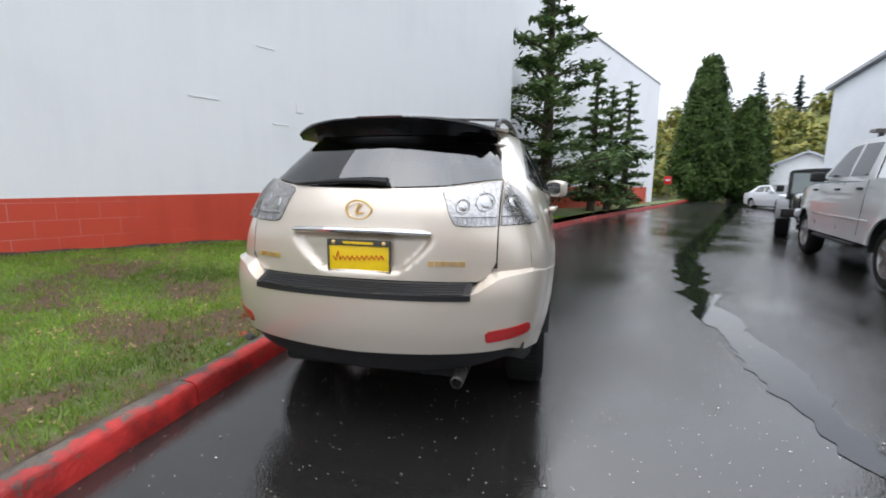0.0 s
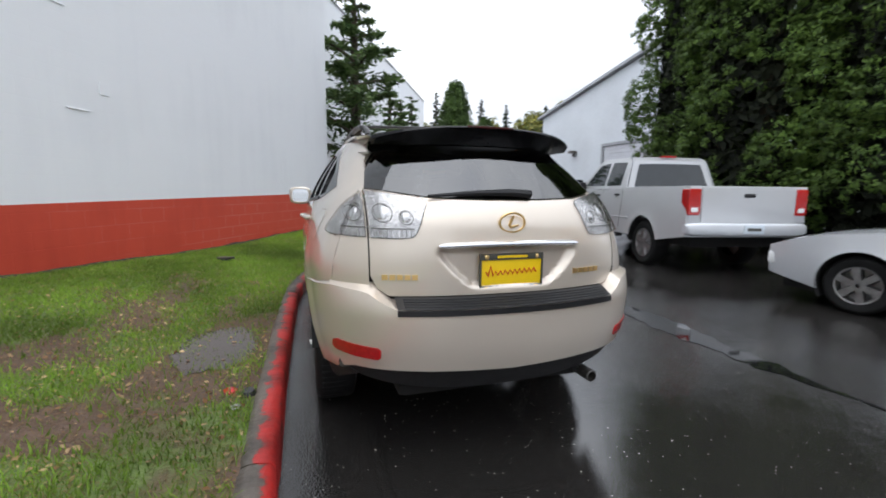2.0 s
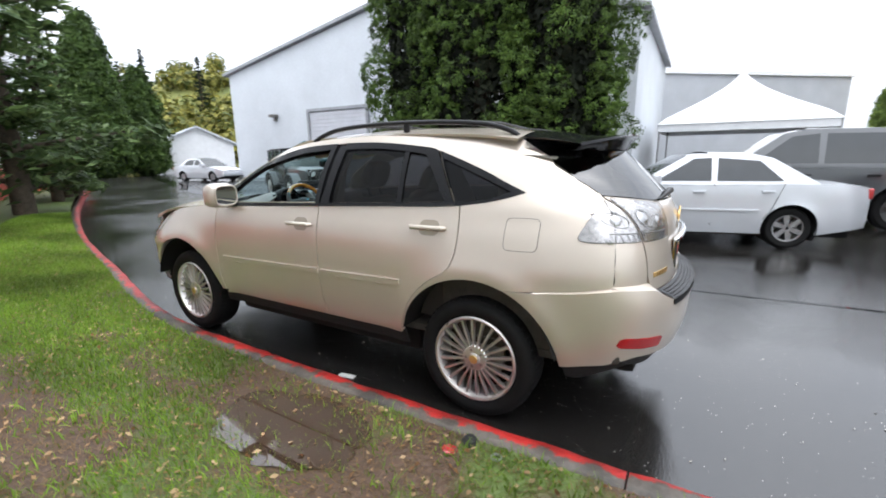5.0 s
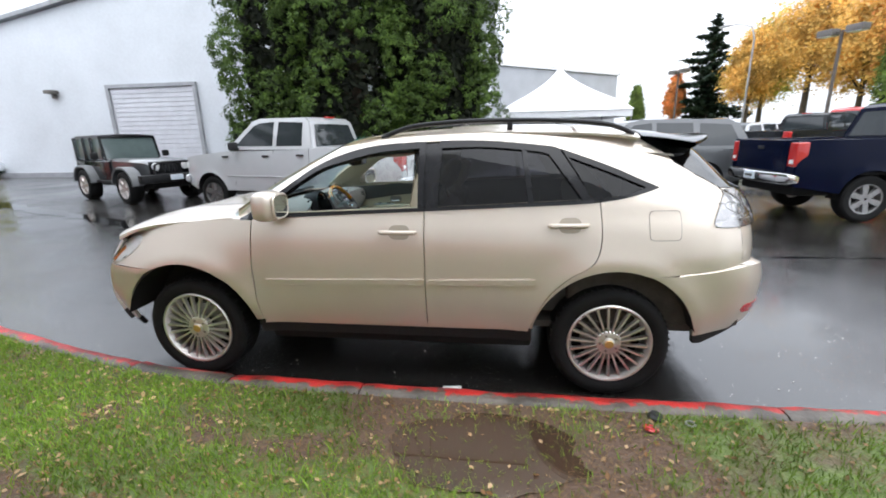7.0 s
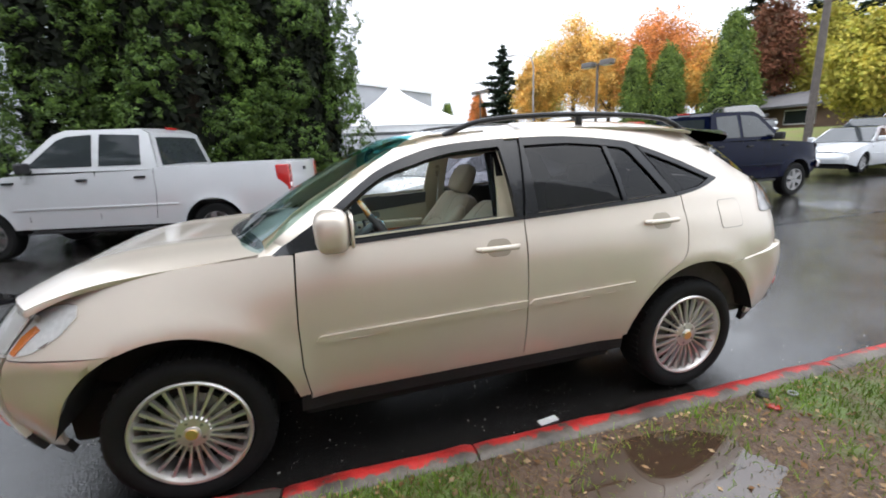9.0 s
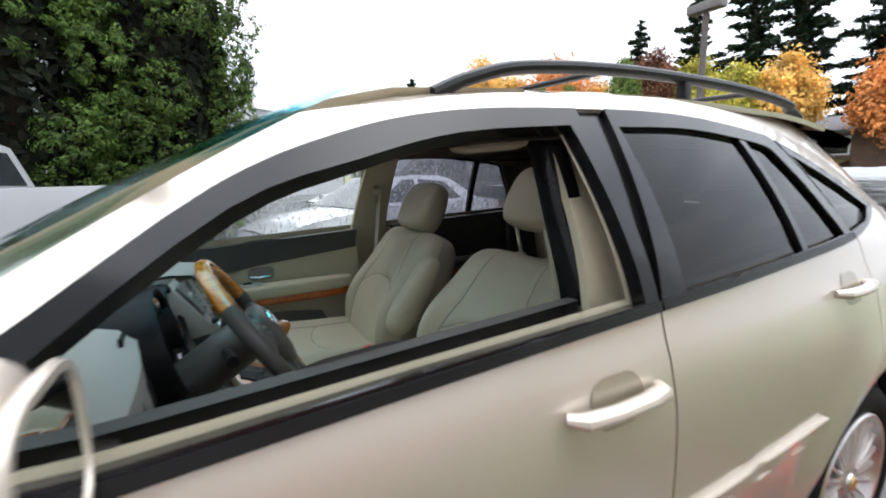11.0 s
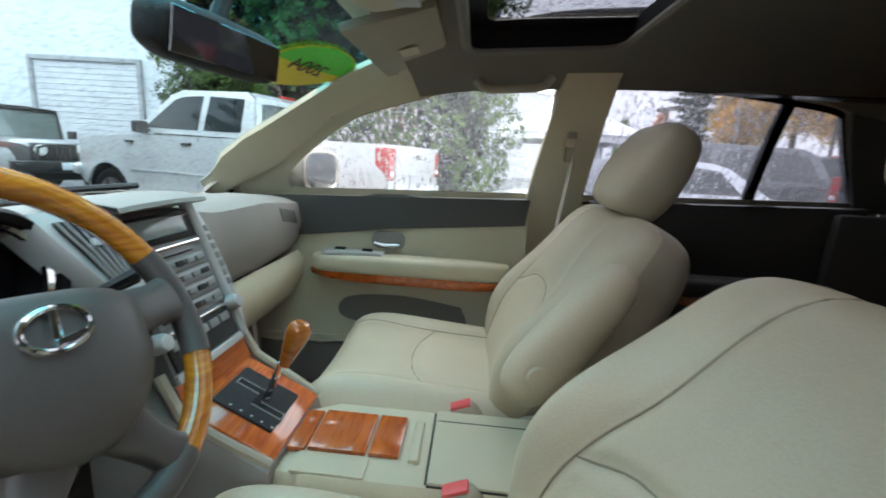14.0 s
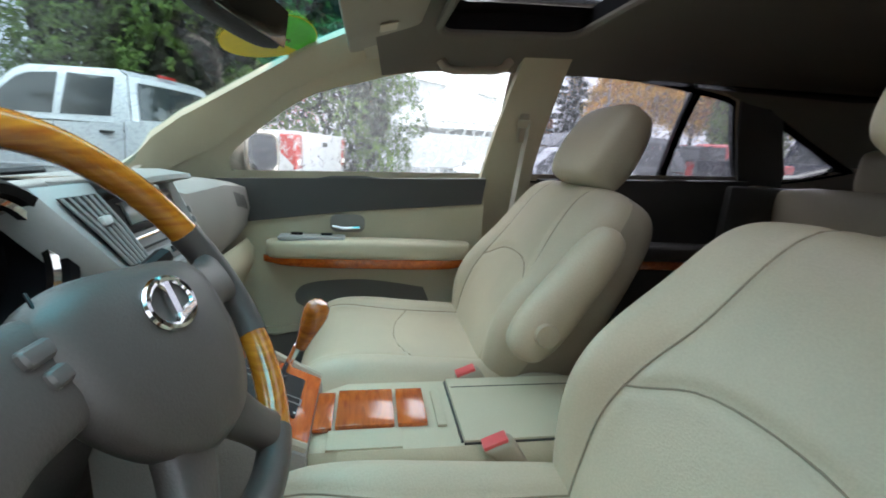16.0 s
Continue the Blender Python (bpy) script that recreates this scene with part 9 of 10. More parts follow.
def wagon(label, m, mat):
    return vehicle("estate_car", label, "car", m, mat, 2.75, 3.65, -1.05, 0.93, 0.36,
                   [(-1.07, 1.02), (0.0, 1.06), (2.0, 1.05), (2.5, 1.02), (3.2, 0.95), (3.65, 0.82)],
                   [(-1.0, 1.04), (-0.72, 1.58), (-0.5, 1.68), (1.3, 1.70), (1.6, 1.64), (2.4, 1.04)],
                   [[(-0.75, 1.12), (-0.55, 1.56), (0.1, 1.6), (0.15, 1.12)], [(0.25, 1.12), (0.25, 1.61), (1.02, 1.62), (1.05, 1.12)], [(1.13, 1.12), (1.12, 1.62), (1.5, 1.58), (2.05, 1.12)]],
                   (-0.5, 1.3), 0.3, None, 0.34, None, None, (0.95, 1.2), [[(1.09, 1.05), (1.1, 0.45)], [(0.2, 1.05), (0.3, 0.6)]], 7, "parked cars", DARK_PLASTIC, 1.2, 0.06)


w1 = wagon("black wagon in the parking row", pose(19.5, -7.4, 0.1, 0, 0, 205), INK)
copy_thing(w1, pose(22.4, -8.2, 0.1, 0, 0, 205))
w2 = wagon("white wagon in the parking row", pose(18.6, -10.4, 0.15, 0, 0, 205), WHITE_CAR)
copy_thing(w2, pose(10.2, -24.0, 0.5, 0, 0, 15))["label"] = "pale wagon parked by the bank"
w3 = wagon("dark grey wagon in the parking row", pose(26.0, -9.5, 0.15, 0, 0, 205), GUNMETAL)
copy_thing(w3, pose(9.4, -20.6, 0.25, 0, 0, 12))["label"] = "dark grey wagon parked by the bank"
copy_thing(w3, pose(8.7, -4.1, 0, 0, 0, 4) @ Matrix.Scale(1.09, 4))["label"] = "dark grey wagon beyond the pale sedan"

# boxy four-wheel-drive: upright glass, hard top, round flares, bull bar
# base colour lifted to stand for pale reflections in the panes
CAB_PANE = paint("cab_glass_pale_reflection", (0.10, 0.13, 0.13), 0.06, 0, 0.1, 5, 0, 80, rvary=0.02, spec=0.9)
FLARE_GREY = paint("grey_wheel_flare", (0.10, 0.105, 0.11), 0.5, 0, 0.15, 8, 0.1, 200)
off = thing("off_roader", "black boxy off-roader with grey wheel flares and bull bar", "off-road car", pose(8.55, 12.1, 0, 0, 0, 155.5), "parked cars")
bm = bmesh.new()
loft(bm, [[(-w, y, 0.55), (-w - 0.01, y, 0.8), (-w, y, zt - 0.05), (-w + 0.05, y, zt), (w - 0.05, y, zt), (w, y, zt - 0.05), (w + 0.01, y, 0.8), (w, y, 0.55)] for y, w, zt in ((-0.78, 0.72, 1.1), (-0.72, 0.745, 1.12), (1.3, 0.745, 1.12), (1.36, 0.735, 1.12))])
body = part("tub", bm, INK, off, "black body tub", 40)
bm = bmesh.new()
loft(bm, [[(-w, y, 0.6), (-w, y, zt - 0.07), (-w + 0.06, y, zt - 0.01), (-0.2, y, zt + 0.025), (0.2, y, zt + 0.025), (w - 0.06, y, zt - 0.01), (w, y, zt - 0.07), (w, y, 0.6)] for y, w, zt in ((1.36, 0.68, 1.15), (2.2, 0.62, 1.14), (2.9, 0.56, 1.11), (3.02, 0.52, 1.06))])
# grey on the black body: the sky's reflection put into the bonnet's colour
part("bonnet", bm, GUNMETAL, body, "glossy bonnet, greyed for the sky it reflects", 40)
bm = bmesh.new()
loft(bm, [[(-w, y, 1.68), (-w + 0.04, y, 1.77), (-0.2, y, 1.80), (0.2, y, 1.80), (w - 0.04, y, 1.77), (w, y, 1.68)] for y, w in ((-0.76, 0.66), (-0.7, 0.69), (0.8, 0.69), (0.93, 0.67))])
part("hard_top", bm, SATIN_BLACK, off, "black hard top", 40)
for s_ in (-1, 1):
    for y0, y1, nm in ((-0.74, -0.66, "rear_post"), (-0.12, -0.04, "centre_post"), (0.36, 0.44, "door_post")):
        part(nm, boxed(min(s_ * 0.66, s_ * 0.74), max(s_ * 0.66, s_ * 0.74), y0, y1, 1.08, 1.72, 0.012), INK, off)
    for y0, y1 in ((-0.66, -0.12), (-0.04, 0.36), (0.44, 0.98)):
        part("side_window", boxed(min(s_ * 0.69, s_ * 0.715), max(s_ * 0.69, s_ * 0.715), y0, y1, 1.13, 1.68, 0.004), CAB_PANE, off, "pale reflecting side window")
    for y in (-0.1, 0.42, 1.05):
        part("door_seam", boxed(min(s_ * 0.74, s_ * 0.757), max(s_ * 0.74, s_ * 0.757), y - 0.006, y + 0.006, 0.62, 1.1), VOID, body, "", 0)
    part("door_handle", boxed(min(s_ * 0.74, s_ * 0.785), max(s_ * 0.74, s_ * 0.785), 0.5, 0.62, 0.98, 1.01, 0.008), SATIN_BLACK, body)
    bm = bmesh.new()
    tube(bm, [(s_ * 0.70, 1.12, 1.12), (s_ * 0.685, 0.95, 1.74)], 0.035, 6)
    part("windscreen_post", bm, INK, off)
    bm = bmesh.new()
    lathe(bm, [(0, 0.02), (0.09, 0.012), (0.1, 0), (0.1, -0.04)], 20, Matrix.Translation((s_ * 0.37, 3.05, 0.95)) @ Matrix.Rotation(radians(-90), 4, "X"))
    part("head_lamp", bm, LAMP_BACK, off, "round head lamp")
    part("door_mirror", boxed(s_ * 0.92 - 0.09, s_ * 0.92 + 0.09, 0.98, 1.06, 1.15, 1.33, 0.03), SATIN_BLACK, off, "black door mirror")
    part("rock_rail", boxed(min(s_ * 0.7, s_ * 0.82), max(s_ * 0.7, s_ * 0.82), 0.5, 1.95, 0.5, 0.57, 0.02), SATIN_BLACK, off)
    for yc, nm in ((0, "rear_flare"), (2.42, "front_flare")):
        bm = bmesh.new()
        rows_ = []
        for a in np.linspace(205, -25, 15):
            cy, cz = math.cos(radians(a)), math.sin(radians(a))
            rows_.append([(s_ * xx, yc + rr_ * cy * 1.12, max(0.5, 0.44 + rr_ * min(cz, 0.93))) for xx, rr_ in ((0.70, 0.56), (0.92, 0.56), (0.955, 0.54), (0.95, 0.49), (0.70, 0.49))])
        loft(bm, rows_)
        part(nm, bm, FLARE_GREY, off, "rounded grey wheel flare", 50)
        road_wheel(off, s_ * 0.93, yc, 0.42, ALLOY, 5, s_, 0.3)
bm = bmesh.new()
loft(bm, [[(-0.68, 1.10, 1.14), (0.68, 1.10, 1.14)], [(-0.66, 0.95, 1.72), (0.66, 0.95, 1.72)]], close=False)
part("windscreen", bm, CAB_PANE, off, "pale reflecting windscreen", 0)
part("windscreen_header", boxed(-0.70, 0.70, 0.9, 0.98, 1.69, 1.76, 0.012), INK, off)
part("rear_pane", boxed(-0.6, 0.6, -0.77, -0.74, 1.15, 1.66, 0.004), CAB_PANE, off, "rear window")
grl = part("grille", boxed(-0.52, 0.52, 3.0, 3.05, 0.72, 1.08, 0.02), INK, off, "black slotted grille")
for k in range(7):
    part("grille_slot", boxed(-0.27 + 0.085 * k, -0.23 + 0.085 * k, 3.048, 3.056, 0.76, 1.02, 0.004), VOID, grl)
part("winch_bumper", boxed(-0.85, 0.85, 3.08, 3.28, 0.55, 0.76, 0.03), SATIN_BLACK, off, "black steel bumper")
bm = bmesh.new()
tube(bm, [(-0.5, 3.2, 0.7), (-0.46, 3.2, 1.0), (-0.3, 3.2, 1.06), (0.3, 3.2, 1.06), (0.46, 3.2, 1.0), (0.5, 3.2, 0.7)], 0.03, 8)
part("bull_bar", bm, SATIN_BLACK, off, "black tubular bull bar")
part("front_plate", boxed(-0.16, 0.16, 3.28, 3.295, 0.6, 0.74, 0.003), PLATE_WHITE, off, "pale plate")
part("chassis", boxed(-0.5, 0.5, -0.7, 3.0, 0.38, 0.6, 0.03), VOID, off)

# ---- trees, bank, lamp posts, house ----
def trunk_mesh(name, h, r, parent, limbs=(), lean=0.0, mat=None):
    bm = bmesh.new()
    tube(bm, [(0, 0, -0.2), (lean * 0.3, 0, h * 0.3), (lean * 0.6, 0.02, h * 0.65), (lean, 0, h)], [r * 1.25, r, r * 0.65, r * 0.15], 10)
    br = bmesh.new()
    for a, z0, ln, up in limbs:
        tube(br, [(0, 0, z0), (math.cos(a) * ln * 0.5, math.sin(a) * ln * 0.5, z0 + up * 0.55), (math.cos(a) * ln, math.sin(a) * ln, z0 + up)], [r * 0.4, r * 0.22, r * 0.06], 6)
    if limbs:
        part("branchwork", br, mat or BARK, parent, "bark-covered limbs", 60)["kind"] = "stuff"
    else:
        br.free()
    return part(name, bm, mat or BARK, parent, "bark-covered trunk", 60)


def conifer(label, x, y, h, rad, mat, seed, z=0.15, layers=None, size=0.05, per=34, droop=0.15, gap=0.3):
    """An open, layered conifer: limbs in whorls, sprays of needles along each."""
    rng = np.random.default_rng(seed)
    t = thing("conifer", label, "tree", pose(x, y, z), "trees")
    n = layers or int(h * 4.4)
    cs, ns, ss, limbs = [], [], [], []
    for i in range(n):
        f = (i + rng.random() * 0.7) / n
        z0 = h * (0.08 + 0.9 * f)
        ln = rad * (1 - f) ** 0.8 * (0.42 + 0.85 * rng.random()) + 0.1
        a = i * 2.4 + rng.random() * 0.7
        up = ln * (0.35 * f + 0.1 - droop)
        limbs.append((a, z0, ln, up))
        for j in range(max(4, int(per * ln))):
            s = rng.random() ** 0.65
            w = (1 - s * 0.75) * ln * 0.20 + 0.04
            off = rng.normal(size=3) * [w, w, w * 0.42]
            cs.append((math.cos(a) * ln * s + off[0], math.sin(a) * ln * s + off[1], z0 + up * s + off[2] - 0.05 * s))
            ns.append((rng.normal() * 0.5, rng.normal() * 0.5, 1))
            ss.append(size * (0.7 + 0.7 * rng.random()))
    trunk_mesh("trunk", h * 0.98, 0.018 * h + 0.03, t, limbs)
    co, f = cards(cs, ns, ss, 2.2, seed)
    raw("crown", co, f, mat, t, "sprays of green needles")["kind"] = "stuff"
    return t


def column_tree(label, x, y, h, rad, mat, seed, z=0.0, n=9000, size=0.085, top=0.35, name="cypress"):
    """A dense columnar evergreen: clumps over a lumpy, tapering shell, dark hollows between."""
    rng = np.random.default_rng(seed)
    t = thing(name, label, "tree", pose(x, y, z), "trees")
    trunk_mesh("trunk", h * 0.9, 0.02 * h, t)
    k = n // 26
    u, a = rng.random(k), rng.random(k) * 2 * np.pi
    prof = np.clip(np.minimum(1.0, (u / 0.10) ** 0.5) * (1 - np.clip((u - top) / (1 - top), 0, 1) ** 1.7) ** 0.62, 0.03, 1)
    rr_ = rad * prof * (0.80 + 0.25 * rng.random(k)) * (1 + 0.13 * np.sin(a * 3 + seed + u * 5) + 0.09 * np.sin(a * 7 + u * 23))
    cl = np.stack([rr_ * np.cos(a), rr_ * np.sin(a), 0.1 + u * h], 1)
    c = np.repeat(cl, 26, 0) + rng.normal(size=(k * 26, 3)) * [0.19, 0.19, 0.26] * (rad / 1.6) ** 0.5
    nrm = np.repeat(np.stack([np.cos(a), np.sin(a), np.full(k, 0.35)], 1), 26, 0) + rng.normal(size=(k * 26, 3)) * 0.55
    co, f = cards(c, nrm, size * (0.6 + 0.8 * rng.random(k * 26)), 1.9, seed)
    raw("crown", co, f, mat, t, "dense evergreen foliage")["kind"] = "stuff"
    # inner shade put into colour: a rough core of dark foliage cards
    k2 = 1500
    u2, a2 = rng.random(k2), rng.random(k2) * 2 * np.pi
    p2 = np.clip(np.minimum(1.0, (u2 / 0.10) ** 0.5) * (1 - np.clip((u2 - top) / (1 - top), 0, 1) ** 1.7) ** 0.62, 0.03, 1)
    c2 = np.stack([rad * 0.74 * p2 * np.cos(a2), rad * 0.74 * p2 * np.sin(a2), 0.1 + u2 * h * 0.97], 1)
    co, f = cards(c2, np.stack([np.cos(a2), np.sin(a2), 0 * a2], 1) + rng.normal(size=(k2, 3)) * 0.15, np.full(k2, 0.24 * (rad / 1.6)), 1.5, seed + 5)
    raw("inner_shade_foliage", co, f, LEAF_DARK, t, "inner foliage coloured dark for shade in the crown")["kind"] = "stuff"
    return t


def lobed_tree(label, x, y, h, rad, mat, seed, lumps=105, tufts=50, each=23, size=0.0192, name="cypress"):
    """A dense old cypress: bulging lumps of foliage over a core coloured dark for shade, each a crowd of small leafy
    tufts.
    """
    rng = np.random.default_rng(seed)
    t = thing(name, label, "tree", pose(x, y, 0), "trees")
    trunk_mesh("trunk", h * 0.9, 0.02 * h, t)
    shape = lambda q: np.clip(np.minimum(1.0, 0.72 + (q / 0.12) * 0.28) * (1 - np.clip((q - 0.6) / 0.4, 0, 1) ** 1.8) ** 0.6, 0.05, 1)
    u = (np.arange(lumps) + rng.random(lumps)) / lumps
    a = np.arange(lumps) * 2.39996 + rng.normal(size=lumps) * 0.35
    r0 = rad * shape(u) * (0.66 + 0.26 * rng.random(lumps))
    cl = np.stack([r0 * np.cos(a), r0 * np.sin(a), 0.35 + u * (h - 0.6)], 1)
    lw = 0.40 + 0.24 * rng.random(lumps)
    lh = lw * (0.95 + 0.5 * rng.random(lumps))
    out = np.stack([np.cos(a), np.sin(a), 0.35 + 0 * a], 1)
    # tufts sit on the outer and upper side of each lump
    d = rng.normal(size=(lumps, tufts, 3))
    d /= np.linalg.norm(d, axis=2, keepdims=True)
    d *= np.sign((d * out[:, None, :]).sum(2, keepdims=True) + 0.25)
    tc_ = cl[:, None, :] + d * np.stack([lw, lw, lh], 1)[:, None, :] * (0.80 + 0.26 * rng.random((lumps, tufts, 1)))
    tr_ = 0.075 + 0.065 * rng.random((lumps, tufts, 1, 1))
    e = rng.normal(size=(lumps, tufts, each, 3))
    e /= np.linalg.norm(e, axis=3, keepdims=True)
    lean = d[:, :, None, :] + [0, 0, 0.5]
    e = e * np.sign((e * lean).sum(3, keepdims=True) + 0.2)
    c = tc_[:, :, None, :] + (e * tr_ + lean * tr_ * 0.5) * (0.45 + 0.65 * rng.random((lumps, tufts, each, 1)))
    nrm = e + lean * 0.4 + rng.normal(size=e.shape) * 0.3
    n = lumps * tufts * each
    co, f = cards(c.reshape(-1, 3), nrm.reshape(-1, 3), size * (0.55 + 0.9 * rng.random(n)), 2.2, seed)
    raw("crown", co, f, mat, t, "bulging sprays of evergreen foliage")["kind"] = "stuff"
    # inner cards: near-black colour stands for the shade between the lumps
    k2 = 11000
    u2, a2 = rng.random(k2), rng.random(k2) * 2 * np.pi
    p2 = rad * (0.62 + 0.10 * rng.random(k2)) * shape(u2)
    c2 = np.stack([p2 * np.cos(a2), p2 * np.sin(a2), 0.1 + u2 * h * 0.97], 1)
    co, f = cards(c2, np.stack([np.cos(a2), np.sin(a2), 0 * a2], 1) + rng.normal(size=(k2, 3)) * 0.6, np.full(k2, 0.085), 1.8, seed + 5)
    raw("inner_shade_foliage", co, f, CROWN_SHADE, t, "inner foliage coloured near black as crown shade")["kind"] = "stuff"
    return t


def broadleaf(label, x, y, h, rad, mat, seed, z=0.0, n=5200, size=0.13, squash=1.15, bare=0.28):
    """A broad crown of leaf clumps on spreading limbs, uneven and open."""
    rng = np.random.default_rng(seed)
    t = thing("broadleaf_tree", label, "tree", pose(x, y, z), "trees")
    limbs = [(rng.random() * 6.28, h * (bare + 0.3 * rng.random()), rad * (0.5 + 0.35 * rng.random()), h * 0.22) for _ in range(9)]
    trunk_mesh("trunk", h * 0.82, 0.017 * h + 0.03, t, limbs)
    k = n // 40
    d = rng.normal(size=(k, 3))
    d /= np.linalg.norm(d, axis=1, keepdims=True)
    q = rng.random((k, 1)) ** 0.45
    cz = h * (bare + (1 - bare) * 0.5)
    egg = 1 - 0.30 * np.clip(d[:, 2:3], -1, 1)
    cl = d * q * [rad, rad, h * (1 - bare) * 0.5] * np.concatenate([egg, egg, np.ones_like(egg)], 1) * (0.78 + 0.42 * rng.random((k, 1))) + [0, 0, cz]
    c = np.repeat(cl, 40, 0) + rng.normal(size=(k * 40, 3)) * 0.17 * rad ** 0.6
    co, f = cards(c, np.repeat(d, 40, 0) + rng.normal(size=(k * 40, 3)) * 0.8 + [0, 0, 0.5], size * (0.6 + 0.8 * rng.random(k * 40)), 1.25, seed)
    raw("crown", co, f, mat, t, "autumn leaves")["kind"] = "stuff"
    return t


# the firs along the white wall
conifer("tall open fir with upswept limbs against the white wall", 0.75, 12.0, 8.4, 2.5, LEAF_FIR, 3, layers=42, per=115, droop=-0.05, size=0.062)
conifer("young fir beside the white wall", 2.55, 15.6, 5.9, 1.15, LEAF_FIR, 5, layers=36, per=115, size=0.06)
conifer("young fir beside the white wall", 3.35, 17.2, 5.4, 1.15, LEAF_FIR, 7, layers=34, per=115, size=0.06)
conifer("young fir beside the white wall", 4.35, 19.2, 6.0, 1.25, LEAF_FIR, 9, layers=36, per=115, size=0.06)
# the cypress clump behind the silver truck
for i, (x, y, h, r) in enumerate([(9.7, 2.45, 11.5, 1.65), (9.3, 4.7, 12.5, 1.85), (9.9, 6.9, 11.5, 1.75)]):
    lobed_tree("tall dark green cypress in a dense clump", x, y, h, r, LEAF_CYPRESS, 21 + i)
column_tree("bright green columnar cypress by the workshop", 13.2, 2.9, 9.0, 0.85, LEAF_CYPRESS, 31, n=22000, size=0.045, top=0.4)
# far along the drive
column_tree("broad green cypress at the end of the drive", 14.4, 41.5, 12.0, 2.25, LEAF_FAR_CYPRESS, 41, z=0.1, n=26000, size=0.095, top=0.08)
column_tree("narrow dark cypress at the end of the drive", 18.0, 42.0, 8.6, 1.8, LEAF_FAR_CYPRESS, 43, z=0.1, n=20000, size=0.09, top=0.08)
# autumn trees past the parking rows
for lb, x, y, h, r, mt, sd, zz in [("blazing orange maple past the parking rows", 39.3, -25.4, 12.4, 3.6, LEAF_ORANGE, 51, 1.3), ("small orange maple past the parking rows", 43.2, -22.8, 9.2, 2.0, LEAF_ORANGE, 52, 1.1), ("red-orange maple past the parking rows", 31.3, -29.1, 10.6, 3.8, LEAF_RED, 53, 1.4), ("orange maple beside the red maple", 28.3, -30.6, 8.0, 2.2, LEAF_ORANGE, 54, 1.4), ("maroon tree on the bank", 24.1, -33.0, 9.8, 1.9, LEAF_MAROON, 56, 1.6), ("yellow-green tree on the bank", 22.0, -35.5, 8.6, 2.4, LEAF_YELLOW, 57, 1.6), ("yellow maple on the bank", 12.5, -24.3, 5.9, 1.6, LEAF_YELLOW, 58, 0.7), ("orange-topped maple on the bank", 10.7, -25.2, 6.0, 1.5, LEAF_ORANGE, 59, 0.9), ("red maple on the bank", 6.0, -26.5, 6.0, 2.0, LEAF_RED, 60, 0.9), ("small rust-coloured tree behind the lot", 53.0, -19.9, 7.0, 1.0, LEAF_RED, 61, 0.8), ("orange maple crowding the lot lamp", 35.0, -26.6, 9.6, 2.6, LEAF_ORANGE, 63, 1.3), ("yellow-green tree behind the lot", 46.0, -25.5, 10.5, 2.8, LEAF_YELLOW, 62, 1.2)]:
    broadleaf(lb, x, y, h, r, mt, sd, z=zz, n=24000, size=0.085)
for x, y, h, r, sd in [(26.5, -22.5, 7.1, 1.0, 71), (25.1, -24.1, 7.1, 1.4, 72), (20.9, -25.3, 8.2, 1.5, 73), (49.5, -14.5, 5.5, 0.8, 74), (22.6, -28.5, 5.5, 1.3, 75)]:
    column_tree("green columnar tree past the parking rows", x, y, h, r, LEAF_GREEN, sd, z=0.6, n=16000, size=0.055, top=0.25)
for x, y, h, r, sd in [(16.5, -40, 22, 3.4, 82), (20.5, -41, 20, 3.4, 83), (12.0, -42, 21, 3.4, 84), (8.0, -44, 23, 3.4, 85), (25, -40, 18, 3.2, 86), (3.5, -44, 22, 3.3, 87), (29.5, -38, 15, 3.0, 88)]:
    conifer("tall dark fir at the edge of the woods", x, y, h, r, LEAF_DARK, sd, z=1.4, layers=int(h * 4.0), size=0.16, per=52)

conifer("tall dark fir at the edge of the woods", 52, -23.0, 12.6, 4.0, LEAF_DARK, 81, z=1.4, layers=58, size=0.16, per=75)

# grassy bank the parked cars and trees stand on
bm = bmesh.new()
rows = []
for i in range(41):
    row = []
    for j in range(31):
        x, y = 8.3 + i * 2.2, -18.5 - j * 1.7 + 0.16 * i
        k = min(1, max(0, (-18.9 + 0.16 * i - y) / 9))
        row.append(bm.verts.new((x, y, -0.02 + 1.75 * k * k * (3 - 2 * k) + 0.05 * noise.noise((x * 0.4, y * 0.4, 1)))))
    rows.append(row)
for p, q in zip(rows, rows[1:]):
    for j in range(30):
        bm.faces.new((p[j], q[j], q[j + 1], p[j + 1]))
bmesh.ops.recalc_face_normals(bm, faces=bm.faces[:])
tagged(part("bank_ground", bm, paint("bank_turf", (0.13, 0.19, 0.03), 0.8, 0, 0.3, 0.8, 0.5, 20, second=(0.16, 0.12, 0.05)), smooth=80), "grassy bank behind the parking rows", "bank", kind="structure")

# wooded hillside at the end of the drive
bm = bmesh.new()
rows = []
for i in range(34):
    row = []
    for j in range(16):
        x, y = -20 + i * 4.0, 62 + j * 5.0
        k = min(1, j / 11)
        row.append(bm.verts.new((x, y, -0.3 + 17 * k * k * (3 - 2 * k) * (0.62 + 0.3 * noise.noise((x * 0.03, 2, 3)) + 0.012 * (x - 10)))))
    rows.append(row)
for p, q in zip(rows, rows[1:]):
    for j in range(15):
        bm.faces.new((p[j], q[j], q[j + 1], p[j + 1]))
hill_z = lambda x, y: -0.3 + 17 * (lambda k: k * k * (3 - 2 * k))(min(1, max(0, (y - 62) / 55))) * (0.62 + 0.3 * noise.noise((x * 0.03, 2, 3)) + 0.012 * (x - 10))
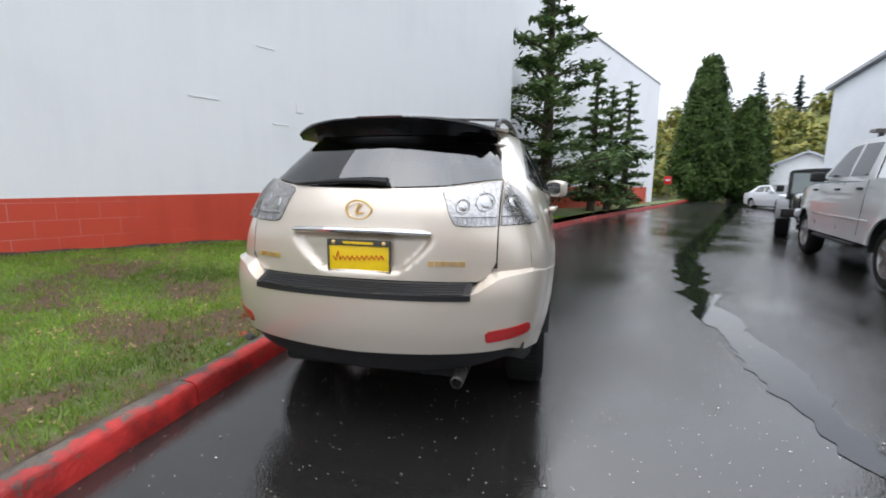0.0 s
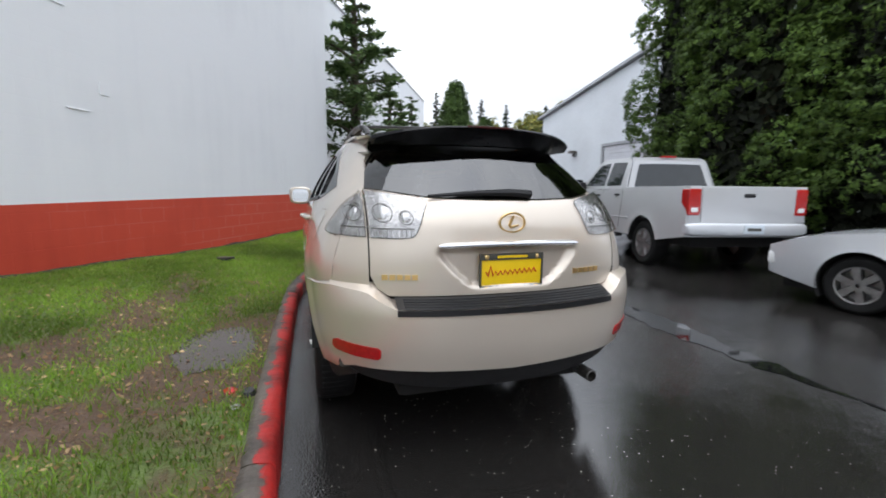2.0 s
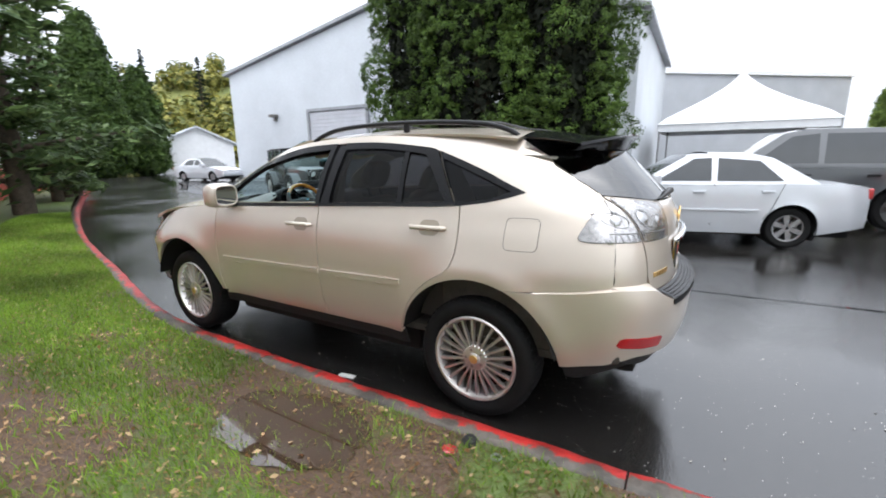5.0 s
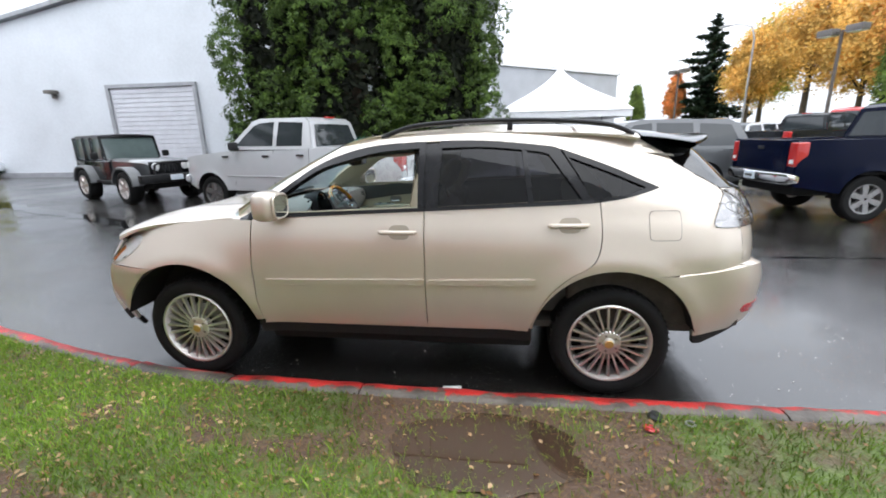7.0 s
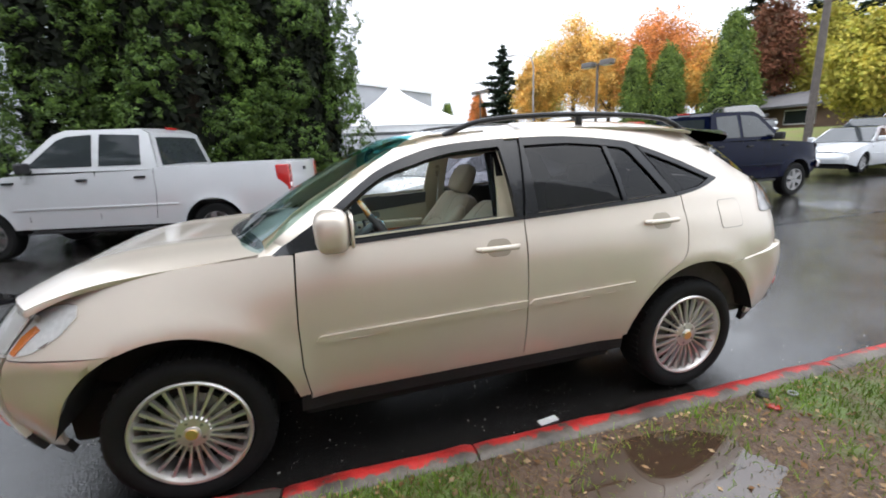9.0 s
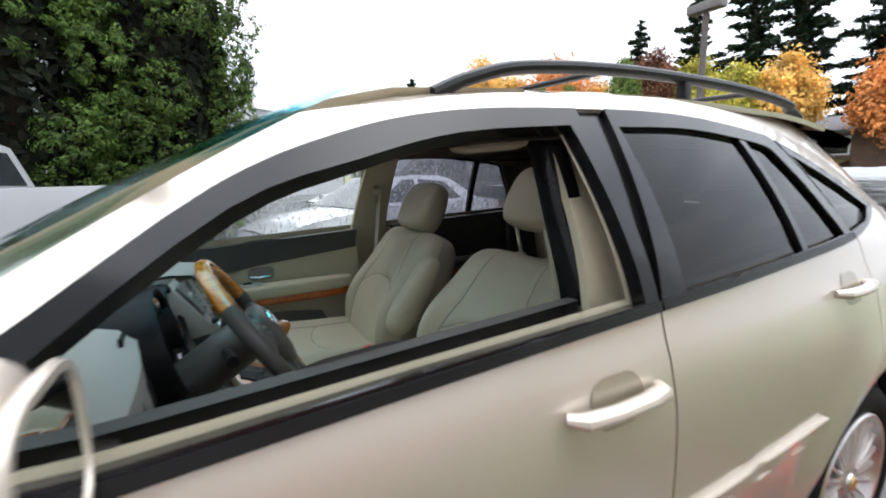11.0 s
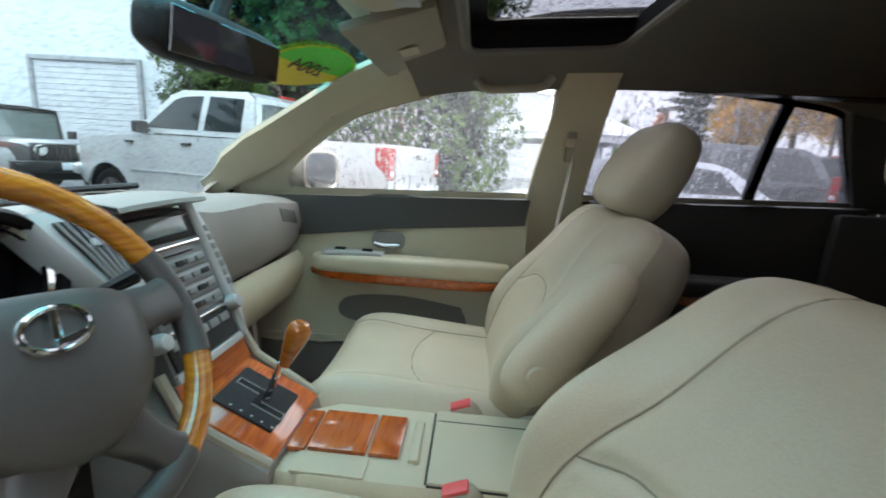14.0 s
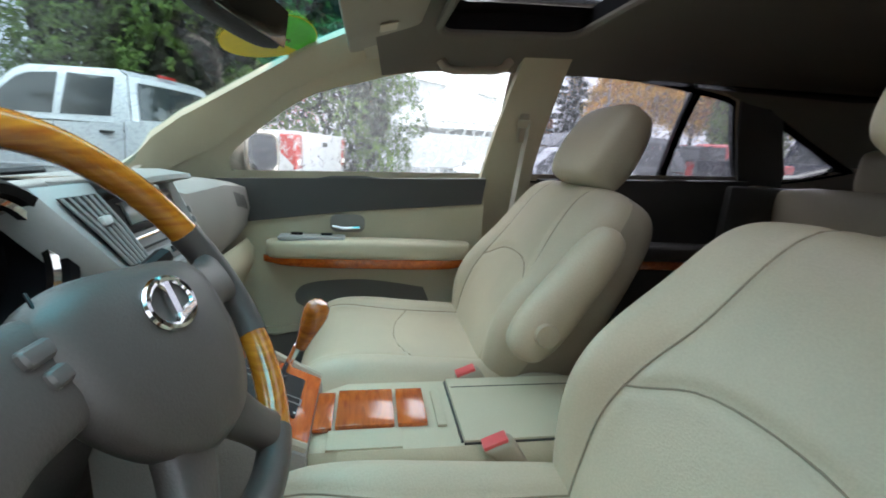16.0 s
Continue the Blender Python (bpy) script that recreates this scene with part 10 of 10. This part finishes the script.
bmesh.ops.recalc_face_normals(bm, faces=bm.faces[:])
tagged(part("hillside_ground", bm, paint("hill_scrub", (0.26, 0.24, 0.05), 0.9, 0, 0.3, 0.15, 0.5, 3, second=(0.10, 0.13, 0.04)), smooth=80), "scrub-covered hillside", "hillside", kind="structure")
rng = np.random.default_rng(7)
cs, ns, ss = [], [], []
for _ in range(260):
    x, y = -12 + rng.random() * 90, 64 + rng.random() * 60
    h, r = 2.5 + rng.random() * 4.5, 1.6 + rng.random() * 2.2
    q = rng.normal(size=(90, 3))
    q /= np.linalg.norm(q, axis=1, keepdims=True)
    cs.append(q * [r, r, h * 0.5] * rng.random((90, 1)) ** 0.4 + [x, y, hill_z(x, y) + h * 0.5])
    ns.append(q + [0, 0, 0.4])
    ss.append(np.full(90, 0.5) * (0.6 + 0.8 * rng.random(90)))
co, f = cards(np.concatenate(cs), np.concatenate(ns), np.concatenate(ss), 1.2, 8)
tagged(raw("hillside_woods", co, f, LEAF_HILL), "autumn-tinged woods on the hillside", "woods", kind="stuff")
for i in range(14):
    x, y = 2 + rng.random() * 66, 72 + rng.random() * 48
    conifer("dark fir standing above the hillside woods", x, y, 9 + 6 * rng.random(), 2.0, LEAF_DARK, 200 + i, z=hill_z(x, y) - 0.3, layers=34, size=0.24, per=16)

# the little white house by the drive, the long low house on the bank
def house(name, label, m, w, d, h, rise, wall_mat, roof_mat, over=0.5, openings=()):
    t = thing(name, label, "house", m)
    bm = bmesh.new()
    box(bm, -w / 2, w / 2, -d / 2, d / 2, 0, h)
    for sx in (-1, 1):
        tri = [bm.verts.new((sx * w / 2, -d / 2, h)), bm.verts.new((sx * w / 2, d / 2, h)), bm.verts.new((sx * w / 2, 0, h + rise))]
        bm.faces.new(tri)
    part("wall", bm, wall_mat, t, smooth=0)
    bm = bmesh.new()
    for s in (-1, 1):
        p = [(-w / 2 - over, s * (d / 2 + over), h - over * rise / (d / 2)), (w / 2 + over, s * (d / 2 + over), h - over * rise / (d / 2)), (w / 2 + over, 0, h + rise), (-w / 2 - over, 0, h + rise)]
        lo, hi = [bm.verts.new(q) for q in p], [bm.verts.new((q[0], q[1], q[2] + 0.15)) for q in p]
        bm.faces.new(lo), bm.faces.new(hi)
        for i in range(4):
            bm.faces.new((lo[i], lo[(i + 1) % 4], hi[(i + 1) % 4], hi[i]))
    bmesh.ops.recalc_face_normals(bm, faces=bm.faces[:])
    part("roof", bm, roof_mat, t, smooth=0)
    for x0, x1, z0, z1 in openings:
        wf = part("window", boxed(x0 - 0.08, x1 + 0.08, -d / 2 - 0.06, -d / 2 + 0.02, z0 - 0.08, z1 + 0.08, 0.02), TENT_WHITE, t, "white-framed window")
        part("pane", boxed(x0, x1, -d / 2 - 0.075, -d / 2 - 0.055, z0, z1), DARK_GLASS, wf, smooth=0)
    return t


house("shed_house", "small white gabled building at the end of the drive", pose(24.0, 45.0, 0, 0, 0, 68), 7, 6.5, 2.9, 1.5, TENT_WHITE, METAL_SIDING, 0.4, [(-1.8, 1.2, 0.1, 2.3)])
house("long_house", "long low brown house with a grey shingle roof", pose(15.8, -32.2, 1.3, 0, 0, 172), 22, 8, 1.9, 0.95, BROWN_WOOD, ROOF_SHINGLE, 0.8, [(-8, -6, 0.7, 1.5), (-3, -1, 0.7, 1.5), (1.5, 4, 0.7, 1.5), (6, 8, 0.7, 1.5)])


def lot_lamp(x, y, h, rot, z=0.3, twin=True):
    t = thing("street_lamp", "brown parking lot lamp on a square pole", "street lamp", pose(x, y, z, 0, 0, rot), "lot lamps")
    bm = bmesh.new()
    tube(bm, [(0, 0, -0.3), (0, 0, h)], [0.11, 0.08], 8)
    part("pole", bm, POLE_BROWN, t)
    for s in ((-1, 1) if twin else (1,)):
        hd = part("lamp_head", boxed(s * 0.75 - 0.42, s * 0.75 + 0.42, -0.3, 0.3, h - 0.1, h + 0.25, 0.04), RAISED_ALU, t, "dark box lamp head")
        part("lens", boxed(s * 0.75 - 0.34, s * 0.75 + 0.34, -0.24, 0.24, h - 0.125, h - 0.1), LAMP_BACK, hd, smooth=0)
    bm = bmesh.new()
    tube(bm, [(-0.75, 0, h + 0.05), (0.75, 0, h + 0.05)], 0.04, 6)
    part("arm", bm, POLE_BROWN, t)


lot_lamp(25.05, -17.95, 6.3, 20)
lot_lamp(45.0, -17.0, 6.8, 20, twin=True)
lot_lamp(46.0, -7.5, 6.5, 20)
lot_lamp(62.0, -7.0, 6.5, 20)
t = thing("utility_pole", "tall weathered utility pole on the bank", "utility pole", pose(11.8, -19.7, 0.3))
bm = bmesh.new()
tube(bm, [(0, 0, -0.5), (0, 0, 11)], [0.17, 0.12], 10)
part("pole", bm, POLE_BROWN, t)
part("lamp_head", boxed(-0.8, 0.8, -0.3, 0.3, 8.4, 8.8, 0.05), RAISED_ALU, t, "brown lamp heads")
for x, y, rot in ((60, -25, 30), (40, -21, 30)):
    t = thing("street_lamp", "grey curved street lamp", "street lamp", pose(x, y, 1.0, 0, 0, rot), "street lamps")
    bm = bmesh.new()
    tube(bm, [(0, 0, 0), (0, 0, 8), (0.3, 0, 9), (1.5, 0, 9.5), (2.6, 0, 9.55)], [0.1, 0.08, 0.07, 0.05, 0.05], 8)
    part("pole", bm, STEEL, t)
    part("lamp_head", boxed(2.4, 3.3, -0.14, 0.14, 9.48, 9.64, 0.04), STEEL, t)
# small sign at the far verge, orange cone beside it
t = thing("verge_sign", "small red and white sign on a post", "sign", pose(9.6, 33.0, 0.12, 0, 0, -20))
part("post", boxed(-0.05, 0.05, -0.05, 0.05, 0, 1.5, 0.01), POLE_BROWN, t)
part("sign_board", boxed(-0.25, 0.25, -0.08, -0.05, 1.35, 1.95, 0.02), INK_RED, t, "red sign board")
part("sign_bar", boxed(-0.16, 0.16, -0.085, -0.079, 1.6, 1.72), PLATE_WHITE, t, "pale lettering bar", 0)

# ---- grass, fallen leaves, litter ----
rng = np.random.default_rng(11)
pts = []
N = 225000
gx = rng.random(N)
gy = -3.5 + rng.random(N) ** 1.0 * 15
keep = []
for i in range(N):
    y = gy[i]
    x1 = edge_x(y) - 0.15
    x0 = WALL_P.x + math.tan(radians(WALL_A)) * (y - WALL_P.y)
    x = x1 + (x0 - x1) * gx[i]
    if x < x0 + 0.05 or x0 > x1 - 0.2:
        continue
    if bare_at(x, y) > 0.52 + 0.4 * (rng.random() - 0.5):
        if rng.random() > 0.16:
            continue
    if y > 6 and rng.random() > 0.6:
        continue
    keep.append((x, y, verge_z(x, y)))
P = np.array(keep)
n = len(P)
h = 0.018 + 0.034 * rng.random(n)
d = rng.normal(size=(n, 2)) * 0.6
w = 0.0022 + 0.0016 * rng.random(n)
a = rng.random(n) * 2 * np.pi
ax = np.stack([np.cos(a), np.sin(a), 0 * a], 1) * w[:, None]
tip = P + np.stack([d[:, 0] * h, d[:, 1] * h, h], 1)
midp = P + np.stack([d[:, 0] * h * 0.35, d[:, 1] * h * 0.35, h * 0.6], 1)
co = np.stack([P - ax, P + ax, midp + ax * 0.7, tip, midp - ax * 0.7], 1).reshape(-1, 3)
idx = np.arange(n)[:, None] * 5
f = np.concatenate([idx + [0, 1, 2], idx + [0, 2, 4], idx + [4, 2, 3]])
tagged(raw("grass", co, f, GRASS), "short wet green grass with bare patches", "grass", kind="stuff")
# dead thatch lying on the mud and between the blades
kt = 60000
ty = -3.4 + rng.random(kt) * 10
tx = np.array([edge_x(y) - 0.16 for y in ty])
tx = tx + (np.array([WALL_P.x + math.tan(radians(WALL_A)) * (y - WALL_P.y) for y in ty]) - tx) * rng.random(kt)
P = np.array([(x, y, verge_z(x, y) + 0.006) for x, y in zip(tx, ty)])
a = rng.random(kt) * 2 * np.pi
ln = 0.012 + 0.022 * rng.random(kt)
al = np.stack([np.cos(a), np.sin(a), 0.25 * rng.normal(size=kt)], 1) * ln[:, None]
ac = np.stack([-np.sin(a), np.cos(a), 0 * a], 1) * 0.0016
co = np.stack([P - al - ac, P - al + ac, P + al + ac * 0.4 + [0, 0, 0.004], P + al - ac * 0.4 + [0, 0, 0.004]], 1).reshape(-1, 3)
idx = np.arange(kt)[:, None] * 4
tagged(raw("thatch", co, np.concatenate([idx + [0, 1, 2], idx + [0, 2, 3]]), THATCH), "dead brown grass stalks on the mud", "dead grass", kind="stuff")
# fallen leaves
k = 10500
yy = -3.2 + rng.random(k) * 13
c = []
for y in yy:
    x1 = edge_x(y) - 0.16
    x0 = WALL_P.x + math.tan(radians(WALL_A)) * (y - WALL_P.y)
    x = x1 + (x0 - x1) * rng.random() ** 1.2
    if ((x + 1.56) / 0.3) ** 2 + ((y - 0.72) / 0.5) ** 2 < 1 and rng.random() < 0.75:
        x -= 0.7
    c.append((x, y, max(0.115, verge_z(x, y) + 0.012)))
co, f = cards(c, rng.normal(size=(k, 3)) * 0.35 + [0, 0, 1], 0.005 + 0.011 * rng.random(k) ** 1.6, 1.4, 12)
tagged(raw("fallen_leaves", co, f, DRY), "brown and yellow leaves fallen on the turf", "fallen leaves", kind="stuff")
k = 130
c = [(-0.9 + 5.5 * rng.random() ** 1.5, -2.5 + 8 * rng.random(), 0.004) for _ in range(k)]
co, f = cards(c, rng.normal(size=(k, 3)) * 0.2 + [0, 0, 1], 0.004 + 0.004 * rng.random(k), 1.3, 13)
tagged(raw("asphalt_leaves", co, f, paint("pale_scraps", (0.42, 0.40, 0.36), 0.5, 0, 0.3, 30)), "pale leaf scraps on the wet asphalt", "leaf scraps", kind="stuff")
# single finds: red leaf, pine cone litter, drain ring, paper strip, dark block
bm = bmesh.new()
lathe(bm, [(0.0, 0.006), (0.02, 0.012), (0.032, 0.004), (0.04, 0.014)], 7, pose(-1.322, -0.109, 0.122, 8, 5, 20))
tagged(part("red_leaf", bm, SCARLET, smooth=0), "bright red curled leaf on the turf", "leaf")
bm = bmesh.new()
lathe(bm, [(0.0, 0.03), (0.03, 0.028), (0.042, 0.01), (0.04, -0.01)], 9, pose(-1.22, -0.165, 0.125, 10, 0, 0))
tagged(part("bottle_cap", bm, LITTER), "small black plastic cap by the kerb", "litter")
bm = bmesh.new()
tube(bm, [(-1.265 + 0.022 * math.cos(q), -0.322 + 0.022 * math.sin(q), 0.135) for q in np.linspace(0, 6.28, 14)[:-1]], 0.006, 6, closed=True)
tagged(part("metal_ring", bm, STEEL), "small steel ring on the turf", "ring")
tagged(part("paper_strip", rot_box((-0.86, 0.96, 0.006), (0.022, 0.06, 0.003), Matrix.Rotation(radians(8), 4, "Z"), 0.001), PAPER), "white paper strip on the asphalt", "paper")
zz = verge_z(-2.05, 4.2)
tagged(part("dark_clod", join(rot_box((-2.05, 4.2, zz + 0.025), (0.07, 0.1, 0.03), Matrix.Rotation(radians(30), 4, "Z"), 0.012), rot_box((-1.98, 4.3, zz + 0.02), (0.04, 0.05, 0.022), Matrix.Rotation(radians(70), 4, "Z"), 0.01)), LITTER), "dark broken clod lying on the turf", "clod")
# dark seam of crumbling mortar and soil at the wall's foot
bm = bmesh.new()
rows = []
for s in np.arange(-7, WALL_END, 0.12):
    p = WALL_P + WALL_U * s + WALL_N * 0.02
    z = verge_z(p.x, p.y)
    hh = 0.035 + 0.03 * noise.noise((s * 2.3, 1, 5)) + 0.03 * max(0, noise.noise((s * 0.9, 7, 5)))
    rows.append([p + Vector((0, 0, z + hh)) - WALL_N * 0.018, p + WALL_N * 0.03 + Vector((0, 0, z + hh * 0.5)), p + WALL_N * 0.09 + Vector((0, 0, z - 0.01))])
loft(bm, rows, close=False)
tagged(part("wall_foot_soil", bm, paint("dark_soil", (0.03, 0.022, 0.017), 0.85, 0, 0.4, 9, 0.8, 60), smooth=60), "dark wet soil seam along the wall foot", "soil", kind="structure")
# worn paint line, tar seam on the drive
def flat_strip(name, pts, w, mat, label, cat, z=0.004):
    bm = bmesh.new()
    rows = []
    for i, p in enumerate(pts):
        a, b = pts[max(0, i - 1)], pts[min(len(pts) - 1, i + 1)]
        t = Vector((b[0] - a[0], b[1] - a[1], 0)).normalized()
        nn = Vector((-t.y, t.x, 0)) * (w(p[1]) * (0.8 + 0.6 * noise.noise((p[0] * 2, p[1] * 2, 3)) + 0.5 * noise.noise((p[0] * 7, p[1] * 7, 5))))
        rows.append([Vector((p[0], p[1], z)) - nn, Vector((p[0], p[1], z)) + nn])
    loft(bm, rows, close=False)
    tagged(part(name, bm, mat, smooth=0), label, cat, kind="structure")


SEAM = paint("water_filled_seam", (0.008, 0.008, 0.009), 0.045, 0, 0.3, 10, 0.0, 60, rvary=0.03)
flat_strip("pavement_seam", smooth_line([(2.62, -14.0), (2.5, -6.0), (2.42, -2.2), (2.36, -0.4), (2.44, 0.75), (2.52, 2.1), (2.75, 3.4), (3.05, 4.6), (3.35, 5.8), (4.25, 8.0), (5.85, 12.0), (7.7, 16.5), (11.5, 26.0), (16.3, 38.0)], 18), lambda y: 0.03 + 0.15 * min(1, max(0, (y + 0.9) / 0.5)) + 0.008 * max(0, y), SEAM, "long shallow strip of standing water along the drive", "water")
